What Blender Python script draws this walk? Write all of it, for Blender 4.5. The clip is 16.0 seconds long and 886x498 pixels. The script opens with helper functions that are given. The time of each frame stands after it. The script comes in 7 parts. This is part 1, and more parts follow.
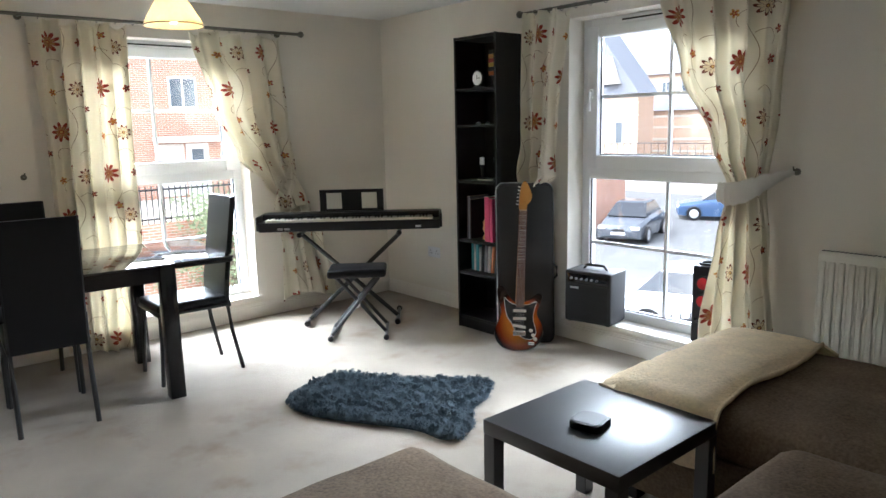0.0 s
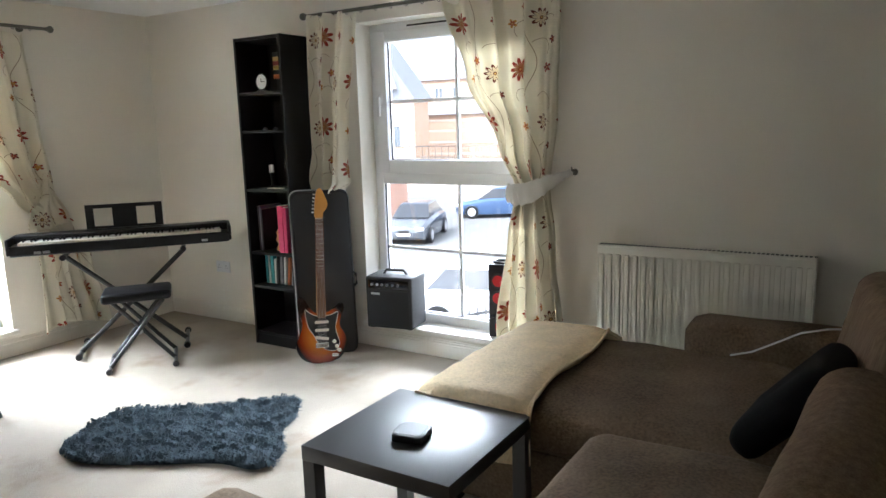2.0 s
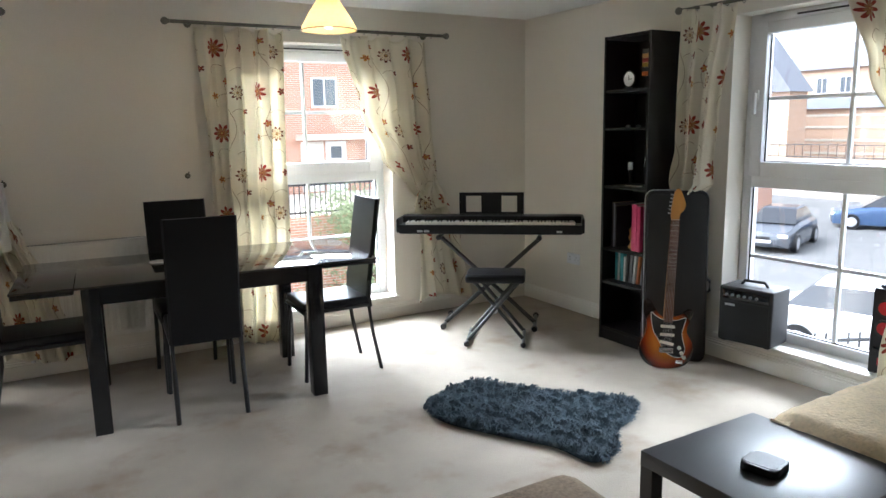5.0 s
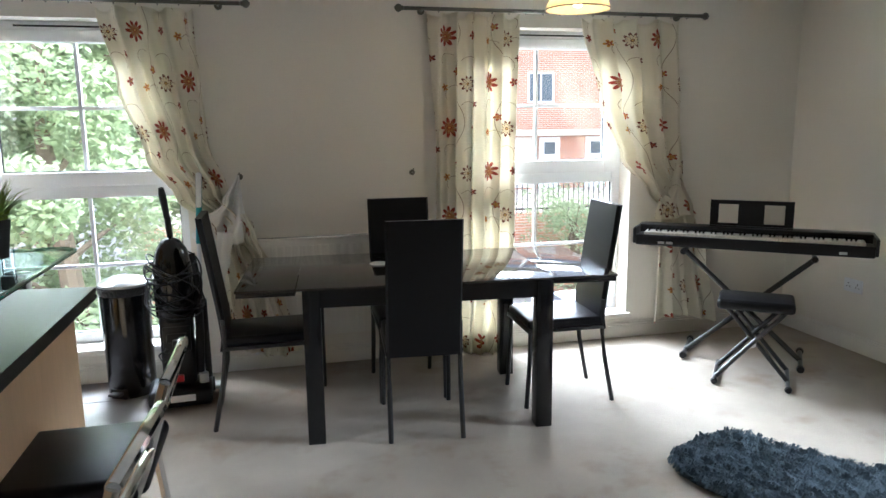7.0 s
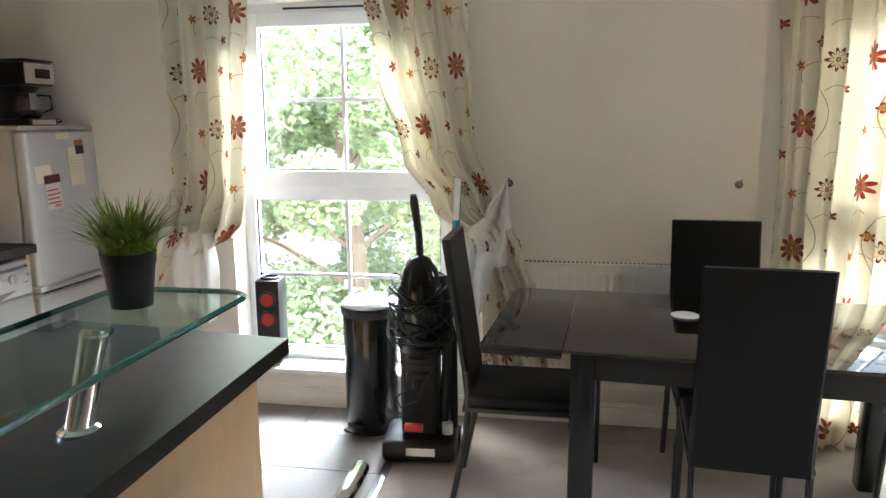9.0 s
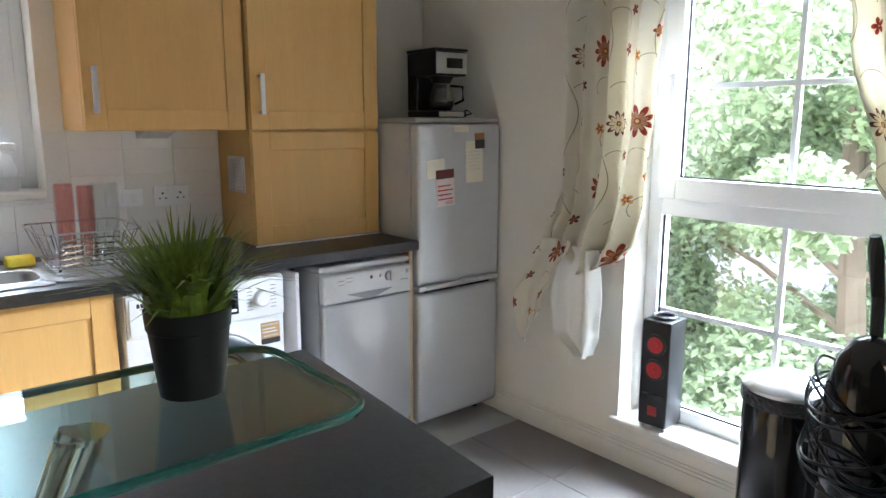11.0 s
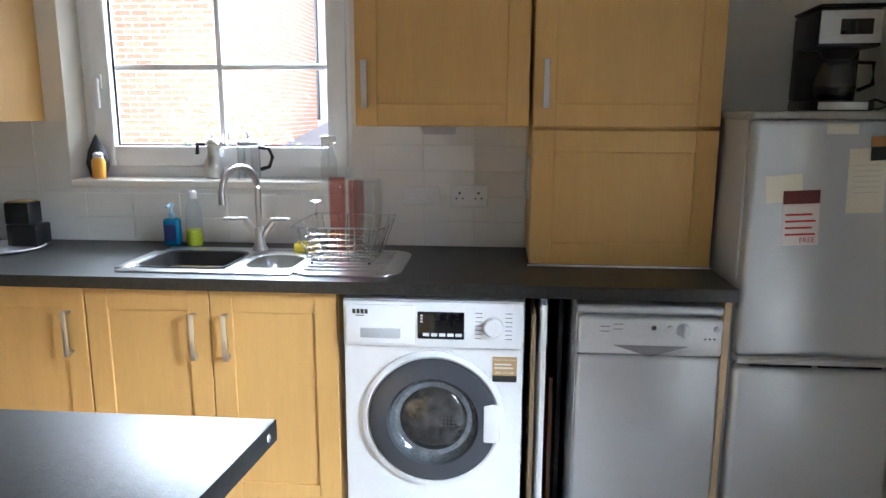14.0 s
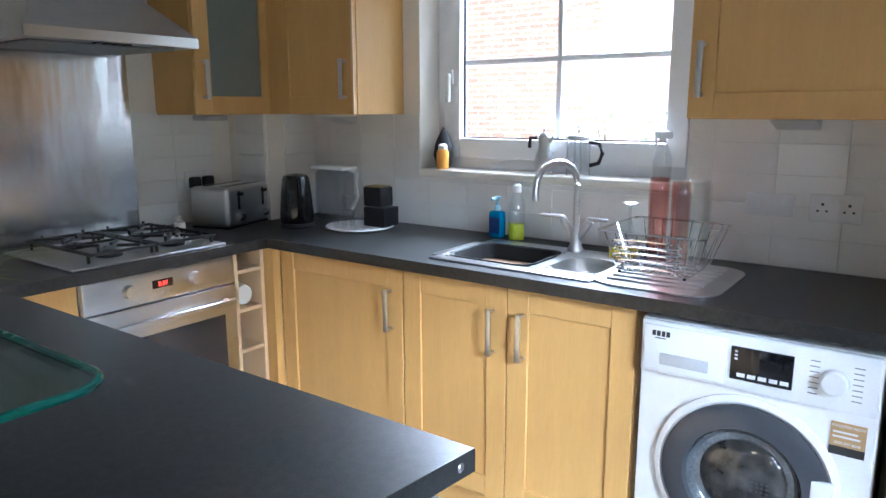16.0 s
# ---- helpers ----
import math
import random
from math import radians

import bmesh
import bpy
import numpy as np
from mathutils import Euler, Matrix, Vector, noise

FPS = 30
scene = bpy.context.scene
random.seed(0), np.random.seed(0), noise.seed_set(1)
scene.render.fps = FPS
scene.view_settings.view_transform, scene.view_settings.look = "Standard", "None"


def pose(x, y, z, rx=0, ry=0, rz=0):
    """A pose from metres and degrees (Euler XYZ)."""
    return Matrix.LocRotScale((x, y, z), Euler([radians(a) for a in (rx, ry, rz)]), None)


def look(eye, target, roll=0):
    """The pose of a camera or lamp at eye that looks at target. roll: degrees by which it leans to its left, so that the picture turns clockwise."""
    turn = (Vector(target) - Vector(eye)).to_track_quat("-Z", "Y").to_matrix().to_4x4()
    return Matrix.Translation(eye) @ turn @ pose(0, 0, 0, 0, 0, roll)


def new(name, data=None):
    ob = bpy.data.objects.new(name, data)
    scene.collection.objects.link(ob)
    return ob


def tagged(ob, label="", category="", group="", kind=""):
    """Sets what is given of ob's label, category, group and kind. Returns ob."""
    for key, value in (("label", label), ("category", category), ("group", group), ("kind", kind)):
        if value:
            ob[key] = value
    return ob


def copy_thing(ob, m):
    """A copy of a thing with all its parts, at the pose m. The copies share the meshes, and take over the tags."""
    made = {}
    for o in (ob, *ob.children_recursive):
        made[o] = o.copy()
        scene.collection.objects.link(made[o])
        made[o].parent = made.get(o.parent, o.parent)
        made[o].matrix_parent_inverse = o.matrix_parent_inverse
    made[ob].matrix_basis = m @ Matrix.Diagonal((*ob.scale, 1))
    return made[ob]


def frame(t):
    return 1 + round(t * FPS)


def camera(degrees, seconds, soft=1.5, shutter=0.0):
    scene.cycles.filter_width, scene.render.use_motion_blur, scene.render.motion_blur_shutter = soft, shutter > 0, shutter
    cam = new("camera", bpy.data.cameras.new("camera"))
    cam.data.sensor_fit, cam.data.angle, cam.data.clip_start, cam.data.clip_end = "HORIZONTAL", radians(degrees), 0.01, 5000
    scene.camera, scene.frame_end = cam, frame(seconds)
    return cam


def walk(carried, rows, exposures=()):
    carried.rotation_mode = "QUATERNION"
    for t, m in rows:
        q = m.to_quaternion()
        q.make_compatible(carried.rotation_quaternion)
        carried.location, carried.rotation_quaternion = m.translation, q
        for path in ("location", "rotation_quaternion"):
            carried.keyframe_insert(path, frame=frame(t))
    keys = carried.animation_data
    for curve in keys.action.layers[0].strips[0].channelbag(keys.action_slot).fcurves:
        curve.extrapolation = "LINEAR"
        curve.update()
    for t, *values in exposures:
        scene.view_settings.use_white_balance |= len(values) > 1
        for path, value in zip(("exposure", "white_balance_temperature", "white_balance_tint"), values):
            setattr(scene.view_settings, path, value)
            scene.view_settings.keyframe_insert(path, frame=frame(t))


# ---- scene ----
cam = camera(64.6, 16.0)
METRES, EYE, TILT, LEAN, TURN = 4.2, 1.435, 0.0, 0.0, -40.6
ROWS = [
    (0.0, 0.0, 0.0, 0.0, -0.23, -9.97, 1.29),
    (0.5, -0.0049, 0.0123, -0.0012, -7.14, -9.91, 1.42),
    (1.0, -0.0106, 0.0209, -0.0004, -13.25, -10.01, 1.59),
    (1.5, -0.0128, 0.0244, 0.0003, -16.4, -10.02, 1.74),
    (2.0, -0.0145, 0.0259, 0.0017, -17.91, -10.07, 1.65),
    (2.5, -0.0144, 0.0283, 0.0023, -18.36, -10.04, 1.67),
    (3.0, -0.0126, 0.0298, 0.0036, -17.11, -10.16, 1.63),
    (3.5, -0.0124, 0.0265, 0.0061, -11.75, -10.12, 1.59),
    (4.0, -0.0144, 0.0256, 0.0074, -5.52, -10.05, 1.48),
    (4.5, -0.018, 0.0226, 0.0081, 1.72, -9.97, 1.27),
    (5.0, -0.0254, 0.0244, 0.0074, 10.18, -9.89, 1.05),
    (7.5, -0.1294, 0.1663, 0.0064, 30.47, -10.07, 0.61),
    (8.0, -0.1671, 0.2074, 0.01, 34.97, -10.21, 0.55),
    (8.5, -0.2029, 0.2621, 0.0085, 40.74, -10.2, 0.54),
    (9.0, -0.2354, 0.3114, 0.0064, 50.45, -10.18, 0.43),
    (9.5, -0.2725, 0.3543, 0.0049, 61.1, -10.18, 0.2),
    (10.0, -0.3053, 0.3973, 0.004, 71.08, -10.14, 0.06),
    (12.5, -0.4898, 0.5884, 0.0014, 115.16, -10.89, -0.16),
    (13.0, -0.5333, 0.6052, 0.0026, 121.14, -11.04, -0.1),
    (13.5, -0.5717, 0.6307, 0.0061, 127.9, -11.03, -0.12),
    (14.0, -0.603, 0.6451, 0.006, 135.06, -11.08, -0.15),
    (14.5, -0.6352, 0.6394, 0.0012, 143.13, -11.11, -0.11),
    (15.0, -0.6604, 0.6374, 0.0013, 151.32, -11.16, -0.04),
    (15.5, -0.6734, 0.635, 0.0, 160.19, -11.19, 0.05),
    (16.0, -0.6806, 0.6301, 0.0011, 166.45, -11.26, 0.12),
]
walk(cam, [(t, pose(0, 0, EYE, TILT, LEAN, TURN) @ pose(METRES * x, METRES * y, METRES * z, 90 + pitch, roll, yaw)) for t, x, y, z, yaw, pitch, roll in ROWS],
     exposures=[(0.0, 3.35, 5700, 8), (2.5, 3.65, 5800, 8), (5.0, 3.2, 5750, 8), (8.0, 3.4, 5500, 8), (9.2, 3.85, 5850, 8), (10.0, 3.7, 5450, 8), (12.5, 3.4, 5550, 8), (14.3, 3.2, 5450, 8), (16.0, 3.35, 5050, 8)])

# ---- light: an overcast day through the windows, helped by added lamps, one warm pendant ----
world = bpy.data.worlds.new("overcast")
scene.world = world
world.use_nodes = True
wt = world.node_tree
sky = wt.nodes.new("ShaderNodeTexSky")
sky.sky_type, sky.sun_disc = "NISHITA", False
sky.sun_elevation, sky.sun_rotation = radians(50), radians(-60)
sky.dust_density, sky.air_density = 4.0, 1.0
grey = wt.nodes.new("ShaderNodeHueSaturation")
grey.inputs["Saturation"].default_value = 0.25
wt.links.new(sky.outputs[0], grey.inputs["Color"])
wt.links.new(grey.outputs[0], wt.nodes["Background"].inputs["Color"])
wt.nodes["Background"].inputs["Strength"].default_value = 0.088
sun = new("sun", bpy.data.lights.new("sun", "SUN"))
sun.data.energy, sun.data.angle, sun.data.color = 0.12, radians(20), (1, 0.97, 0.92)
sun.matrix_world = look((-8, 6, 14), (0, 0, 0))

# unseen area lamps added outside each window to strengthen the sky's light indoors
for name, eye, aim, wide, tall, power in (("sky_fill_lamp_1", (0.6, 14.5, 5.3), (1.8, 3.0, 1.2), 13.0, 2.8, 1100), ("sky_fill_lamp_2", (14.0, 2.8, 6.2), (2.2, 1.6, 1.0), 12.0, 2.8, 1050),
                                          ("sky_fill_lamp_3", (0.0, 9.0, 4.4), (-1.5, 3.2, 0.9), 4.5, 2.2, 380), ("sky_fill_lamp_4", (-7.6, 2.55, 4.7), (-2.0, 2.55, 1.0), 4.0, 2.4, 370)):
    lamp = new(name, bpy.data.lights.new(name, "AREA"))
    lamp.data.shape, lamp.data.size, lamp.data.size_y, lamp.data.energy, lamp.data.color = "RECTANGLE", wide, tall, power, (0.93, 0.97, 1.0)
    lamp.matrix_world = look(eye, aim)

# ---- materials ----
def mat(name, base, rough=0.6, metal=0.0, vary=0.08, scale=6.0, fine=120.0, bump=0.1, spec=0.5, depth=0.002, trans=0.0, grain=None, rand=0.0):
    """Two scales of variation in colour, fine relief; grain stretches the noise along an axis."""
    m = bpy.data.materials.new(name)
    m.use_nodes = True
    n, l = m.node_tree.nodes, m.node_tree.links
    b = n["Principled BSDF"]
    b.inputs["Roughness"].default_value, b.inputs["Metallic"].default_value = rough, metal
    b.inputs["Specular IOR Level"].default_value = spec
    if trans:
        b.inputs["Transmission Weight"].default_value = trans
    co = n.new("ShaderNodeTexCoord")
    mp = n.new("ShaderNodeMapping")
    if grain:
        mp.inputs["Scale"].default_value = grain
    l.new(co.outputs["Object"], mp.inputs["Vector"])
    outs = []
    for sc in (scale, fine):
        t = n.new("ShaderNodeTexNoise")
        t.inputs["Scale"].default_value, t.inputs["Detail"].default_value = sc, 3.0
        l.new(mp.outputs[0], t.inputs["Vector"])
        outs.append(t.outputs["Fac"])
    add = n.new("ShaderNodeMath")
    add.operation = "ADD"
    l.new(outs[0], add.inputs[0])
    l.new(outs[1], add.inputs[1])
    last = add.outputs[0]
    if rand:
        oi = n.new("ShaderNodeObjectInfo")
        ma = n.new("ShaderNodeMath")
        ma.operation, ma.inputs[1].default_value = "MULTIPLY_ADD", rand
        l.new(oi.outputs["Random"], ma.inputs[0])
        l.new(last, ma.inputs[2])
        last = ma.outputs[0]
    rm = n.new("ShaderNodeMapRange")
    rm.inputs["From Min"].default_value, rm.inputs["From Max"].default_value = 0.6, 1.4 + rand
    l.new(last, rm.inputs["Value"])
    mx = n.new("ShaderNodeMix")
    mx.data_type = "RGBA"
    mx.inputs["A"].default_value = (*[c * (1 - vary) for c in base], 1)
    mx.inputs["B"].default_value = (*[min(1, c * (1 + vary)) for c in base], 1)
    l.new(rm.outputs[0], mx.inputs["Factor"])
    l.new(mx.outputs["Result"], b.inputs["Base Color"])
    if bump:
        bp = n.new("ShaderNodeBump")
        bp.inputs["Strength"].default_value, bp.inputs["Distance"].default_value = bump, depth
        l.new(outs[1], bp.inputs["Height"])
        l.new(bp.outputs[0], b.inputs["Normal"])
    return m


def glow(name, colour, strength):
    m = bpy.data.materials.new(name)
    m.use_nodes = True
    b = m.node_tree.nodes["Principled BSDF"]
    b.inputs["Base Color"].default_value = (*colour, 1)
    b.inputs["Emission Color"].default_value = (*colour, 1)
    b.inputs["Emission Strength"].default_value = strength
    return m


def clear(name, tint=(1, 1, 1), gloss=0.07, rough=0.02):
    """Thin glass: mostly see-through with a faint mirror."""
    m = bpy.data.materials.new(name)
    m.use_nodes = True
    n, l = m.node_tree.nodes, m.node_tree.links
    tr, gl, mx, lw, pw_ = n.new("ShaderNodeBsdfTransparent"), n.new("ShaderNodeBsdfGlossy"), n.new("ShaderNodeMixShader"), n.new("ShaderNodeLayerWeight"), n.new("ShaderNodeMath")
    tr.inputs["Color"].default_value = (*tint, 1)
    gl.inputs["Roughness"].default_value = rough
    pw_.operation, pw_.inputs[1].default_value = "POWER", 4.0
    sc_ = n.new("ShaderNodeMath")
    sc_.operation, sc_.inputs[1].default_value, sc_.inputs[2].default_value = "MULTIPLY_ADD", 0.4, gloss * 0.6
    l.new(lw.outputs["Facing"], pw_.inputs[0])
    l.new(pw_.outputs[0], sc_.inputs[0])
    l.new(sc_.outputs[0], mx.inputs[0])
    l.new(tr.outputs[0], mx.inputs[1])
    l.new(gl.outputs[0], mx.inputs[2])
    l.new(mx.outputs[0], n["Material Output"].inputs["Surface"])
    return m


def curtain_fabric(name):
    """Cream satin with a half-drop repeat of embroidered flowers and thin brown stems, on the cloth's own UV in metres."""
    m = mat(name, (0.82, 0.775, 0.655), 0.62, vary=0.04, scale=3, fine=400, bump=0.2, spec=0.3)
    n, l = m.node_tree.nodes, m.node_tree.links
    b = n["Principled BSDF"]
    base = b.inputs["Base Color"].links[0].from_socket
    uv = n.new("ShaderNodeUVMap")
    uv.uv_map = "cloth"

    def math(op, a, c=None, d=None):
        k = n.new("ShaderNodeMath")
        k.operation = op
        for i, v in enumerate((a, c, d)):
            if v is None:
                continue
            if isinstance(v, (int, float)):
                k.inputs[i].default_value = v
            else:
                l.new(v, k.inputs[i])
        return k.outputs[0]

    sp = n.new("ShaderNodeSeparateXYZ")
    l.new(uv.outputs[0], sp.inputs[0])
    wide, tall = 0.37, 0.54
    # each second column of the repeat is dropped by half
    col = math("FLOOR", math("DIVIDE", sp.outputs["X"], wide))
    drop = math("MULTIPLY", math("MODULO", math("ABSOLUTE", col), 2.0), tall * 0.5)
    cu, cv = math("MULTIPLY", math("FRACT", math("DIVIDE", sp.outputs["X"], wide)), wide), math("MULTIPLY", math("FRACT", math("DIVIDE", math("ADD", sp.outputs["Y"], drop), tall)), tall)

    def lay(fac, colour):
        nonlocal base
        mx = n.new("ShaderNodeMix")
        mx.data_type = "RGBA"
        l.new(fac, mx.inputs["Factor"])
        l.new(base, mx.inputs["A"])
        mx.inputs["B"].default_value = (*colour, 1)
        base = mx.outputs["Result"]

    def polar(x, y):
        dx, dy = math("SUBTRACT", cu, x), math("SUBTRACT", cv, y)
        return math("SQRT", math("ADD", math("MULTIPLY", dx, dx), math("MULTIPLY", dy, dy))), math("ARCTAN2", dy, dx), dx, dy

    def flower(x, y, size, petals, tip, core, outlined):
        r, ang, _, _ = polar(x, y)
        r = math("DIVIDE", r, size)
        pet = math("ABSOLUTE", math("SINE", math("MULTIPLY", ang, petals / 2)))
        edge = math("MULTIPLY_ADD", math("POWER", pet, 0.8), 0.72, 0.28)
        inside_ = math("LESS_THAN", r, edge)
        lay(inside_, tip)
        inner = math("LESS_THAN", r, math("MULTIPLY", edge, 0.72 if outlined else 0.6))
        lay(inner, core)
        lay(math("LESS_THAN", r, 0.2), tip)
        lay(math("LESS_THAN", r, 0.11), (0.62, 0.42, 0.16))

    stem = (0.30, 0.21, 0.12)
    wave = math("MULTIPLY_ADD", math("SINE", math("MULTIPLY", cv, 6.2832 / tall)), 0.045, 0.16)
    lay(math("MULTIPLY", math("LESS_THAN", math("ABSOLUTE", math("SUBTRACT", cu, wave)), 0.0019), 0.8), stem)
    for x, y, r0, side in ((0.235, 0.20, 0.055, 1), (0.11, 0.30, 0.05, -1), (0.25, 0.46, 0.06, 1), (0.08, 0.50, 0.04, -1), (0.29, 0.33, 0.035, -1)):
        r, _, dx, dy = polar(x, y)
        arc = math("LESS_THAN", math("ABSOLUTE", math("SUBTRACT", r, r0)), 0.0016)
        half = math("GREATER_THAN", math("MULTIPLY_ADD", dx, 0.6 * side, math("MULTIPLY", dy, 0.8)), 0.0)
        lay(math("MULTIPLY", math("MULTIPLY", arc, half), 0.8), stem)
    red, dark, gold = (0.34, 0.055, 0.035), (0.16, 0.05, 0.035), (0.58, 0.33, 0.08)
    flower(0.075, 0.10, 0.062, 9, red, (0.42, 0.24, 0.11), False)
    flower(0.235, 0.36, 0.050, 9, dark, (0.76, 0.66, 0.48), True)
    flower(0.285, 0.10, 0.026, 5, red, dark, False)
    flower(0.315, 0.24, 0.022, 5, dark, red, False)
    flower(0.055, 0.34, 0.024, 5, gold, red, False)
    flower(0.13, 0.43, 0.024, 5, red, gold, False)
    l.new(base, b.inputs["Base Color"])
    tl, ad = n.new("ShaderNodeBsdfTranslucent"), n.new("ShaderNodeMixShader")
    l.new(base, tl.inputs["Color"])
    ad.inputs[0].default_value = 0.36
    l.new(b.outputs[0], ad.inputs[1])
    l.new(tl.outputs[0], ad.inputs[2])
    l.new(ad.outputs[0], n["Material Output"].inputs["Surface"])
    return m


WALL = mat("cream_wall_paint", (0.79, 0.75, 0.67), 0.85, vary=0.03, scale=1.2, fine=150, bump=0.08, spec=0.2)
CEIL = mat("white_ceiling_paint", (0.82, 0.82, 0.80), 0.9, vary=0.02, spec=0.2)
TRIM = mat("cream_gloss_trim", (0.80, 0.77, 0.70), 0.4, vary=0.03)
UPVC = mat("white_upvc", (0.85, 0.86, 0.87), 0.3, vary=0.02, bump=0.02)
CARPET = mat("beige_carpet", (0.41, 0.36, 0.30), 0.95, vary=0.24, scale=2.2, fine=260, bump=0.9, spec=0.1, depth=0.006)


def stained(m, colour, scale, low, high, most):
    """Blotches of a second colour with soft edges, laid over a material."""
    n, l = m.node_tree.nodes, m.node_tree.links
    sock = n["Principled BSDF"].inputs["Base Color"]
    src = sock.links[0].from_socket
    tc, tx_, mr_, mx = n.new("ShaderNodeTexCoord"), n.new("ShaderNodeTexNoise"), n.new("ShaderNodeMapRange"), n.new("ShaderNodeMix")
    tx_.inputs["Scale"].default_value, tx_.inputs["Detail"].default_value, tx_.inputs["Roughness"].default_value = scale, 5.0, 0.6
    mr_.inputs["From Min"].default_value, mr_.inputs["From Max"].default_value, mr_.inputs["To Max"].default_value = low, high, most
    mx.data_type = "RGBA"
    mx.inputs["B"].default_value = (*colour, 1)
    l.new(tc.outputs["Object"], tx_.inputs["Vector"])
    l.new(tx_.outputs["Fac"], mr_.inputs["Value"])
    l.new(mr_.outputs[0], mx.inputs["Factor"])
    l.new(src, mx.inputs["A"])
    l.new(mx.outputs["Result"], sock)
    return m


stained(CARPET, (0.24, 0.17, 0.11), 2.4, 0.54, 0.72, 0.6)
FTILE = mat("grey_brown_floor_tile", (0.20, 0.18, 0.17), 0.45, vary=0.1, scale=8, fine=60, rand=0.3)
GROUT = mat("grout", (0.42, 0.41, 0.39), 0.9)
WGROUT = mat("white_grout", (0.72, 0.71, 0.68), 0.9)
WTILE = mat("white_wall_tile", (0.80, 0.79, 0.76), 0.18, vary=0.02, bump=0.03, rand=0.3)
WOOD = mat("maple_veneer", (0.60, 0.36, 0.115), 0.48, vary=0.06, scale=3, fine=22, bump=0.05, grain=(6, 6, 0.6))
EDGE = mat("pale_wood_panel", (0.66, 0.48, 0.28), 0.5, vary=0.06, scale=3, fine=30, grain=(5, 5, 0.7))
WORKTOP = mat("black_laminate", (0.018, 0.018, 0.0175), 0.36, vary=0.7, scale=60, fine=260, bump=0.15, spec=0.45)
BLACKWOOD = mat("black_brown_wood", (0.010, 0.009, 0.009), 0.45, vary=0.2, bump=0.05, spec=0.3)
LACK = mat("satin_black_foil", (0.014, 0.014, 0.016), 0.38, vary=0.2, bump=0.04, spec=1.0)
GLOSSB = mat("black_gloss_lacquer", (0.010, 0.010, 0.011), 0.12, vary=0.1, bump=0.0)
TGLASS = mat("smoked_table_glass", (0.018, 0.015, 0.013), 0.06, vary=0.05, bump=0.0, spec=0.9)
LEATHER = mat("black_faux_leather", (0.007, 0.007, 0.008), 0.42, vary=0.2, fine=250, bump=0.25, spec=0.25)
PLASTIC = mat("black_plastic", (0.011, 0.011, 0.012), 0.4, vary=0.15, bump=0.05, spec=0.35)
BLACKMET = mat("black_painted_metal", (0.014, 0.014, 0.015), 0.35, vary=0.1)
STEEL = mat("brushed_steel", (0.58, 0.58, 0.58), 0.28, 1.0, vary=0.06, fine=80, bump=0.05, grain=(1, 1, 14))
CHROME = mat("chrome", (0.75, 0.76, 0.78), 0.08, 1.0, vary=0.02, bump=0)
SILVER = mat("silver_grey_enamel", (0.54, 0.55, 0.57), 0.33, 0.35, vary=0.04, bump=0.03)
WHITE = mat("white_enamel", (0.82, 0.83, 0.85), 0.25, vary=0.02, bump=0.01)
RADW = mat("radiator_enamel", (0.80, 0.78, 0.71), 0.35, vary=0.02)
SOFA = mat("brown_chenille", (0.165, 0.12, 0.08), 0.9, vary=0.5, scale=4, fine=95, bump=0.9, spec=0.15, depth=0.004)
CUSH = mat("brown_cord", (0.19, 0.135, 0.092), 0.95, vary=0.4, scale=14, fine=60, bump=1.0, spec=0.1, depth=0.004, grain=(4, 4, 0.4))
THROW = mat("cream_fleece", (0.86, 0.71, 0.49), 0.95, vary=0.14, scale=14, fine=70, bump=1.0, spec=0.1, depth=0.006)
FUR = mat("blue_grey_fur", (0.055, 0.076, 0.093), 0.85, vary=0.55, scale=9, fine=60, bump=0.1, spec=0.2)
CLOTH = curtain_fabric("flowered_curtain")
LINING = mat("white_lining", (0.80, 0.785, 0.74), 0.5, vary=0.04, scale=12, fine=300, bump=0.15, spec=0.4)
PANE = clear("window_glass")
SHELFG = clear("green_shelf_glass", (0.80, 0.92, 0.89), 0.12)
GLASS = clear("clear_glass", (0.95, 0.96, 0.97), 0.18)
GEDGE = mat("glass_edge", (0.012, 0.13, 0.105), 0.1, vary=0.2, bump=0, spec=0.8)
RODM = mat("pewter_rod", (0.16, 0.15, 0.13), 0.35, 0.8, vary=0.15)
RED = mat("red_plastic", (0.45, 0.01, 0.015), 0.35)
MORTAR = mat("mortar", (0.55, 0.50, 0.44), 0.95, vary=0.15)
SLATE = mat("grey_slate", (0.20, 0.21, 0.24), 0.7, vary=0.2, scale=3, fine=20)
ASPHALT = mat("asphalt", (0.16, 0.16, 0.16), 0.9, vary=0.2, scale=0.6, fine=25)
BARK = mat("bark", (0.12, 0.09, 0.06), 0.9, vary=0.3)
GRASSB = mat("grass_blade", (0.19, 0.27, 0.03), 0.45, vary=0.6, scale=20, fine=90, bump=0)
PAPER = mat("paper", (0.75, 0.70, 0.58), 0.8, vary=0.04)
INK = mat("dark_ink", (0.03, 0.03, 0.03), 0.6)
REDINK = mat("red_ink", (0.5, 0.03, 0.03), 0.6)
TEAL = mat("teal_plastic", (0.01, 0.25, 0.30), 0.35)
SCREEN = mat("dark_display", (0.006, 0.006, 0.008), 0.08, bump=0)
DARKG = mat("dark_door_glass", (0.03, 0.033, 0.04), 0.12, bump=0, spec=0.7)
SUNB = mat("sunburst_lacquer", (0.42, 0.12, 0.015), 0.12, vary=0.5, scale=3, fine=12, bump=0)
FRET = mat("rosewood", (0.14, 0.06, 0.03), 0.5, vary=0.2)
MAPLE = mat("amber_maple", (0.55, 0.26, 0.06), 0.3, vary=0.1)
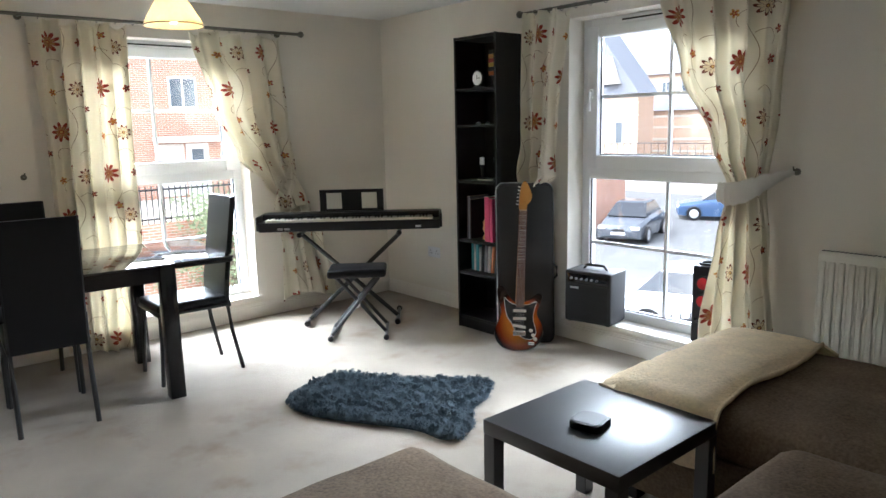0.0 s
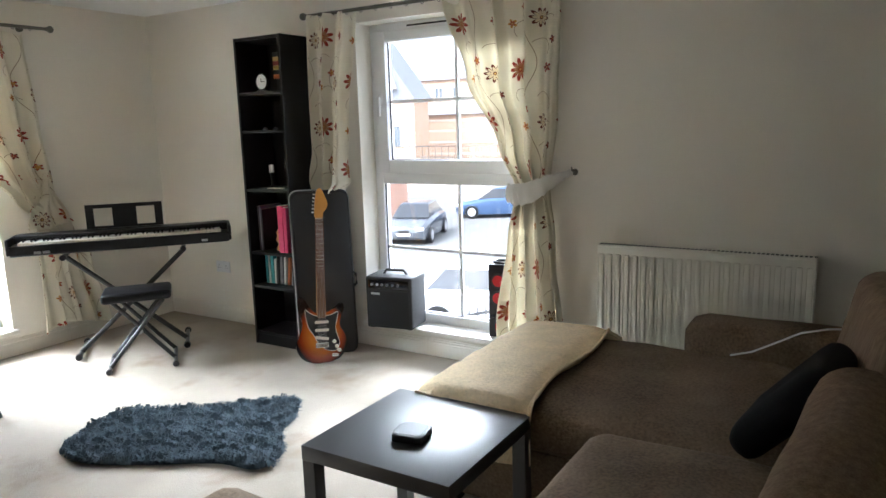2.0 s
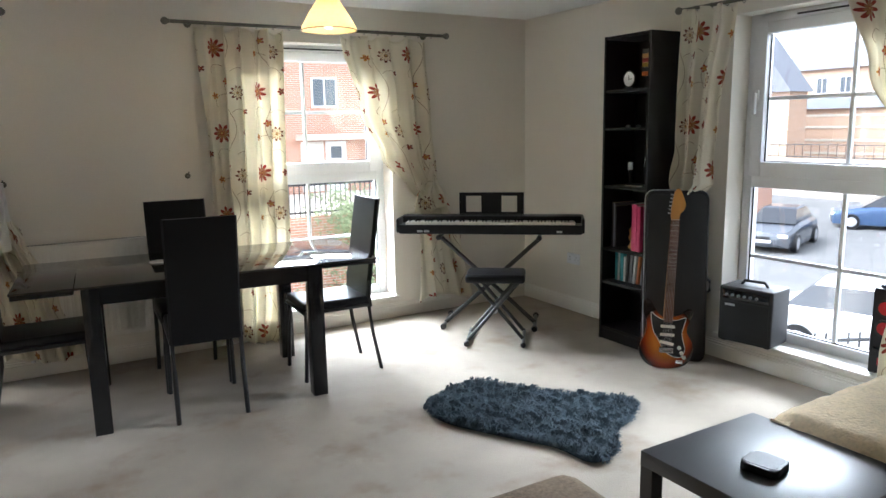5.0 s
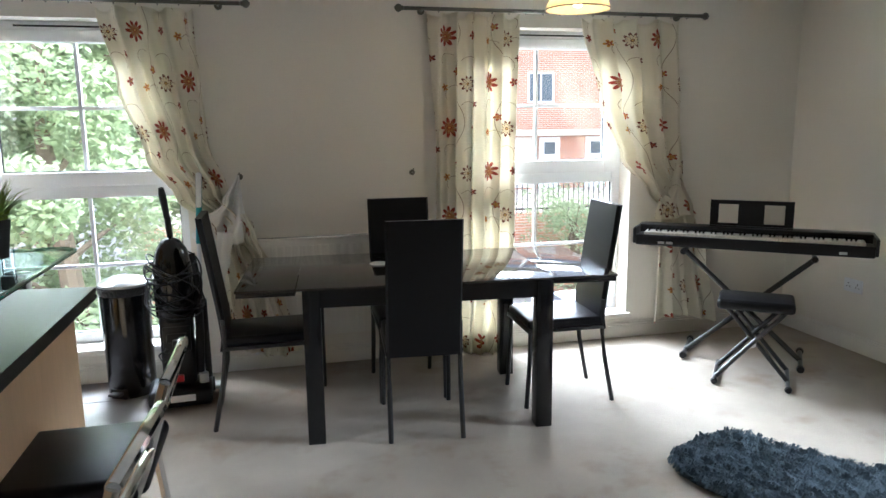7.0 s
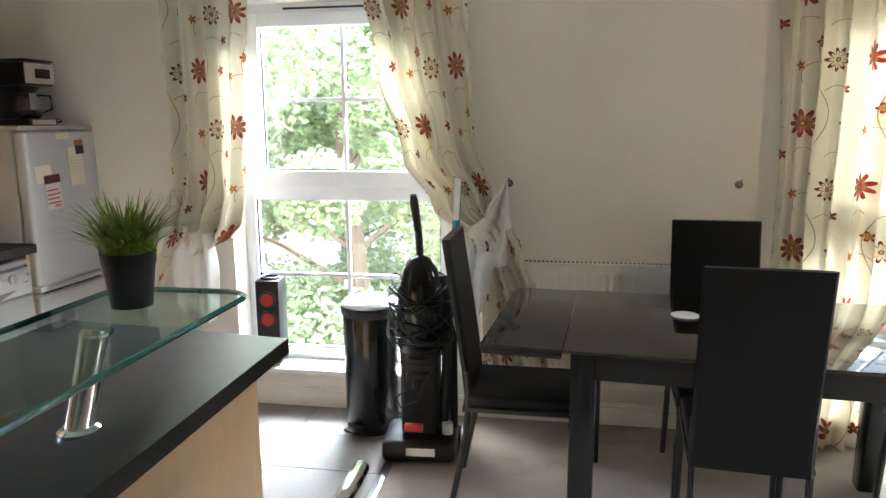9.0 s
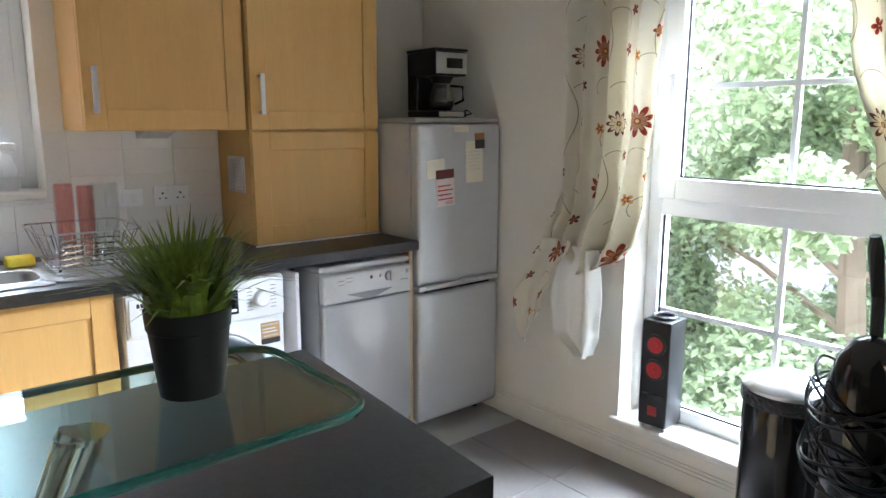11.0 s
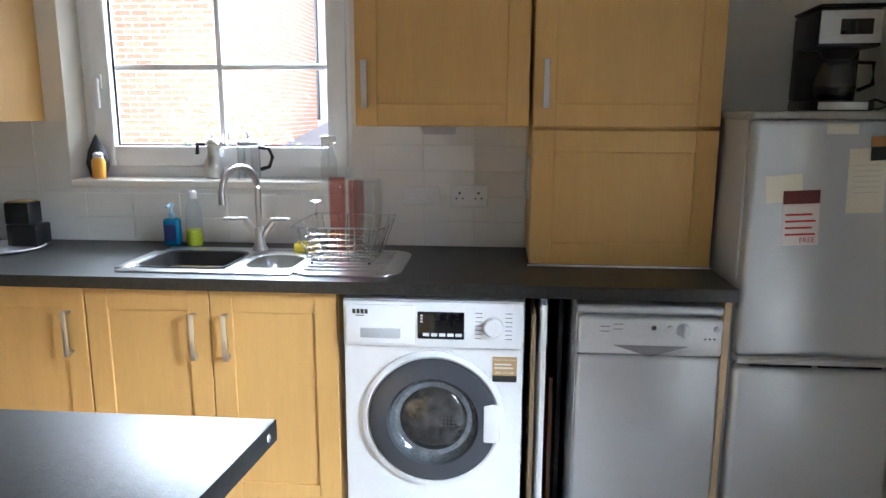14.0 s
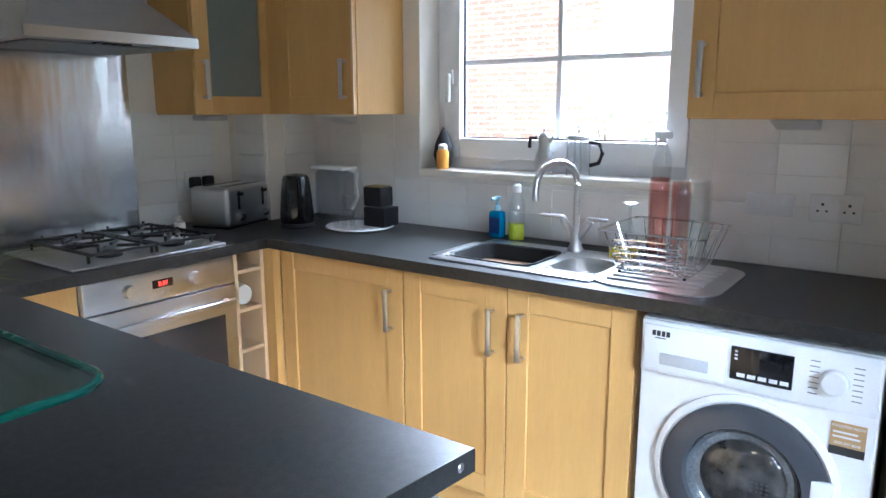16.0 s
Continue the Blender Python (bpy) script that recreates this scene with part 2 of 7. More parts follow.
IVORY = mat("ivory_plastic", (0.75, 0.72, 0.64), 0.3)


# ---- building helpers ----
def bm_new():
    return bmesh.new()


def box(bm, x0, x1, y0, y1, z0, z1, bev=0.0, seg=2):
    r = bmesh.ops.create_cube(bm, size=1)
    for v in r["verts"]:
        v.co = Vector(((x0 + x1) / 2 + v.co.x * (x1 - x0), (y0 + y1) / 2 + v.co.y * (y1 - y0), (z0 + z1) / 2 + v.co.z * (z1 - z0)))
    if bev:
        es = list({e for v in r["verts"] for e in v.link_edges})
        bmesh.ops.bevel(bm, geom=es, offset=bev, segments=seg, profile=0.5, affect="EDGES")
    return bm


def B(x0, x1, y0, y1, z0, z1, bev=0.0, seg=2):
    return box(bm_new(), x0, x1, y0, y1, z0, z1, bev, seg)


def tube(bm, pts, r, seg=8, closed=False, flat=1.0, side=1.0):
    """A swept round bar through points; r may be a list."""
    pts = [Vector(p) for p in pts]
    n = len(pts)
    rings = []
    up = Vector((0, 0, 1))
    for i, p in enumerate(pts):
        if closed:
            d = pts[(i + 1) % n] - pts[i - 1]
        else:
            d = pts[min(i + 1, n - 1)] - pts[max(i - 1, 0)]
        d.normalize()
        a = d.cross(up)
        if a.length < 0.05:
            a = d.cross(Vector((1, 0, 0)))
        a.normalize()
        b = a.cross(d).normalized()
        rr = r[i] if isinstance(r, (list, tuple)) else r
        rings.append([bm.verts.new(p + a * rr * side * math.cos(k * 2 * math.pi / seg) + b * rr * flat * math.sin(k * 2 * math.pi / seg)) for k in range(seg)])
    m = n if closed else n - 1
    for i in range(m):
        q0, q1 = rings[i], rings[(i + 1) % n]
        for k in range(seg):
            bm.faces.new((q0[k], q0[(k + 1) % seg], q1[(k + 1) % seg], q1[k]))
    if not closed:
        bm.faces.new(rings[0][::-1])
        bm.faces.new(rings[-1])
    return bm


def T(pts, r, seg=8, closed=False):
    return tube(bm_new(), pts, r, seg, closed)


def lathe(bm, prof, c=(0, 0, 0), seg=24, axis="Z", caps=True):
    """Turns (radius, height) pairs about an axis through c."""
    rings = []
    for r, h in prof:
        ring = []
        for k in range(seg):
            a = 2 * math.pi * k / seg
            x, y = r * math.cos(a), r * math.sin(a)
            p = {"Z": (x, y, h), "X": (h, x, y), "Y": (x, h, y)}[axis]
            ring.append(bm.verts.new(Vector(c) + Vector(p)))
        rings.append(ring)
    for q0, q1 in zip(rings, rings[1:]):
        for k in range(seg):
            bm.faces.new((q0[k], q0[(k + 1) % seg], q1[(k + 1) % seg], q1[k]))
    for q in (rings[0], rings[-1]) if caps else ():
        bm.faces.new(q)
    return bm


def L(prof, c=(0, 0, 0), seg=24, axis="Z"):
    return lathe(bm_new(), prof, c, seg, axis)


def slab(bm, outline, z0, z1, bev=0.0):
    """An upright prism over an outline in x and y."""
    lo = [bm.verts.new((x, y, z0)) for x, y in outline]
    hi = [bm.verts.new((x, y, z1)) for x, y in outline]
    n = len(lo)
    bm.faces.new(lo[::-1])
    top = bm.faces.new(hi)
    for k in range(n):
        bm.faces.new((lo[k], lo[(k + 1) % n], hi[(k + 1) % n], hi[k]))
    if bev:
        bmesh.ops.bevel(bm, geom=list(top.edges), offset=bev, segments=2, profile=0.5, affect="EDGES")
    return bm


def mesh_of(name, bm, material, smooth=True):
    bmesh.ops.recalc_face_normals(bm, faces=bm.faces)
    me = bpy.data.meshes.new(name)
    if smooth:
        for f in bm.faces:
            f.smooth = True
        for e in bm.edges:
            if len(e.link_faces) == 2 and e.calc_face_angle(0) > 0.6:
                e.smooth = False
    bm.to_mesh(me)
    bm.free()
    me.materials.append(material)
    return me


def part(name, bm, material, parent, label="", smooth=True):
    ob = new(name, mesh_of(name, bm, material, smooth))
    ob.parent = parent
    if label:
        tagged(ob, label)
    return ob


def thing(name, label, category, m=None, group="", kind=""):
    ob = new(name)
    ob.empty_display_size = 0.1
    if m is not None:
        ob.matrix_basis = m
    return tagged(ob, label, category, group, kind)


def single(name, bm, material, label, category, m=None, group="", kind="", smooth=True):
    ob = new(name, mesh_of(name, bm, material, smooth))
    if m is not None:
        ob.matrix_basis = m
    return tagged(ob, label, category, group, kind)


def text(name, body, size, material, m, parent):
    cu = bpy.data.curves.new(name, "FONT")
    cu.body, cu.size, cu.extrude, cu.align_x = body, size, 0.0004, "CENTER"
    tmp = new(name + "_src", cu)
    dg = bpy.context.evaluated_depsgraph_get()
    me = bpy.data.meshes.new_from_object(tmp.evaluated_get(dg))
    bpy.data.objects.remove(tmp)
    me.materials.clear()
    me.materials.append(material)
    ob = new(name, me)
    ob.parent = parent
    ob.matrix_basis = m
    return ob


XW, XE, YN, YS, YK, ZC = -2.92, 3.62, 4.97, -1.3, 1.03, 2.32
TH = 0.30


# ---- shell ----
def wall_with_hole(name, label, axis, at, out, a0, a1, holes):
    """A wall slab along x or y with rectangular openings (lo, hi, z0, z1), in blocks end to end."""
    bm = bm_new()

    def blk(p, q, z0, z1):
        if q - p < 1e-4 or z1 - z0 < 1e-4:
            return
        lo, hi = min(at, at + out), max(at, at + out)
        if axis == "x":
            box(bm, p, q, lo, hi, z0, z1)
        else:
            box(bm, lo, hi, p, q, z0, z1)
    cur = a0
    for lo, hi, z0, z1 in sorted(holes):
        blk(cur, lo, -0.1, ZC + 0.2)
        blk(lo, hi, -0.1, z0)
        blk(lo, hi, z1, ZC + 0.2)
        cur = hi
    blk(cur, a1, -0.1, ZC + 0.2)
    return single(name, bm, WALL, label, "wall", kind="structure", smooth=False)


W1, W3, W2, WK = (1.14, 2.36, 0.17, 2.06), (-1.58, -0.46, 0.20, 2.06), (1.70, 2.95, 0.16, 2.08), (1.96, 3.13, 1.18, 2.08)
wall_with_hole("wall_north", "cream painted wall with two tall windows", "x", YN, TH, XW - TH, XE + TH, [W1, W3])
wall_with_hole("wall_east", "cream painted wall with one tall window", "y", XE, TH, YS - TH, YN, [W2])
wall_with_hole("wall_west", "cream painted kitchen wall with a window", "y", XW, -TH, YK, YN, [WK])
single("wall_kitchen_south", B(XW - TH, -0.75, YK - 0.12, YK, -0.1, ZC + 0.2), WALL, "cream painted wall behind the hob", "wall", kind="structure", smooth=False)
single("wall_hall", B(-0.75, -0.63, YS, YK, -0.1, ZC + 0.2), WALL, "plain cream painted partition wall", "wall", kind="structure", smooth=False)
single("wall_south", B(-0.75, XE, YS - TH, YS, -0.1, ZC + 0.2), WALL, "plain cream painted wall behind the sofa", "wall", kind="structure", smooth=False)
single("ceiling", B(XW - TH, XE + TH, YS - TH, YN + TH, ZC, ZC + 0.18), CEIL, "white painted ceiling", "ceiling", kind="structure", smooth=False)
# added out of view: keeps the outside lamps from shining over the roof
single("overhead_light_block", B(XW - TH, XE + TH, YS - TH, YN + TH, ZC + 0.21, 8.0), MORTAR, "unseen block above the flat that stops lamp light", "wall", kind="structure", smooth=False)
XT = -0.63
single("floor", B(XT, XE, YS, YN, -0.15, 0.0), CARPET, "worn beige carpet with faint stains", "floor", kind="structure", smooth=False)
kitchen_floor = single("floor_kitchen", B(XW, XT, YK, YN, -0.15, -0.006), GROUT, "grey-brown ceramic tiled kitchen floor", "floor", kind="structure", smooth=False)
single("threshold_strip", B(XT - 0.018, XT + 0.018, 3.2, YN - 0.02, 0.0005, 0.006, 0.002), STEEL, "silver metal strip between carpet and tiles", "trim", kind="structure")
# column boxed into the kitchen corner
single("boxed_column", B(XW, -2.62, YK, 1.30, 0.0, ZC), WALL, "tiled boxing in the kitchen corner", "column", kind="structure", smooth=False)


def skirting(name, pts, nx, ny):
    bm = bm_new()
    (x0, y0), (x1, y1) = pts
    for z0, z1, d in ((0.0, 0.085, 0.018), (0.085, 0.10, 0.013), (0.10, 0.112, 0.007)):
        box(bm, min(x0, x0 + nx * d, x1), max(x1, x1 + nx * d, x0), min(y0, y0 + ny * d, y1), max(y1, y1 + ny * d, y0), z0, z1, 0.002)
    single(name, bm, TRIM, "cream painted moulded skirting board", "skirting", kind="structure")


skirting("baseboard_north", [(-2.3, YN), (XE, YN)], 0, -1)
skirting("baseboard_east", [(XE, YS), (XE, YN - 0.02)], -1, 0)


# ---- windows ----
def upvc_window(name, label, w, z0, z1, m, zt, lower):
    """A white window in local x (width) and z, its inside at y=0: outer frame, opening sash above, fixed pane below."""
    win = thing(name, label, "window", m, kind="structure")
    bm = bm_new()
    f = 0.06
    box(bm, 0, f, 0, 0.07, z0, z1, 0.004), box(bm, w - f, w, 0, 0.07, z0, z1, 0.004)
    box(bm, f, w - f, 0, 0.069, z1 - f, z1, 0.004), box(bm, f, w - f, 0, 0.069, z0, z0 + f, 0.004)
    if lower:
        box(bm, f, w - f, 0, 0.069, zt - 0.04, zt + 0.035, 0.004)
    part("window_frame", bm, UPVC, win)
    a, c = (zt + 0.03 if lower else z0 + f - 0.01), z1 - f + 0.01
    s = 0.065
    bm = bm_new()
    box(bm, f - 0.015, f + s, -0.018, 0.05, a, c, 0.006), box(bm, w - f - s, w - f + 0.015, -0.018, 0.05, a, c, 0.006)
    box(bm, f + s, w - f - s, -0.017, 0.05, a, a + s + 0.02, 0.006), box(bm, f + s, w - f - s, -0.017, 0.05, c - s, c, 0.006)
    sash = part("sash", bm, UPVC, win)

    def glazed(x0, x1, b0, b1, parent):
        p = part("pane", B(x0, x1, 0.028, 0.034, b0, b1), PANE, parent)
        p.visible_shadow = False
        part("seal", box(box(B(x0, x1, 0.018, 0.026, b0, b0 + 0.006), x0, x0 + 0.006, 0.018, 0.026, b0, b1), x1 - 0.006, x1, 0.018, 0.026, b0, b1), PLASTIC, parent)
        mid, h = (x0 + x1) / 2, (b0 + b1) / 2
        part("glazing_bar", B(mid - 0.011, mid + 0.011, 0.02, 0.042, b0, b1, 0.003), UPVC, parent)
        part("glazing_bar", B(x0, x1, 0.021, 0.041, h - 0.011, h + 0.011, 0.003), UPVC, parent)
    glazed(f + s, w - f - s, a + s + 0.02, c - s, sash)
    if lower:
        glazed(f, w - f, z0 + f, zt - 0.04, win)
    hx = f + 0.022
    hz = (a + c) / 2 + (0.03 if lower else -0.05)
    hd = B(hx - 0.014, hx + 0.014, -0.032, -0.018, hz - 0.03, hz + 0.03, 0.004)
    box(hd, hx - 0.011, hx + 0.011, -0.055, -0.036, hz - 0.11, hz + 0.015, 0.006)
    box(hd, hx - 0.008, hx + 0.008, -0.04, -0.03, hz - 0.008, hz + 0.008)
    part("handle", hd, WHITE, win)
    if lower:
        v = B(w * 0.22, w * 0.85, -0.012, 0.0, z1 - 0.043, z1 - 0.012, 0.004)
        part("trickle_vent", v, UPVC, win)
        part("vent_slot", B(w * 0.24, w * 0.83, -0.016, -0.0125, z1 - 0.034, z1 - 0.024), PLASTIC, win)
    return win


REC = 0.15
upvc_window("window_1", "tall white window facing the brick house", W1[1] - W1[0], W1[2], W1[3], pose(W1[0], YN + REC, 0), 1.11, True)
upvc_window("window_2", "tall white window facing the car park", W2[1] - W2[0], W2[2], W2[3], pose(XE + REC, W2[1], 0, 0, 0, -90), 1.11, True)
upvc_window("window_3", "tall white window facing green trees", W3[1] - W3[0], W3[2], W3[3], pose(W3[0], YN + REC, 0), 1.11, True)
upvc_window("window_4", "white kitchen window over the sink", WK[1] - WK[0], WK[2], WK[3], pose(XW - 0.14, WK[0], 0, 0, 0, 90), 1.6, False)


def sill(name, x0, x1, y0, y1, z):
    single(name, B(x0, x1, y0, y1, z - 0.03, z + 0.004, 0.008, 3), TRIM, "white painted window sill board", "window sill", kind="structure")


sill("window_sill_1", W1[0] - 0.03, W1[1] + 0.03, YN - 0.03, YN + REC, W1[2])
sill("window_sill_2", XE - 0.03, XE + REC, W2[0] - 0.03, W2[1] + 0.03, W2[2])
sill("window_sill_3", W3[0] - 0.03, W3[1] + 0.03, YN - 0.03, YN + REC, W3[2])
sill("window_sill_4", XW - 0.14, XW + 0.012, WK[0], WK[1], WK[2])


# ---- curtains ----
def rod(name, length, m):
    r = thing(name, "dark pewter curtain pole with ball finials", "curtain pole", m, group="curtain poles")
    part("pole", T([(0, 0, 0), (length, 0, 0)], 0.011, 10), RODM, r)
    for x, s in ((0, -1), (length, 1)):
        part("finial", L([(0.004, s * 0.0), (0.014, s * 0.006), (0.012, s * 0.012), (0.02, s * 0.02), (0.024, s * 0.032), (0.02, s * 0.044), (0.006, s * 0.055)], (x, 0, 0), 14, "X"), RODM, r)
    for x in (0.12, length - 0.12):
        part("bracket", tube(T([(x, 0, 0), (x, 0.1, 0.0)], 0.007), [(x, 0.085, -0.001), (x, 0.1, -0.001)], 0.022, 12), RODM, r)
    k = int(length / 0.11)
    for i in range(k):
        x = 0.1 + i * (length - 0.2) / (k - 1)
        part("ring", T([(x + 0.0, 0.016 * math.cos(a), -0.004 + 0.016 * math.sin(a)) for a in np.linspace(0, 2 * math.pi, 13)[:-1]], 0.002, 5, True), RODM, r)
    return r


rod("curtain_pole", 1.95, pose(0.82, YN - 0.1, 2.14))
rod("curtain_pole", 1.95, pose(-2.05, YN - 0.1, 2.14))
rod("curtain_pole", 1.85, pose(XE - 0.1, 3.25, 2.14, 0, 0, -90))


def key(keys, z):
    """Smooth value at height z between (z, value) pairs, from the top down."""
    if z >= keys[0][0]:
        return keys[0][1]
    for (z0, a), (z1, b) in zip(keys, keys[1:]):
        if z >= z1:
            t = (z0 - z) / (z0 - z1)
            t = t * t * (3 - 2 * t)
            return a + (b - a) * t
    return keys[-1][1]


def curtain(label, left, right, top, bottom, m, folds, deep, seed, cloth=0.75, swell=((2.2, 1), (0, 1)), piece="", parent=None, stuff_=None, out=0.0):
    """Cloth between two edges given over height; local x along the wall, -y into the room. Folds run down it."""
    rng = random.Random(seed)
    ph = [rng.uniform(0, 6.28) for _ in range(4)]
    bm = bm_new()
    uvl = bm.loops.layers.uv.new("cloth")
    nu, nv = 72, 64
    grid = []
    for j in range(nv + 1):
        z = top + (bottom - top) * j / nv
        xl, xr = key(left, z), key(right, z)
        row = []
        for i in range(nu + 1):
            u = i / nu
            wob = 0.02 * math.sin(3 * z + ph[0] + u * 4)
            a = 2 * math.pi * folds * (u + 0.04 * math.sin(2.1 * z + ph[1])) + ph[2]
            d = deep * key(swell, z) * (0.55 * math.sin(a) + 0.3 * math.sin(a * 1.7 + ph[3] + z) + 0.12 * noise.noise((u * 9, z * 7, seed)))
            x = xl + (xr - xl) * (u + 0.02 * math.sin(a + 1.3))
            hang = 0.03 * (parent is None) * max(0, math.sin(u * math.pi * 7)) * max(0, 1 - (top - z) / 0.12)
            low = (0.03 if parent is None else 0.012) * math.sin(u * 5 + ph[0]) * max(0, 1 - (z - bottom) / 0.15)
            row.append((bm.verts.new((x + wob * 0.3 * (parent is None), -d - out, z - hang + low)), u * cloth + seed * 0.31, z))
        grid.append(row)
    for j in range(nv):
        for i in range(nu):
            q = (grid[j][i], grid[j][i + 1], grid[j + 1][i + 1], grid[j + 1][i])
            f = bm.faces.new([p[0] for p in q])
            for lp, p in zip(f.loops, q):
                lp[uvl].uv = (p[1], p[2])
    if parent is None:
        ob = single("curtain", bm, CLOTH, label, "curtain", m, group="flowered curtains")
    else:
        ob = part(piece, bm, stuff_ or CLOTH, parent, label)
    sol = ob.modifiers.new("thickness", "SOLIDIFY")
    sol.thickness = 0.003
    return ob


def hook(m):
    h = thing("tieback_hook", "small pewter curtain tieback hook on the wall", "hook", m, group="tieback hooks")
    part("rose", L([(0.018, 0.0), (0.018, -0.004), (0.008, -0.008)], (0, 0, 0), 14, "Y"), RODM, h)
    part("arm", T([(0, 0, 0), (0, -0.03, 0), (0, -0.045, 0.01), (0, -0.05, 0.028)], 0.004), RODM, h)


NW = pose(0, YN - 0.1, 0)
hook(pose(0.87, YN, 1.18)), hook(pose(-0.16, YN, 1.18)), hook(pose(-1.83, YN, 1.18)), hook(pose(2.64, YN, 1.18)), hook(pose(XE, 1.50, 1.17, 0, 0, -90))
# window 1: one hanging free to the floor, one swept to the side
curtain("cream curtain with red flowers hanging free to the floor", [(2.12, 0.97), (1.3, 1.0), (0.0, 0.99)], [(2.12, 1.52), (0.9, 1.50), (0.4, 1.48), (0.0, 1.42)], 2.12, 0.015, NW, 5.5, 0.055, 1)
swept_1 = curtain("cream flowered curtain swept aside and tied back", [(2.11, 1.93), (1.6, 2.06), (1.25, 2.22), (1.02, 2.42), (0.88, 2.54), (0.6, 2.52), (0.1, 2.50)], [(2.11, 2.62), (1.5, 2.66), (1.1, 2.70), (0.9, 2.78), (0.6, 2.92), (0.1, 3.02)], 2.11, 0.12, NW, 4.5, 0.045, 2, swell=((2.1, 1), (1.2, 1.2), (0.95, 1.5), (0.5, 1)))
# window 3: a pair tied back
swept_3 = curtain("cream flowered curtain swept aside and tied back", [(2.11, -0.84), (1.7, -0.76), (1.3, -0.64), (1.08, -0.50), (0.9, -0.30), (0.5, -0.28), (0.1, -0.26)], [(2.11, -0.34), (1.4, -0.31), (1.1, -0.22), (0.9, -0.10), (0.5, 0.05), (0.1, 0.16)], 2.11, 0.13, NW, 4, 0.045, 3, swell=((2.1, 1), (1.2, 1.3), (0.95, 1.6), (0.5, 1)))
knotted = curtain("cream flowered curtain tied and knotted at half height", [(2.11, -1.85), (1.3, -1.82), (1.1, -1.81), (0.95, -1.86), (0.84, -1.80)], [(2.11, -1.40), (1.5, -1.44), (1.15, -1.47), (0.98, -1.50), (0.90, -1.56), (0.83, -1.70)], 2.11, 0.84, NW, 3.5, 0.05, 4, swell=((2.1, 1), (1.3, 1.0), (1.05, 1.7), (0.9, 1.6), (0.84, 0.5)))
curtain("tie loop drawn up to the hook", [(1.20, -1.835), (1.08, -1.90), (0.98, -1.96), (0.90, -1.97)], [(1.20, -1.82), (1.05, -1.78), (0.95, -1.76), (0.90, -1.80)], 1.20, 0.90, None, 1.5, 0.02, 7, piece="tie_loop", parent=knotted, out=-0.02)
curtain("pointed flowered tail of the knot", [(0.96, -1.90), (0.86, -1.96), (0.66, -2.07), (0.47, -2.03)], [(0.96, -1.74), (0.80, -1.83), (0.66, -1.90), (0.47, -2.00)], 0.96, 0.47, None, 1.2, 0.025, 8, 0.3, piece="tail", parent=knotted, out=0.04)
curtain("white lining end hanging under the knot", [(0.93, -1.82), (0.72, -1.87), (0.56, -1.85), (0.46, -1.72)], [(0.93, -1.64), (0.72, -1.62), (0.56, -1.63), (0.46, -1.66)], 0.93, 0.46, None, 1.5, 0.04, 9, 0.3, piece="lining_end", parent=knotted, stuff_=LINING, out=0.01)
curtain("flowered tie drawn up to the hook", [(1.20, 2.63), (1.05, 2.58), (0.95, 2.50), (0.88, 2.48)], [(1.20, 2.645), (1.05, 2.68), (0.92, 2.74), (0.82, 2.80)], 1.20, 0.84, None, 1.5, 0.03, 10, 0.3, piece="tie_loop", parent=swept_1, out=0.03)
curtain("white lining tie drawn up to the hook", [(1.20, -0.175), (1.05, -0.26), (0.95, -0.36), (0.86, -0.44), (0.80, -0.38)], [(1.20, -0.155), (1.05, -0.145), (0.95, -0.13), (0.80, -0.15)], 1.20, 0.80, None, 1.6, 0.03, 11, 0.3, piece="tie_loop", parent=swept_3, stuff_=LINING, out=0.05)
curtain("white looped end of the tie", [(0.88, -0.33), (0.72, -0.34), (0.58, -0.31)], [(0.88, -0.20), (0.72, -0.23), (0.58, -0.27)], 0.88, 0.58, None, 1.0, 0.025, 12, 0.3, piece="tail", parent=swept_3, stuff_=LINING, out=0.07)
curtain("pointed flowered end of the tie", [(0.98, -0.20), (0.86, -0.15), (0.72, -0.075)], [(0.98, -0.13), (0.86, -0.085), (0.72, -0.055)], 0.98, 0.72, None, 1.0, 0.015, 13, 0.3, piece="tail", parent=swept_3, out=0.06)
# window 2: a short gathered one and a long one tied with a sash
EW = pose(XE - 0.1, 0, 0, 0, 0, -90)
curtain("cream flowered curtain gathered up behind the guitar case", [(2.13, -3.22), (1.3, -3.23), (1.12, -3.25), (1.0, -3.20)], [(2.13, -2.86), (1.5, -2.94), (1.1, -2.97), (1.0, -3.04)], 2.13, 1.0, pose(XE - 0.15, 0, 0, 0, 0, -90), 3, 0.05, 5, swell=((2.1, 1), (1.3, 1), (1.1, 1.6)))
curtain("cream flowered curtain tied back with a sash", [(2.13, -2.22), (1.7, -2.10), (1.3, -1.92), (1.08, -1.82), (0.8, -1.86), (0.3, -1.92), (0.1, -1.92)], [(2.13, -1.52), (1.5, -1.56), (1.1, -1.60), (0.8, -1.56), (0.1, -1.50)], 2.13, 0.1, EW, 4, 0.06, 6)


def sash(label, pts, r, m):
    bm = bm_new()
    fine, rad = [], []
    for k in range(len(pts) - 1):
        for q in range(5):
            t = q / 5
            w = 0.006 * noise.noise((k * 3 + q, pts[k][2] * 9, 1))
            fine.append(Vector(pts[k]).lerp(Vector(pts[k + 1]), t) + Vector((0, w, w)))
            rad.append((r[k] * (1 - t) + r[k + 1] * t) * (1 + 0.25 * noise.noise((k + t * 3, 4.0, pts[0][0]))))
    tube(bm, fine + [Vector(pts[-1])], rad + [r[-1]], 14, flat=1.15, side=0.35)
    single("curtain_tieback", bm, LINING, label, "tieback", m, group="curtain tiebacks")


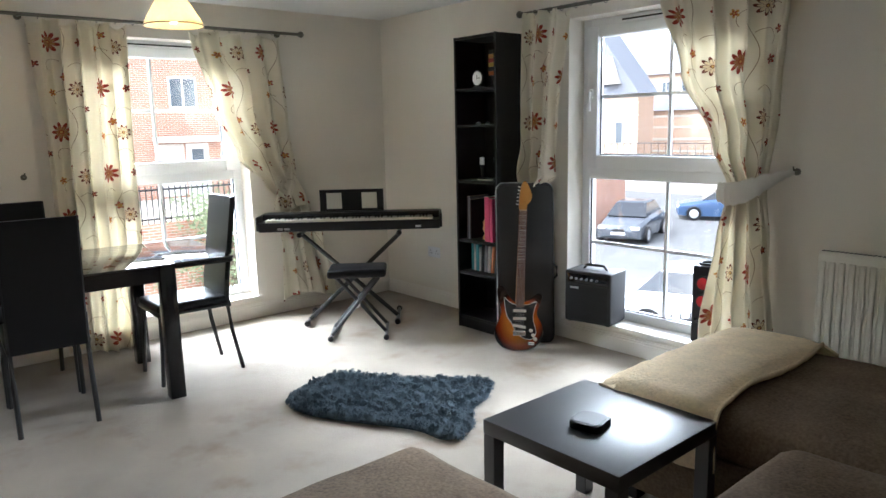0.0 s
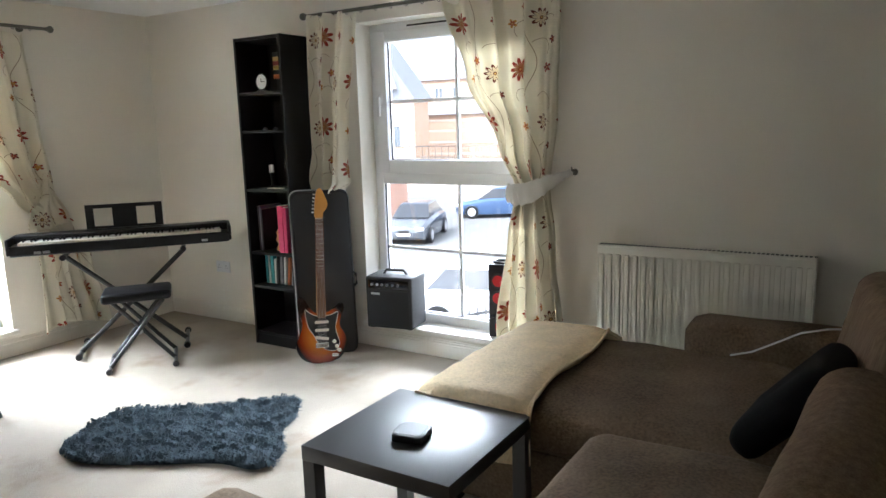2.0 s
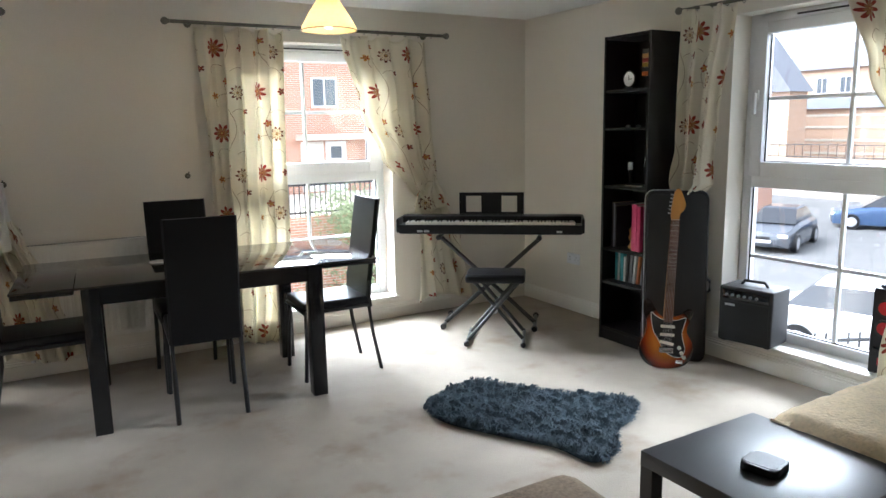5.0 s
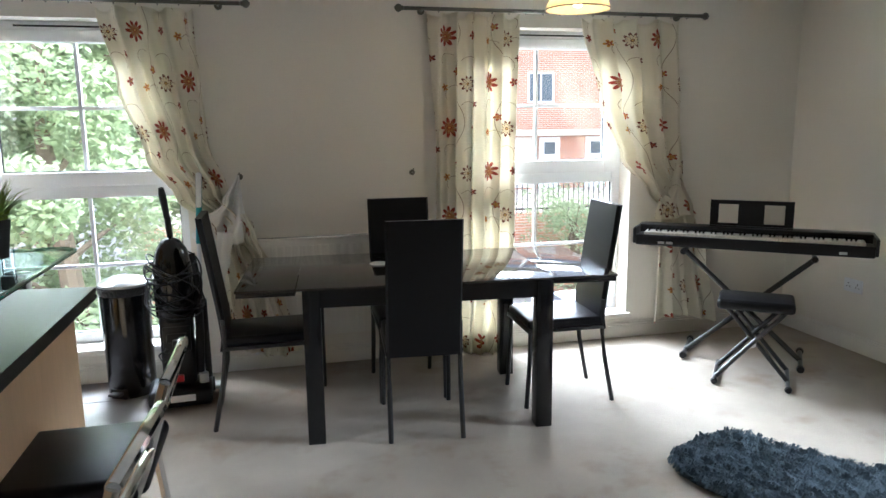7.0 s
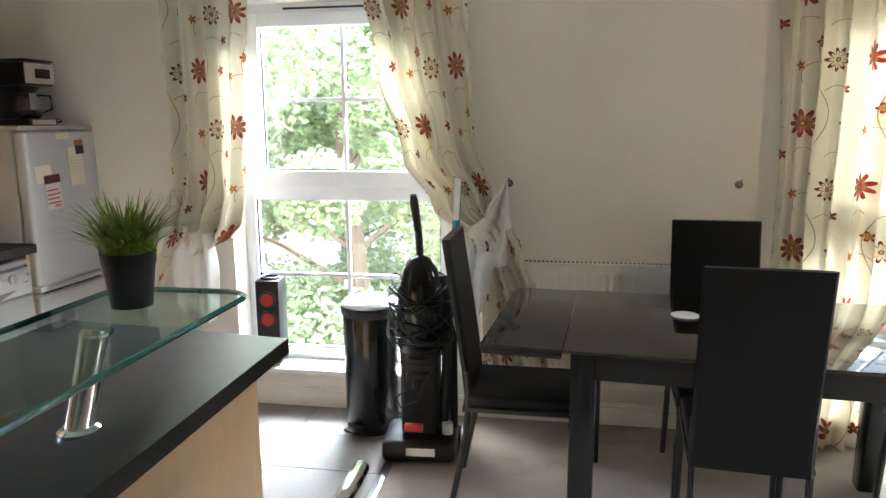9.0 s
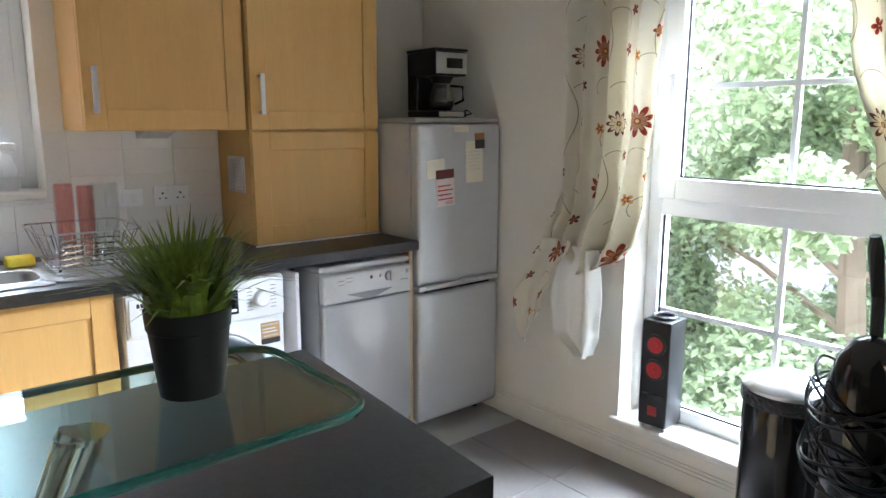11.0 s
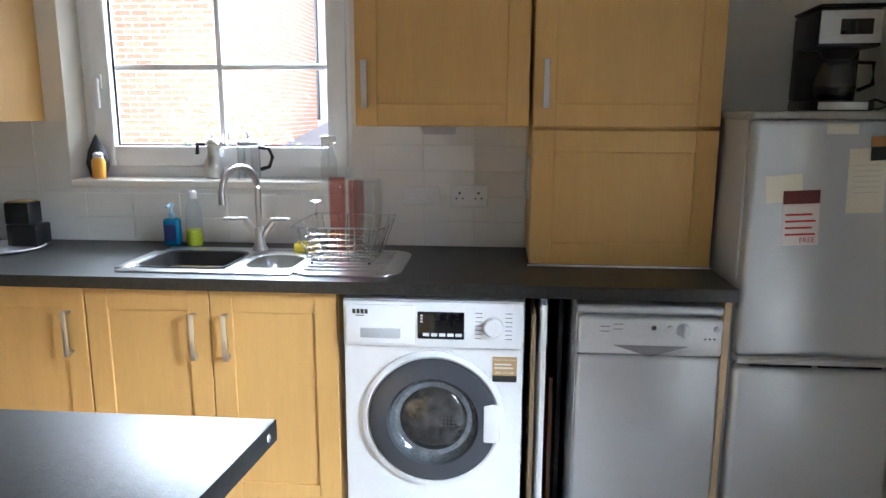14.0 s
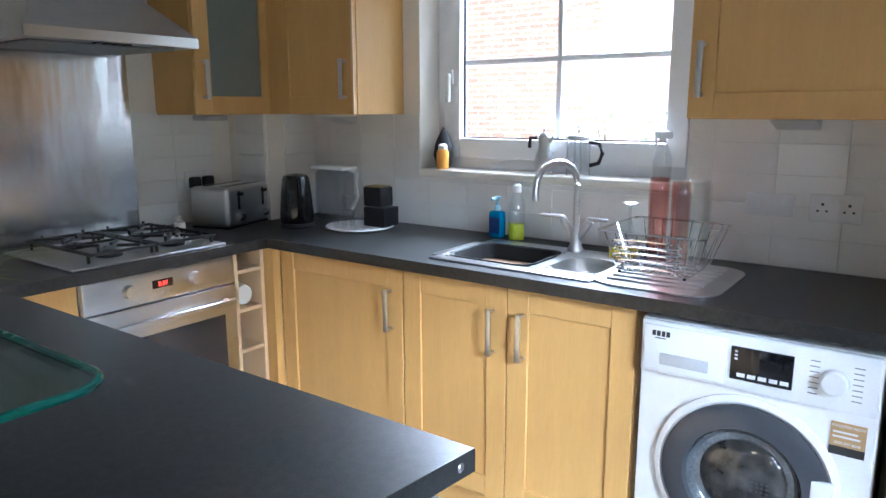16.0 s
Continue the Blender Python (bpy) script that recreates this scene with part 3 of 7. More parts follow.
sash("white cloth sash round the gathered curtain", [(-1.50, 0.06, 1.175), (-1.55, 0.0, 1.15), (-1.62, -0.045, 1.11), (-1.70, -0.062, 1.07), (-1.78, -0.06, 1.055), (-1.835, -0.03, 1.06), (-1.84, 0.02, 1.07)], [0.012, 0.024, 0.038, 0.048, 0.05, 0.045, 0.03], EW)


# ---- radiators ----
def radiator(w, h, m):
    r = thing("radiator", "cream ribbed panel radiator fixed to the wall", "radiator", m, group="radiators")
    n = int(w / 0.043)
    bm = bm_new()
    box(bm, 0, w, -0.062, -0.012, 0.0, h, 0.006)
    part("panel", bm, RADW, r)
    for i in range(n):
        x = (i + 0.5) * w / n
        part("rib", B(x - 0.014, x + 0.014, -0.0685, -0.0625, 0.03, h - 0.035, 0.005, 2), RADW, r)
    g = B(0.002, w - 0.002, -0.066, -0.005, h - 0.002, h + 0.012, 0.003)
    part("top_grille", g, RADW, r)
    bm = bm_new()
    for i in range(int(w / 0.02)):
        box(bm, 0.01 + i * 0.02, 0.022 + i * 0.02, -0.05, -0.02, h + 0.012, h + 0.0135)
    part("grille_slots", bm, PLASTIC, r)
    for x in (-0.028, w + 0.02):
        part("valve", tube(T([(x, -0.035, -0.1), (x, -0.035, 0.03)], 0.012), [(x, -0.035, 0.04), (0 if x < 0 else w, -0.035, 0.04)], 0.01), WHITE, r)
    part("bracket", B(0.1, 0.13, -0.012, 0.0, 0.05, h - 0.05), RADW, r)
    part("bracket", B(w - 0.13, w - 0.1, -0.012, 0.0, 0.05, h - 0.05), RADW, r)
    return r


radiator(1.0, 0.6, pose(-0.09, YN, 0.2))
radiator(1.02, 0.58, pose(XE - 0.03, 1.34, 0.21, 0, 0, -90))

# ---- living room ----
def bookcase(m):
    """Tall narrow shelf unit, open to local -y, width along x."""
    b = thing("bookcase", "tall narrow black-brown bookcase standing in the corner", "bookcase", m)
    w, d, h, t = 0.40, 0.28, 2.02, 0.018
    part("side_panel", B(0, t, -d, 0, 0, h, 0.001, 1), BLACKWOOD, b)
    part("side_panel", B(w - t, w, -d, 0, 0, h, 0.001, 1), BLACKWOOD, b)
    part("back_panel", B(t, w - t, -0.006, -0.001, 0.05, h - 0.02), BLACKWOOD, b)
    part("top_panel", B(t, w - t, -d + 0.002, -0.007, h - t - 0.004, h - 0.002), BLACKWOOD, b)
    part("plinth", B(t, w - t, -d + 0.01, -d + 0.026, 0, 0.07), BLACKWOOD, b)
    for z in SHELVES:
        part("shelf", B(t, w - t, -d + 0.006, -0.007, z - 0.018, z, 0.001, 1), BLACKWOOD, b)
    return b


SHELVES = (0.09, 0.41, 0.64, 1.06, 1.44, 1.68)
BK = pose(XE - 0.05, 3.68, 0, 0, 0, -90)
bookcase(BK)


def on_shelf(x, y, z):
    """A pose on the bookcase: x along it, y out of it."""
    return BK @ pose(x, -y, z)


def books(z, x0, specs, out=0.16):
    x = x0
    for w, h, col, lean in specs:
        key_ = "book_%d" % int(col[0] * 1000 + col[1] * 100)
        m_ = bpy.data.materials.get(key_) or mat(key_, col, 0.5, vary=0.1)
        bk = thing("book", "upright paperback book on the bookcase shelf", "book", on_shelf(x + w / 2, 0.02, z) @ pose(0, 0, 0, 0, lean, 0), group="books")
        part("cover", B(-w / 2, w / 2, -out, 0, 0, h, 0.002, 1), m_, bk)
        part("pages", B(-w / 2 + 0.002, w / 2 - 0.002, -out + 0.004, -0.004, h, h + 0.0015), PAPER, bk)
        x += w + 0.003 + abs(math.sin(radians(lean))) * h * 0.6


cyan, wht, grn, org, gry, pnk, dk = (0.05, 0.3, 0.35), (0.6, 0.6, 0.58), (0.1, 0.3, 0.2), (0.5, 0.15, 0.05), (0.2, 0.2, 0.22), (0.6, 0.04, 0.15), (0.02, 0.02, 0.025)
books(0.41, 0.05, [(0.022, 0.19, cyan, 0), (0.018, 0.2, wht, 0), (0.03, 0.19, cyan, 0), (0.015, 0.17, wht, 0), (0.02, 0.21, dk, 3), (0.025, 0.2, gry, 3), (0.02, 0.19, wht, 4), (0.02, 0.2, org, 6), (0.018, 0.18, gry, 6)], 0.17)
books(0.64, 0.04, [(0.012, 0.30, dk, 0), (0.012, 0.30, gry, 0), (0.012, 0.28, dk, 0)], 0.2)
books(0.64, 0.24, [(0.045, 0.31, pnk, 0), (0.03, 0.30, pnk, 0)], 0.22)
for i in range(6):
    single("paperback", B(-0.055, 0.055, -0.16, 0, 0, 0.026, 0.002, 1), mat("spine_%d" % i, [(0.5, 0.12, 0.02), (0.02, 0.02, 0.02), (0.45, 0.3, 0.05), (0.3, 0.05, 0.03), (0.6, 0.35, 0.1), (0.05, 0.05, 0.05)][i], 0.5), "small book lying in a stack on the top shelf", "book", on_shelf(0.30, 0.03, 1.76 + i * 0.0275), group="stacked books")
single("storage_box", B(-0.05, 0.05, -0.14, 0, 0, 0.078, 0.004), PLASTIC, "small black box under stacked books", "box", on_shelf(0.30, 0.03, 1.681))
ck = thing("clock", "round white desk clock in a black frame", "clock", on_shelf(0.17, 0.20, 1.68))
part("rim", L([(0.05, -0.012), (0.055, -0.02), (0.05, -0.028), (0.045, -0.024)], (0, 0, 0.065), 28, "Y"), PLASTIC, ck)
part("dial", L([(0.047, -0.0105), (0.047, -0.0245)], (0, 0, 0.065), 28, "Y"), WHITE, ck)
part("hour_hand", B(-0.002, 0.002, -0.028, -0.0265, 0.06, 0.088), INK, ck)
part("minute_hand", B(-0.002, 0.028, -0.028, -0.0265, 0.063, 0.067), INK, ck)
part("foot", B(-0.04, 0.04, -0.03, 0.02, 0, 0.014, 0.004), PLASTIC, ck)
cn = thing("ornament", "small dark dome ornament on the shelf", "ornament", on_shelf(0.29, 0.1, 1.44))
part("dome", L([(0.05, 0), (0.055, 0.03), (0.045, 0.07), (0.02, 0.10), (0.005, 0.105)], seg=18), PLASTIC, cn)
for x, y, c in ((0.07, 0.12, STEEL), (0.11, 0.16, WHITE), (0.17, 0.13, STEEL)):
    single("trinket", L([(0.012, 0), (0.018, 0.006), (0.012, 0.014), (0.004, 0.018)], seg=12), c, "tiny pale trinket lying on the shelf", "trinket", on_shelf(x, y, 1.44), group="trinkets")
cd = thing("candle", "white candle on a dark stick", "candle", on_shelf(0.11, 0.13, 1.06))
part("stick", L([(0.03, 0), (0.03, 0.008), (0.008, 0.015), (0.012, 0.09), (0.02, 0.1)], seg=16), PLASTIC, cd)
part("wax", L([(0.017, 0.1), (0.017, 0.15), (0.004, 0.153)], seg=14), WHITE, cd)
gv = thing("wine_glass", "clear wine glass on the bookcase shelf", "glass", on_shelf(0.27, 0.13, 1.06))
part("bowl", L([(0.03, 0), (0.03, 0.003), (0.005, 0.008), (0.004, 0.08), (0.03, 0.11), (0.036, 0.15), (0.03, 0.19), (0.029, 0.19), (0.034, 0.15), (0.028, 0.113), (0.001, 0.085)], seg=20), GLASS, gv)
single("vase", L([(0.035, 0), (0.05, 0.06), (0.045, 0.14), (0.03, 0.2), (0.034, 0.24), (0.03, 0.24), (0.026, 0.2)], seg=20), DARKG, "tall dark glass vase on the shelf", "vase", on_shelf(0.33, 0.09, 1.06))
for x in (0.14, 0.2):
    single("card", B(-0.03, 0.03, -0.02, 0.02, 0, 0.006, 0.001), PAPER, "pale card lying on the bookcase shelf", "card", on_shelf(x + 0.04, 0.2, 1.06) @ pose(0, 0, 0, 0, 0, 25), group="cards")
rb = thing("figurine", "small glass and brass figurine on the shelf", "ornament", on_shelf(0.17, 0.15, 0.64))
part("figure", L([(0.03, 0), (0.028, 0.02), (0.015, 0.04), (0.03, 0.07), (0.022, 0.1), (0.028, 0.12), (0.01, 0.15)], seg=16), MAPLE, rb)
tv = thing("bottle", "dark bottle with a pale label on the bottom shelf", "bottle", on_shelf(0.3, 0.14, 0.09))
part("body", L([(0.035, 0), (0.036, 0.1), (0.015, 0.15), (0.013, 0.2)], seg=16), DARKG, tv)
part("label_band", L([(0.0365, 0.03), (0.0365, 0.06)], seg=16), PAPER, tv)

# guitar case and guitar lean on the bookcase side, faces to the room
GD = pose(3.30, 3.075, 0, 0, 0, -40.5)


def rounded(w, h, r, n=6):
    pts = []
    for cx, cy, a0 in ((w / 2 - r, h - r, 0), (-w / 2 + r, h - r, 90), (-w / 2 + r, r, 180), (w / 2 - r, r, 270)):
        for k in range(n + 1):
            a = radians(a0 + 90 * k / n)
            pts.append((cx + r * math.cos(a), cy + r * math.sin(a)))
    return pts


gc = thing("guitar_case", "black hard guitar case standing on end", "guitar case", GD @ pose(0.04, 0.0, 0, -5, 0, 0))
part("shell", slab(bm_new(), rounded(0.37, 1.06, 0.05), 0.0, 0.10, 0.012), mat("case_vinyl", (0.016, 0.016, 0.017), 0.5, vary=0.2, fine=300, bump=0.4), gc).matrix_basis = pose(0, 0.10, 0, 90, 0, 0)
part("seam", tube(bm_new(), [(x, 0.049, z) for x, z in rounded(0.374, 1.064, 0.052)], 0.004, 6, True), STEEL, gc)
part("piping", tube(bm_new(), [(x, 0.002, z) for x, z in rounded(0.355, 1.045, 0.045)], 0.005, 6, True), PLASTIC, gc)
for z in (0.2, 0.55, 0.9):
    part("latch", B(0.185, 0.194, 0.03, 0.07, z - 0.025, z + 0.025, 0.002), STEEL, gc)
part("handle", T([(0.186, 0.05, 0.42), (0.21, 0.05, 0.44), (0.21, 0.05, 0.5), (0.186, 0.05, 0.52)], 0.008), PLASTIC, gc)

gt = thing("electric_guitar", "sunburst electric guitar with black pickguard leaning on the case", "guitar", GD @ pose(-0.035, -0.16, 0.004, -8, 0, 0) @ pose(0, 0, 0, 0, 3, 0))
out = [(0, 0.0), (0.08, 0.01), (0.135, 0.05), (0.155, 0.11), (0.145, 0.17), (0.118, 0.215), (0.112, 0.25), (0.125, 0.29), (0.14, 0.33), (0.138, 0.36), (0.115, 0.362), (0.08, 0.335), (0.04, 0.315), (0.03, 0.31), (-0.03, 0.31), (-0.05, 0.32), (-0.08, 0.36), (-0.105, 0.40), (-0.13, 0.41), (-0.145, 0.39), (-0.14, 0.33), (-0.125, 0.28), (-0.118, 0.24), (-0.13, 0.19), (-0.155, 0.13), (-0.15, 0.07), (-0.11, 0.02), (-0.05, 0.0)]


def smooth_loop(pts, n=4):
    res, k = [], len(pts)
    for i in range(k):
        p0, p1, p2, p3 = (Vector(pts[(i + j - 1) % k]) for j in range(4))
        for s in range(n):
            t = s / n
            v = 0.5 * (2 * p1 + (p2 - p0) * t + (2 * p0 - 5 * p1 + 4 * p2 - p3) * t * t + (3 * p1 - p0 - 3 * p2 + p3) * t ** 3)
            res.append((v.x, v.y))
    return res


def burst():
    """Amber in the middle of the body, dark red-brown at its rim: the lacquer's own colours."""
    m = SUNB
    n, l = m.node_tree.nodes, m.node_tree.links
    tc, mp, gr, cr = n.new("ShaderNodeTexCoord"), n.new("ShaderNodeMapping"), n.new("ShaderNodeTexGradient"), n.new("ShaderNodeValToRGB")
    gr.gradient_type = "SPHERICAL"
    mp.inputs["Scale"].default_value, mp.inputs["Location"].default_value = (5.4, 4.4, 0.01), (0, -0.18 * 4.4, 0)
    l.new(tc.outputs["Object"], mp.inputs["Vector"])
    l.new(mp.outputs[0], gr.inputs[0])
    cr.color_ramp.elements[0].position, cr.color_ramp.elements[0].color = 0.14, (0.02, 0.006, 0.004, 1)
    cr.color_ramp.elements[1].position, cr.color_ramp.elements[1].color = 0.6, (0.58, 0.19, 0.02, 1)
    e = cr.color_ramp.elements.new(0.3)
    e.color = (0.27, 0.035, 0.006, 1)
    l.new(gr.outputs["Fac"], cr.inputs[0])
    l.new(cr.outputs[0], n["Principled BSDF"].inputs["Base Color"])


burst()
part("body", slab(bm_new(), smooth_loop(out), 0, 0.042, 0.006), SUNB, gt).matrix_basis = pose(0, 0.042, 0, 90, 0, 0)
pg = smooth_loop([(0.085, 0.075), (0.108, 0.12), (0.095, 0.17), (0.085, 0.22), (0.095, 0.27), (0.10, 0.315), (0.05, 0.295), (-0.03, 0.295), (-0.075, 0.315), (-0.10, 0.335), (-0.095, 0.28), (-0.08, 0.22), (-0.05, 0.175), (-0.02, 0.12), (0.03, 0.08)])
part("pickguard", slab(bm_new(), pg, 0, 0.004), mat("black_pearl", (0.02, 0.02, 0.022), 0.15, bump=0), gt, "black pickguard").matrix_basis = pose(0, -0.001, 0, 90, 0, 0)
part("pickguard_edge", T([(x, -0.004, z) for x, z in pg], 0.0022, 5, True), IVORY, gt, "white pickguard edge")
for z, a in ((0.155, 10), (0.205, 0), (0.255, 0)):
    part("pickup", B(-0.042, 0.042, -0.011, -0.004, -0.009, 0.009, 0.004), IVORY, gt).matrix_basis = pose(0, 0, z, 0, a, 0)
part("bridge", box(B(-0.04, 0.04, -0.012, -0.001, 0.095, 0.128, 0.002), -0.035, 0.035, -0.016, -0.012, 0.1, 0.122), CHROME, gt)
for x, z in ((0.075, 0.13), (0.09, 0.10), (0.105, 0.075)):
    part("knob", L([(0.012, -0.004), (0.012, -0.012), (0.009, -0.016)], (x, 0, z), 14, "Y"), IVORY, gt)
part("jack_plate", B(0.06, 0.10, -0.003, -0.0005, 0.035, 0.055, 0.001), CHROME, gt)
nk = bm_new()
for z0, z1, w0, w1 in ((0.27, 0.90, 0.028, 0.021),):
    vs = [nk.verts.new(p) for p in ((-w0, -0.004, z0), (w0, -0.004, z0), (w0, 0.018, z0), (-w0, 0.018, z0), (-w1, -0.004, z1), (w1, -0.004, z1), (w1, 0.018, z1), (-w1, 0.018, z1))]
    for f in ((0, 1, 2, 3), (4, 5, 6, 7), (0, 1, 5, 4), (1, 2, 6, 5), (2, 3, 7, 6), (3, 0, 4, 7)):
        nk.faces.new([vs[i] for i in f])
part("neck", nk, MAPLE, gt)
part("fretboard", B(-0.0255, 0.0255, -0.009, -0.0045, 0.28, 0.895), FRET, gt)
for i in range(21):
    z = 0.90 - 0.63 * (1 - 2 ** (-i / 12)) * 1.0
    part("fret", B(-0.0255, 0.0255, -0.0105, -0.0092, z - 0.0012, z + 0.0012), CHROME, gt)
hs = smooth_loop([(-0.021, 0.9), (0.021, 0.9), (0.024, 0.93), (0.045, 0.955), (0.055, 0.985), (0.05, 1.01), (0.03, 1.06), (0.012, 1.085), (-0.008, 1.075), (-0.02, 1.02), (-0.026, 0.95)], 3)
part("headstock", slab(bm_new(), hs, 0, 0.014, 0.002), MAPLE, gt).matrix_basis = pose(0, 0.014, 0, 90, 0, 0)
for i in range(6):
    part("tuning_peg", T([(-0.022 + i * 0.002, 0.006, 0.935 + i * 0.022), (-0.045 + i * 0.002, 0.006, 0.935 + i * 0.022)], [0.003, 0.007]), CHROME, gt)
for i in range(6):
    x = -0.0175 + i * 0.007
    part("string", T([(x * 1.4, -0.017, 0.112), (x, -0.0115, 0.9)], 0.0007, 4), STEEL, gt)

# digital piano on its stand
PD = pose(2.86, 4.38, 0, 0, 0, -39.5)
pn = thing("digital_piano", "slim black digital piano on a folding stand", "keyboard", PD)
zb = 0.70
part("case", box(box(B(-0.66, 0.66, -0.15, 0.14, zb, zb + 0.065, 0.012, 3), -0.66, 0.66, 0.0, 0.14, zb + 0.06, zb + 0.115, 0.01, 2), -0.66, 0.66, -0.15, -0.13, zb + 0.05, zb + 0.068, 0.004), PLASTIC, pn)
part("end_cheek", B(-0.675, -0.655, -0.152, 0.142, zb + 0.01, zb + 0.112, 0.008), PLASTIC, pn)
part("end_cheek", B(0.655, 0.675, -0.152, 0.142, zb + 0.01, zb + 0.112, 0.008), PLASTIC, pn)
wk = mesh_of("white_key", B(-0.0112, 0.0112, -0.125, 0.0, 0, 0.022, 0.001, 1), IVORY)
bkm = mesh_of("black_key", B(-0.005, 0.005, -0.082, 0.0, 0, 0.012, 0.001, 1), GLOSSB)
for i in range(52):
    x = -0.61 + (i + 0.5) * 1.22 / 52
    k = new("white_key", wk)
    k.parent, k.matrix_basis = pn, pose(x, -0.003, zb + 0.062)
    if (i + 5) % 7 not in (2, 6):
        k = new("black_key", bkm)
        k.parent, k.matrix_basis = pn, pose(x + 0.0117, -0.003, zb + 0.084)
mr = bm_new()
box(mr, -0.24, 0.24, 0.09, 0.096, zb + 0.115, zb + 0.135), box(mr, -0.24, 0.24, 0.09, 0.096, zb + 0.255, zb + 0.28)
for a, b in ((-0.24, -0.19), (-0.075, 0.075), (0.19, 0.24)):
    box(mr, a, b, 0.0905, 0.0955, zb + 0.135, zb + 0.255)
box(mr, -0.24, 0.24, 0.06, 0.09, zb + 0.115, zb + 0.12)
part("music_rest", mr, PLASTIC, pn, "black music rest with two cut-outs", smooth=False)
for x in (-0.5, -0.45, 0.5):
    part("jack_panel", B(x - 0.02, x + 0.02, -0.153, -0.15, zb + 0.015, zb + 0.03), STEEL, pn)
ks = thing("keyboard_stand", "black folding cross-frame keyboard stand", "stand", PD, )
for s, y in ((1, -0.05), (-1, 0.0)):
    part("leg", tube(bm_new(), [(-0.33 * s, y - 0.05, 0.03), (0.36 * s, y - 0.05, 0.665)], 0.016, 8), BLACKMET, ks)
for x, y in ((-0.33, -0.10), (0.33, -0.05)):
    bar = part("floor_bar", T([(x, -0.2, 0.028), (x, 0.16, 0.028)], 0.014, 8), BLACKMET, ks)
    for yy in (-0.205, 0.165):
        part("rubber_foot", L([(0.02, -0.018), (0.024, 0), (0.02, 0.018)], (x, yy, 0.028), 12, "Y"), PLASTIC, bar)
for x, y in ((-0.36, -0.05), (0.36, -0.1)):
    bar = part("support_bar", T([(x, -0.17, 0.68), (x, 0.14, 0.68)], 0.0135, 8), BLACKMET, ks)
    part("end_cap", L([(0.016, -0.012), (0.02, 0), (0.016, 0.012)], (x, -0.175, 0.68), 12, "Y"), PLASTIC, bar)
part("pivot_bolt", L([(0.02, -0.01), (0.02, 0.03)], (0.0, -0.1, 0.35), 12, "Y"), STEEL, ks)
bn = thing("piano_bench", "black padded folding bench before the piano", "bench", pose(2.665, 4.03, 0, 0, 0, -38))
part("seat", B(-0.2, 0.2, -0.14, 0.14, 0.425, 0.485, 0.022, 3), LEATHER, bn)
for s in (1, -1):
    part("leg", T([(-0.19 * s, -0.1 * s * 0.3 - 0.08, 0.02), (0.15 * s, -0.1 * s * 0.3 - 0.08, 0.425)], 0.013, 8), BLACKMET, bn)
    part("leg", T([(-0.19 * s, -0.1 * s * 0.3 + 0.12, 0.02), (0.15 * s, -0.1 * s * 0.3 + 0.12, 0.425)], 0.013, 8), BLACKMET, bn)
    bar = part("floor_bar", T([(0.19 * s, -0.18, 0.02), (0.19 * s, 0.18, 0.02)], 0.012, 8), BLACKMET, bn)
    part("rubber_foot", L([(0.015, -0.014), (0.02, 0), (0.015, 0.014)], (0.19 * s, -0.185, 0.02), 12, "Y"), PLASTIC, bar)
part("pivot_bolt", L([(0.016, -0.012), (0.016, 0.012)], (0, -0.1, 0.23), 12, "Y"), STEEL, bn)

# wall socket in the corner
def socket(m, n=2, name="wall_socket", label="white double wall socket"):
    s = thing(name, label, "socket", m)
    part("plate", B(-0.073, 0.073, -0.009, 0, -0.043, 0.043, 0.003), WHITE, s)
    for x in (-0.037, 0.037)[:n]:
        part("earth_slot", B(x - 0.004, x + 0.004, -0.0096, -0.009, 0.008, 0.016), INK, s)
        part("live_slot", B(x - 0.016, x - 0.009, -0.0096, -0.009, -0.012, -0.006), INK, s)
        part("neutral_slot", B(x + 0.009, x + 0.016, -0.0096, -0.009, -0.012, -0.006), INK, s)
        part("switch", B(x * 0.3 - 0.006, x * 0.3 + 0.006, -0.012, -0.009, 0.02, 0.036, 0.001), WHITE, s)
    return s


socket(pose(XE, 4.33, 0.42, 0, 0, -90))

# small amplifier and loudspeaker on the window sill
am = thing("guitar_amplifier", "small black guitar amplifier on the window sill", "amplifier", pose(3.66, 2.72, W2[2] + 0.006, 0, 0, -80))
part("cabinet", B(-0.16, 0.16, -0.16, 0.06, 0.006, 0.34, 0.012, 3), mat("amp_vinyl", (0.013, 0.013, 0.014), 0.6, fine=200, bump=0.5), am)
part("grille_cloth", B(-0.14, 0.14, -0.163, -0.158, 0.025, 0.25, 0.002), mat("grille_cloth", (0.02, 0.02, 0.021), 0.9, fine=500, bump=1), am)
part("control_panel", B(-0.14, 0.14, -0.163, -0.158, 0.265, 0.32, 0.002), SCREEN, am)
for i in range(6):
    part("knob", L([(0.008, 0), (0.007, -0.012)], (-0.11 + i * 0.036, -0.163, 0.292), 12, "Y"), STEEL, am)
part("badge", B(-0.12, -0.06, -0.165, -0.162, 0.225, 0.238), STEEL, am)
part("handle", T([(-0.08, -0.05, 0.338), (-0.06, -0.05, 0.365), (0.06, -0.05, 0.365), (0.08, -0.05, 0.338)], 0.009), PLASTIC, am)
for x, y in ((-0.13, -0.13), (0.13, -0.13), (-0.13, 0.03), (0.13, 0.03)):
    part("foot", B(x - 0.012, x + 0.012, y - 0.012, y + 0.012, 0, 0.007), PLASTIC, am)


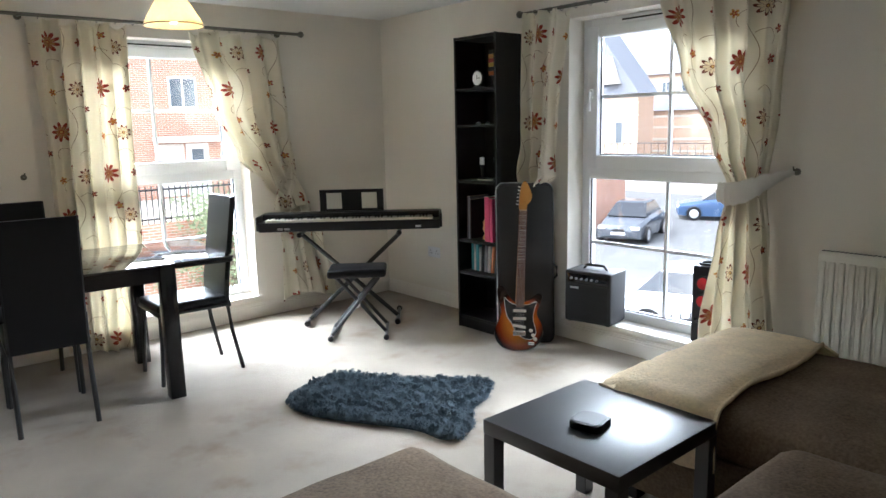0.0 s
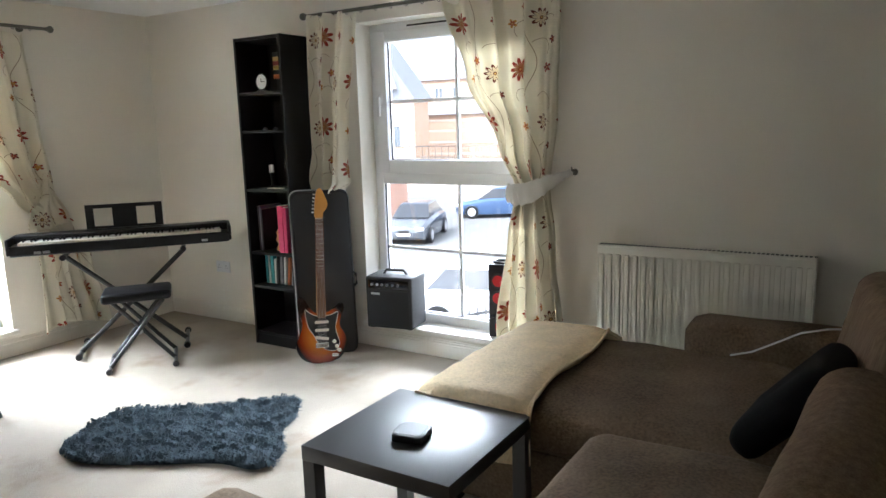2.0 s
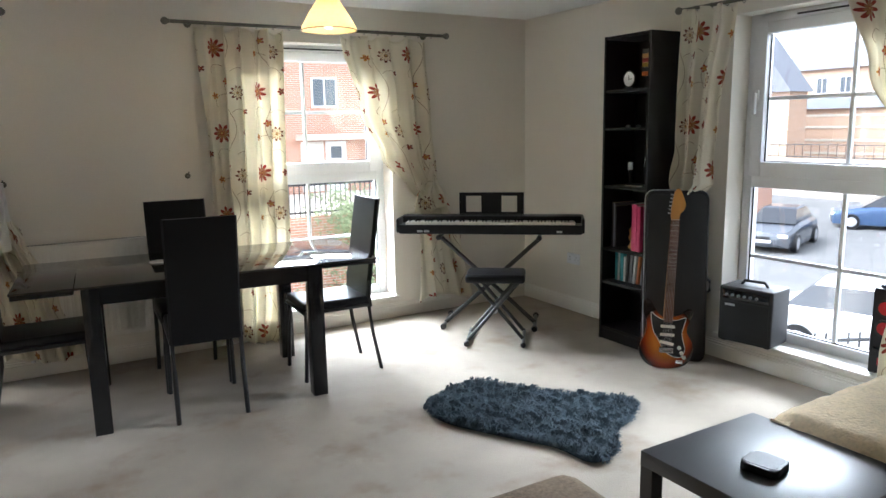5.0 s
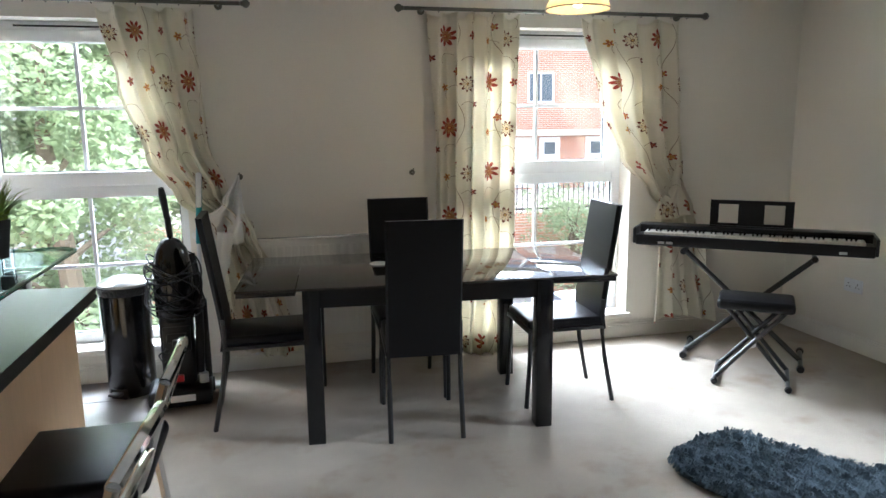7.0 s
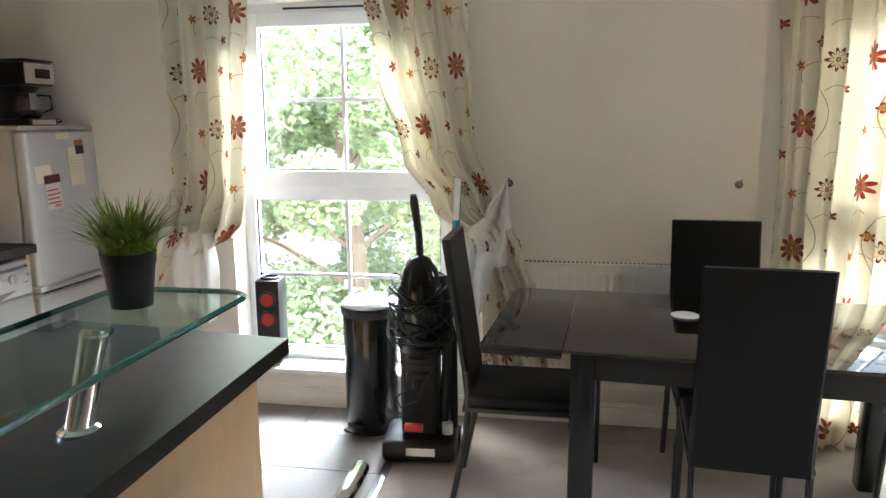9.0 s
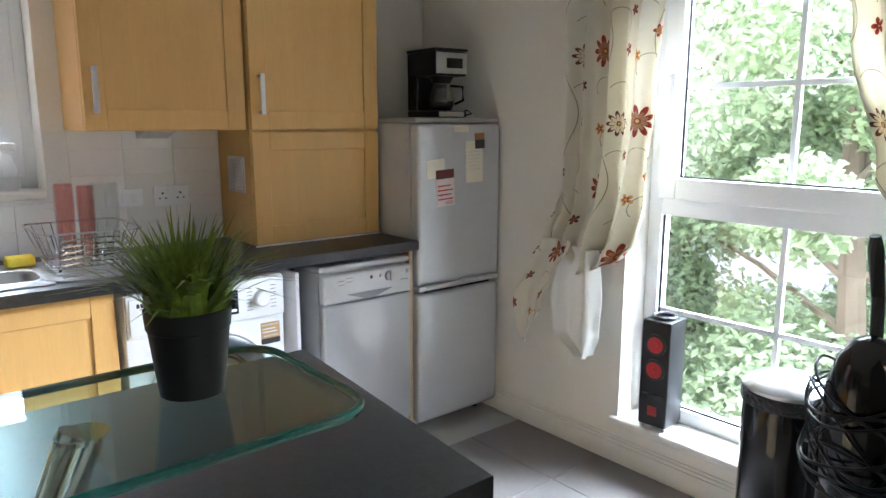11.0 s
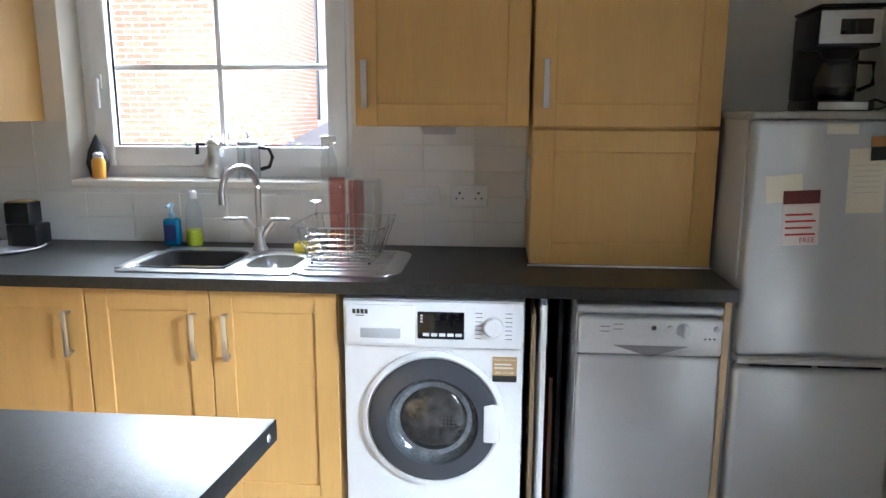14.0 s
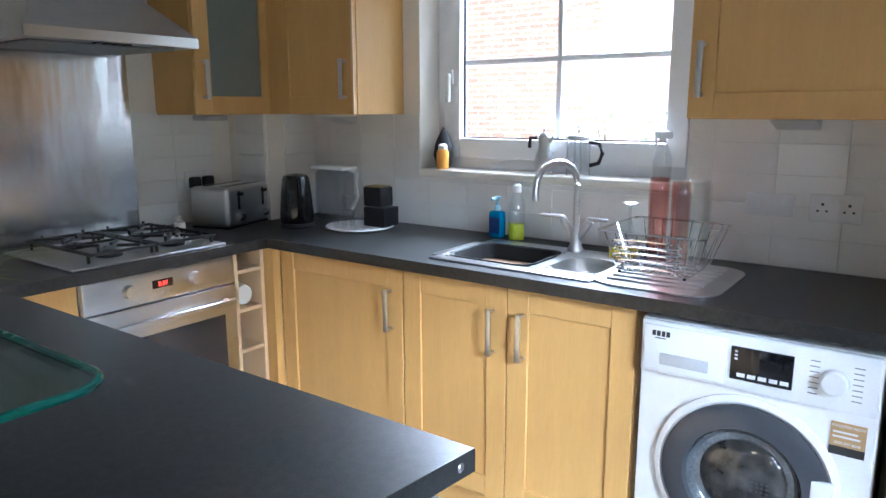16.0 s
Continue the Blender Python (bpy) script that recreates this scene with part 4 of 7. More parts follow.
def speaker(m):
    s = thing("loudspeaker", "slim black loudspeaker with red cones on the sill", "loudspeaker", m, group="tower speakers")
    part("cabinet", B(-0.062, 0.062, -0.07, 0.07, 0.014, 0.46, 0.008), PLASTIC, s)
    for z in (0.36, 0.255):
        part("surround", L([(0.046, -0.070), (0.046, -0.075), (0.034, -0.075), (0.033, -0.071)], (0, 0, z), 24, "Y"), BLACKMET, s)
        cone = part("cone", L([(0.034, -0.0745), (0.012, -0.0715), (0.011, -0.077), (0.001, -0.079)], (0, 0, z), 24, "Y"), RED, s, "red loudspeaker cone")
    part("control_strip", B(-0.045, 0.045, -0.0725, -0.070, 0.13, 0.155, 0.001), SCREEN, s)
    part("badge", B(-0.02, 0.02, -0.0725, -0.070, 0.06, 0.1, 0.001), RED, s)
    part("top_ring", T([(0.045 * math.cos(a), 0.045 * math.sin(a), 0.466) for a in np.linspace(0, 6.283, 21)[:-1]], 0.008, 8, True), BLACKMET, s)
    for x in (-0.05, 0.05):
        for y in (-0.055, 0.055):
            part("foot", B(x - 0.006, x + 0.006, y - 0.006, y + 0.006, 0, 0.015), STEEL, s)
    return s


sp = speaker(pose(-1.42, YN + 0.065, W3[2] + 0.004, 0, 0, 6))
copy_thing(sp, pose(XE + 0.07, 1.985, W2[2] + 0.004, 0, 0, -82))

# sheepskin rug
rug = thing("sheepskin_rug", "shaggy blue-grey sheepskin rug lying on carpet", "rug")
ro = smooth_loop([(1.67, 3.27), (1.86, 3.36), (2.10, 3.40), (2.18, 3.25), (2.38, 2.98), (2.62, 2.72), (2.48, 2.55), (2.28, 2.46), (2.12, 2.30), (1.97, 2.28), (1.93, 2.48), (1.80, 2.70), (1.66, 2.95), (1.62, 3.12)], 4)
part("hide", slab(bm_new(), [(2.08 + (x - 2.08) * 0.95, 2.86 + (y - 2.86) * 0.95) for x, y in ro], 0.001, 0.02, 0.006), FUR, rug)


def inside(x, y, poly):
    c = False
    for (x0, y0), (x1, y1) in zip(poly, poly[1:] + poly[:1]):
        if (y0 > y) != (y1 > y) and x < (x1 - x0) * (y - y0) / (y1 - y0) + x0:
            c = not c
    return c


rng = random.Random(5)
vv, ff = [], []
count = 0
while count < 22000:
    x, y = rng.uniform(1.55, 2.7), rng.uniform(2.2, 3.45)
    if not inside(x, y, ro):
        continue
    count += 1
    clump = noise.noise((x * 24, y * 24, 0))
    a = -0.6 + 2.2 * clump + rng.uniform(-0.5, 0.5)
    ln = rng.uniform(0.018, 0.036)
    dx, dy = math.cos(a) * ln, math.sin(a) * ln
    h = rng.uniform(0.018, 0.042) + 0.012 * clump
    w = 0.0035
    px, py = -math.sin(a) * w, math.cos(a) * w
    k = len(vv)
    vv += [(x - px, y - py, 0.012), (x + px, y + py, 0.012), (x + dx * 0.5 + px, y + dy * 0.5 + py, h), (x + dx * 0.5 - px, y + dy * 0.5 - py, h), (x + dx * 1.1, y + dy * 1.1, h * 0.75)]
    ff += [(k, k + 1, k + 2, k + 3), (k + 3, k + 2, k + 4)]
me = bpy.data.meshes.new("pile")
me.from_pydata(vv, [], ff)
me.materials.append(FUR)
pile = new("pile", me)
pile.parent = rug
tagged(pile, kind="stuff")

# coffee table
ct = thing("coffee_table", "square black coffee table with satin top", "table", pose(1.83, 1.35, 0))
part("tabletop", B(-0.275, 0.275, -0.275, 0.275, 0.40, 0.45, 0.002), LACK, ct)
for x in (-0.25, 0.25):
    for y in (-0.25, 0.25):
        part("leg", B(x - 0.0245, x + 0.0245, y - 0.0245, y + 0.0245, 0, 0.3995, 0.0015, 1), LACK, ct)
sb = thing("streaming_box", "small rounded black set-top box on the coffee table", "set-top box", pose(1.775, 1.345, 0.4505, 0, 0, 12))
part("body", slab(bm_new(), smooth_loop([(-0.05, -0.05), (0, -0.054), (0.05, -0.05), (0.054, 0), (0.05, 0.05), (0, 0.054), (-0.05, 0.05), (-0.054, 0)], 4), 0, 0.024, 0.006), PLASTIC, sb)
part("top_plate", slab(bm_new(), smooth_loop([(-0.042, -0.042), (0, -0.045), (0.042, -0.042), (0.045, 0), (0.042, 0.042), (0, 0.045), (-0.042, 0.042), (-0.045, 0)], 4), 0.0242, 0.0255), mat("matt_black_plate", (0.02, 0.02, 0.021), 0.5), sb)


# corner sofa with chaise
def soft(x0, x1, y0, y1, z0, z1, r=0.06, puff=0.02, seed=0):
    """A stuffed cushion: rounded block with a slight crown and uneven surface."""
    bm = bm_new()
    box(bm, x0, x1, y0, y1, z0, z1)
    bmesh.ops.subdivide_edges(bm, edges=bm.edges[:], cuts=11, use_grid_fill=True)
    cx, cy, cz = (x0 + x1) / 2, (y0 + y1) / 2, (z0 + z1) / 2
    hx, hy, hz = (x1 - x0) / 2, (y1 - y0) / 2, (z1 - z0) / 2
    for v in bm.verts:
        p = Vector((v.co.x - cx, v.co.y - cy, v.co.z - cz))
        rr = min(r, hx, hy, hz)
        q = Vector((max(-hx + rr, min(hx - rr, p.x)), max(-hy + rr, min(hy - rr, p.y)), max(-hz + rr, min(hz - rr, p.z))))
        d = p - q
        if d.length > 1e-6:
            p = q + d.normalized() * rr
        crown = puff * (1 - (p.x / hx) ** 2) * (1 - (p.y / hy) ** 2)
        if p.z > 0:
            p.z += crown
        p += Vector((1, 1, 1)) * 0.006 * noise.noise((v.co.x * 5, v.co.y * 5, v.co.z * 5 + seed))
        v.co = Vector((cx, cy, cz)) + p
    return bm


so = thing("corner_sofa", "dark brown fabric corner sofa with chaise", "sofa")
part("chaise_base", soft(2.14, 3.08, -0.05, 1.53, 0.05, 0.30, 0.03, 0, 1), SOFA, so)
part("chaise_cushion", soft(2.13, 3.10, 0.30, 1.55, 0.28, 0.455, 0.06, 0.015, 2), SOFA, so)
part("seat_base", soft(1.12, 2.13, -0.05, 0.80, 0.05, 0.30, 0.03, 0, 3), SOFA, so)
part("seat_cushion", soft(1.12, 2.12, 0.15, 0.86, 0.28, 0.465, 0.075, 0.03, 4), SOFA, so)
part("armrest", soft(3.0, 3.24, -0.10, 0.78, 0.05, 0.585, 0.06, 0.01, 5), SOFA, so)
part("backrest", soft(1.10, 3.24, -0.34, -0.06, 0.05, 0.78, 0.07, 0.0, 6), SOFA, so)
bc1 = part("back_cushion", soft(-0.44, 0.44, -0.09, 0.09, 0.0, 0.42, 0.085, 0.0, 7), CUSH, so, "ribbed brown corduroy back cushion")
bc1.matrix_basis = pose(2.60, 0.12, 0.46, 14, 0, 4)
bc2 = part("back_cushion", soft(-0.42, 0.42, -0.11, 0.11, 0.0, 0.41, 0.10, 0.0, 8), CUSH, so)
bc2.matrix_basis = pose(1.54, 0.21, 0.45, 14, 0, -4)
for cush, hh, dd in ((bc1, 0.40, 0.088), (bc2, 0.39, 0.108)):
    for x in (-0.2, 0.0, 0.2, 0.36):
        part("seam", T([(x, dd * math.sin(a) * 0.98, hh / 2 + (hh / 2 + 0.008) * math.cos(a)) for a in np.linspace(-0.5, 2.6, 14)], 0.005, 6), CUSH, cush)
for x, y in ((2.2, 1.45), (3.0, 1.45), (1.2, 0.75), (2.2, 0.0), (3.0, 0.0)):
    part("foot", B(x - 0.03, x + 0.03, y - 0.03, y + 0.03, 0, 0.055), BLACKWOOD, so)
single("scatter_cushion", soft(-0.19, 0.19, -0.055, 0.055, 0, 0.36, 0.053, 0, 9), mat("black_velvet", (0.005, 0.005, 0.006), 0.9, bump=0.3, spec=0.15), "black scatter cushion leaning on the sofa back", "cushion", pose(2.22, 0.40, 0.485, 42, 0, -6))
single("pouffe", soft(0.50, 1.32, 0.98, 1.70, 0.03, 0.44, 0.07, 0.03, 10), SOFA, "dark brown fabric pouffe on the carpet", "pouffe")
single("charging_cable", T([(2.97, 0.58, 0.478), (2.985, 0.50, 0.50), (2.99, 0.42, 0.545), (3.02, 0.33, 0.592), (3.08, 0.24, 0.603), (3.12, 0.15, 0.604)], 0.004, 6), WHITE, "white charging cable draped over the sofa arm", "cable")
# fleece throw folded over the chaise's end
tb = bm_new()
prof = [(1.08, 0.482), (1.2, 0.492), (1.35, 0.49), (1.48, 0.484), (1.545, 0.462), (1.575, 0.42), (1.58, 0.35), (1.578, 0.27)]
rows_ = []
for i in range(41):
    u = i / 40
    x = 2.11 + u * 1.0
    row = []
    for j, (y, z) in enumerate(prof):
        e = 0.010 * noise.noise((x * 6, y * 6, z * 6)) + 0.004 * noise.noise((x * 22, y * 22, z * 22))
        yy = y + (0.02 * math.sin(u * 7) if j == 0 else 0) + 0.04 * u * (j == 0)
        zz = z + e + 0.012 * math.sin(math.pi * u) - (0.018 if u in (0, 1) else 0)
        if j == len(prof) - 1:
            zz += 0.03 * math.sin(u * 4)
        row.append(tb.verts.new((x, yy, zz)))
    rows_.append(row)
for side, xs in ((0, (2.095, 2.09, 2.092)), (-1, (3.12, 3.125, 3.122))):
    extra = []
    for k, (x, z) in enumerate(zip(xs, (0.44, 0.35, 0.27))):
        extra.append([tb.verts.new((x, min(y, 1.56), min(z, pz) + 0.02 * math.sin(y * 9))) for y, pz in prof])
    if side == 0:
        rows_ = extra[::-1] + rows_
    else:
        rows_ = rows_ + extra
for q0, q1 in zip(rows_, rows_[1:]):
    for k in range(len(q0) - 1):
        tb.faces.new((q0[k], q0[k + 1], q1[k + 1], q1[k]))
hem = [q0[0].co.copy() for q0 in rows_]
th = single("throw", tb, THROW, "cream fleece throw folded over the chaise end", "blanket")
sd = th.modifiers.new("thick", "SOLIDIFY")
sd.thickness = 0.014
part("hem", T([p + Vector((0, 0, 0.004)) for p in hem], 0.008, 6), THROW, th)

# ---- dining set ----
DT = pose(0.735, 4.17, 0, 0, 0, -4.5)
dt = thing("dining_table", "black extending dining table with smoked glass top", "dining table", DT)
part("tabletop", B(-0.60, 0.60, -0.42, 0.42, 0.738, 0.75, 0.002), TGLASS, dt)
part("extension_leaf", B(-0.87, -0.603, -0.41, 0.41, 0.738, 0.7495, 0.002), TGLASS, dt)
part("extension_leaf", B(0.603, 0.92, -0.41, 0.41, 0.738, 0.7495, 0.002), TGLASS, dt)
part("leaf_frame", B(-0.865, -0.605, -0.405, 0.405, 0.715, 0.7375, 0.002), GLOSSB, dt)
part("leaf_frame", B(0.605, 0.915, -0.405, 0.405, 0.715, 0.7375, 0.002), GLOSSB, dt)
for y in (-0.395, 0.395):
    part("apron", B(-0.495, 0.52, y - 0.014, y + 0.014, 0.655, 0.7375), GLOSSB, dt)
for x in (-0.535, 0.56):
    part("apron", B(x - 0.014, x + 0.014, -0.34, 0.34, 0.655, 0.7375), GLOSSB, dt)
    for y in (-0.375, 0.375):
        part("leg", B(x - 0.04, x + 0.04, y - 0.04, y + 0.04, 0, 0.7375, 0.004), GLOSSB, dt)
single("coaster", L([(0.05, 0), (0.052, 0.004), (0.045, 0.007), (0.02, 0.006)], seg=24), WHITE, "small white saucer on the dining table", "saucer", pose(0.55, 4.27, 0.7505))


def dining_chair(m):
    """Faces local -y; back panel at +y."""
    c = thing("dining_chair", "black faux leather high-back dining chair with metal legs", "chair", m, group="dining chairs")
    part("seat", B(-0.18, 0.18, -0.20, 0.21, 0.425, 0.47, 0.015, 3), LEATHER, c)
    part("seat_frame", B(-0.185, 0.185, -0.205, 0.215, 0.405, 0.4245, 0.004), BLACKMET, c)
    bk = bm_new()
    pr = [(0.215, 0.40), (0.205, 0.46), (0.215, 0.56), (0.235, 0.70), (0.262, 0.88), (0.287, 1.05)]
    ring = []
    for y, z in pr:
        ring.append([bk.verts.new((x, y + d, z)) for x, d in ((-0.168, -0.014), (-0.178, 0.0), (-0.168, 0.016), (0.168, 0.016), (0.178, 0.0), (0.168, -0.014))])
    for q0, q1 in zip(ring, ring[1:]):
        for k in range(6):
            bk.faces.new((q0[k], q0[(k + 1) % 6], q1[(k + 1) % 6], q1[k]))
    bk.faces.new(ring[0]), bk.faces.new(ring[-1])
    part("backrest", bk, LEATHER, c)
    for x in (-0.17, 0.17):
        part("leg", T([(x, -0.185, 0.41), (x * 1.02, -0.19, 0.25), (x * 1.03, -0.205, 0.0)], 0.0125, 8), BLACKMET, c)
        part("leg", T([(x, 0.21, 0.56), (x, 0.205, 0.42), (x * 1.0, 0.225, 0.25), (x * 1.01, 0.275, 0.0)], 0.0125, 8), BLACKMET, c)
    return c


cA = dining_chair(pose(0.70, 3.985, 0, 0, 0, 175))
copy_thing(cA, pose(0.72, 4.42, 0, 0, 0, -2))
copy_thing(cA, pose(1.47, 4.12, 0, 0, 0, -92))
copy_thing(cA, pose(-0.03, 4.25, 0, 0, 0, 90))

# pendant lamp over the table
lp = thing("pendant_lamp", "amber glass pendant shade with a lit bulb", "lamp", pose(1.46, 3.86, 0))
SH = mat("amber_shade", (0.80, 0.66, 0.40), 0.5, vary=0.35, scale=25, fine=60)
n_, l_ = SH.node_tree.nodes, SH.node_tree.links
tl_, mx_ = n_.new("ShaderNodeBsdfTranslucent"), n_.new("ShaderNodeMixShader")
tl_.inputs["Color"].default_value = (0.95, 0.84, 0.62, 1)
mx_.inputs[0].default_value = 0.65
l_.new(n_["Principled BSDF"].outputs[0], mx_.inputs[1]), l_.new(tl_.outputs[0], mx_.inputs[2]), l_.new(mx_.outputs[0], n_["Material Output"].inputs["Surface"])
part("shade", L([(0.035, 2.16), (0.06, 2.15), (0.10, 2.09), (0.135, 2.03), (0.15, 2.0), (0.152, 1.99), (0.148, 1.99), (0.13, 2.03), (0.095, 2.09), (0.055, 2.145)], seg=36), SH, lp)
part("rim", T([(0.15 * math.cos(a), 0.15 * math.sin(a), 1.992) for a in np.linspace(0, 6.283, 37)[:-1]], 0.003, 6, True), RODM, lp)
part("bulb", L([(0.012, 2.09), (0.02, 2.07), (0.03, 2.045), (0.03, 2.025), (0.018, 2.005), (0.002, 2.0)], seg=18), glow("lit_bulb", (1.0, 0.72, 0.38), 2.0), lp)
part("lamp_holder", L([(0.018, 2.18), (0.022, 2.16), (0.018, 2.09)], seg=14), WHITE, lp)
part("cord", T([(0, 0, 2.17), (0, 0, ZC)], 0.003, 6), WHITE, lp)
part("ceiling_rose", L([(0.045, ZC - 0.0), (0.045, ZC - 0.015), (0.015, ZC - 0.03)], seg=20), WHITE, lp)
bl = new("pendant_light", bpy.data.lights.new("pendant_light", "POINT"))
bl.data.energy, bl.data.color, bl.data.shadow_soft_size = 0.5, (1.0, 0.74, 0.45), 0.03
bl.matrix_world = pose(1.46, 3.86, 1.985)

# ---- kitchen ----
WTZ = 0.93


def handle(parent, m, length=0.16):
    bm = B(-0.010, 0.010, -0.034, -0.028, 0.0, length, 0.0025, 2)
    box(bm, -0.008, 0.008, -0.030, 0.0, 0.004, 0.014, 0.001, 1), box(bm, -0.008, 0.008, -0.030, 0.0, length - 0.014, length - 0.004, 0.001, 1)
    h = part("handle", bm, STEEL, parent, "brushed steel strap handle")
    h.matrix_basis = m
    return h


def shaker_door(parent, w, h, m, name="door", glass=False):
    """A framed door in local x and z, face to -y."""
    s = 0.075
    d = part(name, B(s - 0.004, w - s + 0.004, -0.012, -0.004, s - 0.004, h - s + 0.004), FROST if glass else WOOD, parent)
    d.matrix_basis = m
    part("stile", B(0, s, -0.02, 0, 0, h, 0.002, 1), WOOD, d)
    part("stile", B(w - s, w, -0.02, 0, 0, h, 0.002, 1), WOOD, d)
    part("rail", B(s, w - s, -0.0195, 0, 0, s, 0.002, 1), WOOD, d)
    part("rail", B(s, w - s, -0.0195, 0, h - s, h, 0.002, 1), WOOD, d)
    return d


FROST = mat("frosted_glass", (0.20, 0.23, 0.21), 0.3, vary=0.05, bump=0)


def cabinet(name, label, w, d, z0, z1, m, doors, group, plinth=False, glass=False, hz=None):
    """A unit with its back at y=0 and doors to -y; doors: list of (x0, x1, handle x)."""
    c = thing(name, label, "cabinet", m, group=group)
    part("carcass", B(0, w, -d + 0.021, 0, z0, z1, 0.001, 1), EDGE if plinth else WOOD, c)
    if plinth:
        part("plinth", B(0, w, -d + 0.07, -d + 0.085, 0, z0 - 0.001), WOOD, c)
    for x0, x1, hx in doors:
        dr = shaker_door(c, x1 - x0 - 0.004, z1 - z0 - 0.004, pose(x0 + 0.002, -d + 0.0205, z0 + 0.002), glass=glass)
        handle(dr, pose(hx - x0, -0.02, (z1 - z0 - 0.24) if hz is None else hz))
    return c


def west(y):
    """A pose on the west wall: local x runs along +y, -y into the room."""
    return pose(XW, y, 0, 0, 0, 90)


cabinet("base_cabinet", "maple corner base cabinet under black worktop", 0.645, 0.59, 0.12, 0.885, west(1.685), [(0.0, 0.645, 0.585)], "base cabinets", True)
cabinet("base_cabinet", "maple base cabinet under the sink", 0.86, 0.59, 0.12, 0.885, west(2.332), [(0.0, 0.43, 0.375), (0.43, 0.86, 0.485)], "base cabinets", True)
single("end_panel", B(XW, -2.33, 4.42, 4.44, 0, 0.888), EDGE, "pale wood end panel beside the dishwasher", "panel", kind="structure")
cabinet("wall_cabinet", "maple wall cabinet above the worktop", 0.60, 0.32, 1.41, 2.14, west(3.21), [(0, 0.6, 0.035)], "wall cabinets", hz=0.06)
cabinet("wall_cabinet", "maple wall cabinet in the kitchen corner", 0.55, 0.32, 1.42, 2.14, west(1.32), [(0.09, 0.55, 0.5)], "wall cabinets", hz=0.06)
# narrow upright strip, paler than the cabinet, along its front edge
single("cabinet_edge_strip", B(-2.602, -2.594, 1.862, 1.872, 1.42, 2.14), EDGE, "pale edge strip of the wall cabinet", "trim", kind="structure")
cabinet("glass_cabinet", "maple wall cabinet with frosted glass door", 0.42, 0.30, 1.42, 2.14, pose(-2.24, YK, 0, 0, 0, 180), [(0, 0.42, 0.035)], "wall cabinets", glass=True, hz=0.06)
bo = cabinet("boiler_cupboard", "maple cupboard boxing in the boiler on the worktop", 0.62, 0.34, WTZ + 0.006, 2.2, west(3.82), [], "wall cabinets")
d1 = shaker_door(bo, 0.616, 0.463, pose(0.002, -0.3195, WTZ + 0.008))
d2 = shaker_door(bo, 0.616, 0.78, pose(0.002, -0.3195, 1.413))
handle(d2, pose(0.04, -0.02, 0.06))
part("sealant_bead", B(-0.006, 0.62, -0.35, -0.34, WTZ + 0.001, WTZ + 0.008, 0.002), WHITE, bo)
vt = part("vent_grille", B(-0.006, 0, -0.26, -0.10, 1.15, 1.30, 0.002), SILVER, bo, "small louvred metal vent")
for i in range(10):
    for y in (-0.25, -0.175):
        part("louvre", B(-0.011, -0.006, y, y + 0.065, 1.16 + i * 0.0135, 1.168 + i * 0.0135), STEEL, vt)
for m_ in (west(3.49), west(1.66)):
    ul = thing("cabinet_light", "small triangular lamp under the wall cabinet", "lamp", m_ @ pose(0, -0.2, 1.408), group="cabinet lights")
    bm = bm_new()
    vs = [bm.verts.new(p) for p in ((-0.06, -0.06, 0), (0.06, -0.06, 0), (0.06, 0.06, 0), (-0.06, 0.06, 0), (-0.06, 0.05, -0.03), (0.06, 0.05, -0.03))]
    for f in ((0, 1, 2, 3), (0, 1, 5, 4), (3, 2, 5, 4), (0, 3, 4), (1, 2, 5)):
        bm.faces.new([vs[i] for i in f])
    part("body", bm, STEEL, ul)
ul = thing("cabinet_light", "small triangular lamp under the glass cabinet", "lamp", pose(-2.4, YK + 0.16, 1.418), group="cabinet lights")
part("body", B(-0.06, 0.06, -0.05, 0.05, -0.025, 0, 0.008), STEEL, ul)

# worktops, with a cut-out for the sink
wk_ = bm_new()
Z0 = 0.89
box(wk_, XW, -2.29, YK, 2.44, Z0, WTZ), box(wk_, XW, -2.29, 3.06, 4.445, Z0, WTZ)
box(wk_, XW, -2.74, 2.44, 3.06, Z0, WTZ), box(wk_, -2.40, -2.29, 2.44, 3.06, Z0, WTZ)
single("worktop", wk_, WORKTOP, "black speckled laminate worktop along the window wall", "worktop", smooth=False)
single("worktop", B(-2.289, -1.291, YK, 1.66, Z0, WTZ), WORKTOP, "black laminate worktop holding the hob", "worktop")
pw = single("breakfast_bar", slab(bm_new(), [(-1.29, YK + 0.002), (-0.575, YK + 0.002), (-0.581, 3.25), (-1.285, 3.325)], Z0, WTZ, 0.003), WORKTOP, "black laminate peninsula worktop with square end", "worktop")
pc = thing("peninsula_unit", "pale wood panelled peninsula base under the worktop", "cabinet")
part("carcass", B(-1.24, -0.66, YK + 0.02, 3.17, 0.0, Z0 - 0.001), EDGE, pc)
part("back_panel", B(-0.659, -0.642, YK + 0.02, 3.185, 0.0, Z0 - 0.001, 0.001, 1), mat("peach_panel", (0.70, 0.49, 0.30), 0.55, vary=0.05, grain=(4, 4, 0.6), fine=25), pc)
part("end_panel", B(-1.25, -0.66, 3.171, 3.187, 0.0, Z0 - 0.001, 0.001, 1), EDGE, pc)
part("fixing_screw", L([(0.008, 0), (0.006, 0.002)], (-1.25, 3.322, 0.91), 12, "Y"), STEEL, pw)

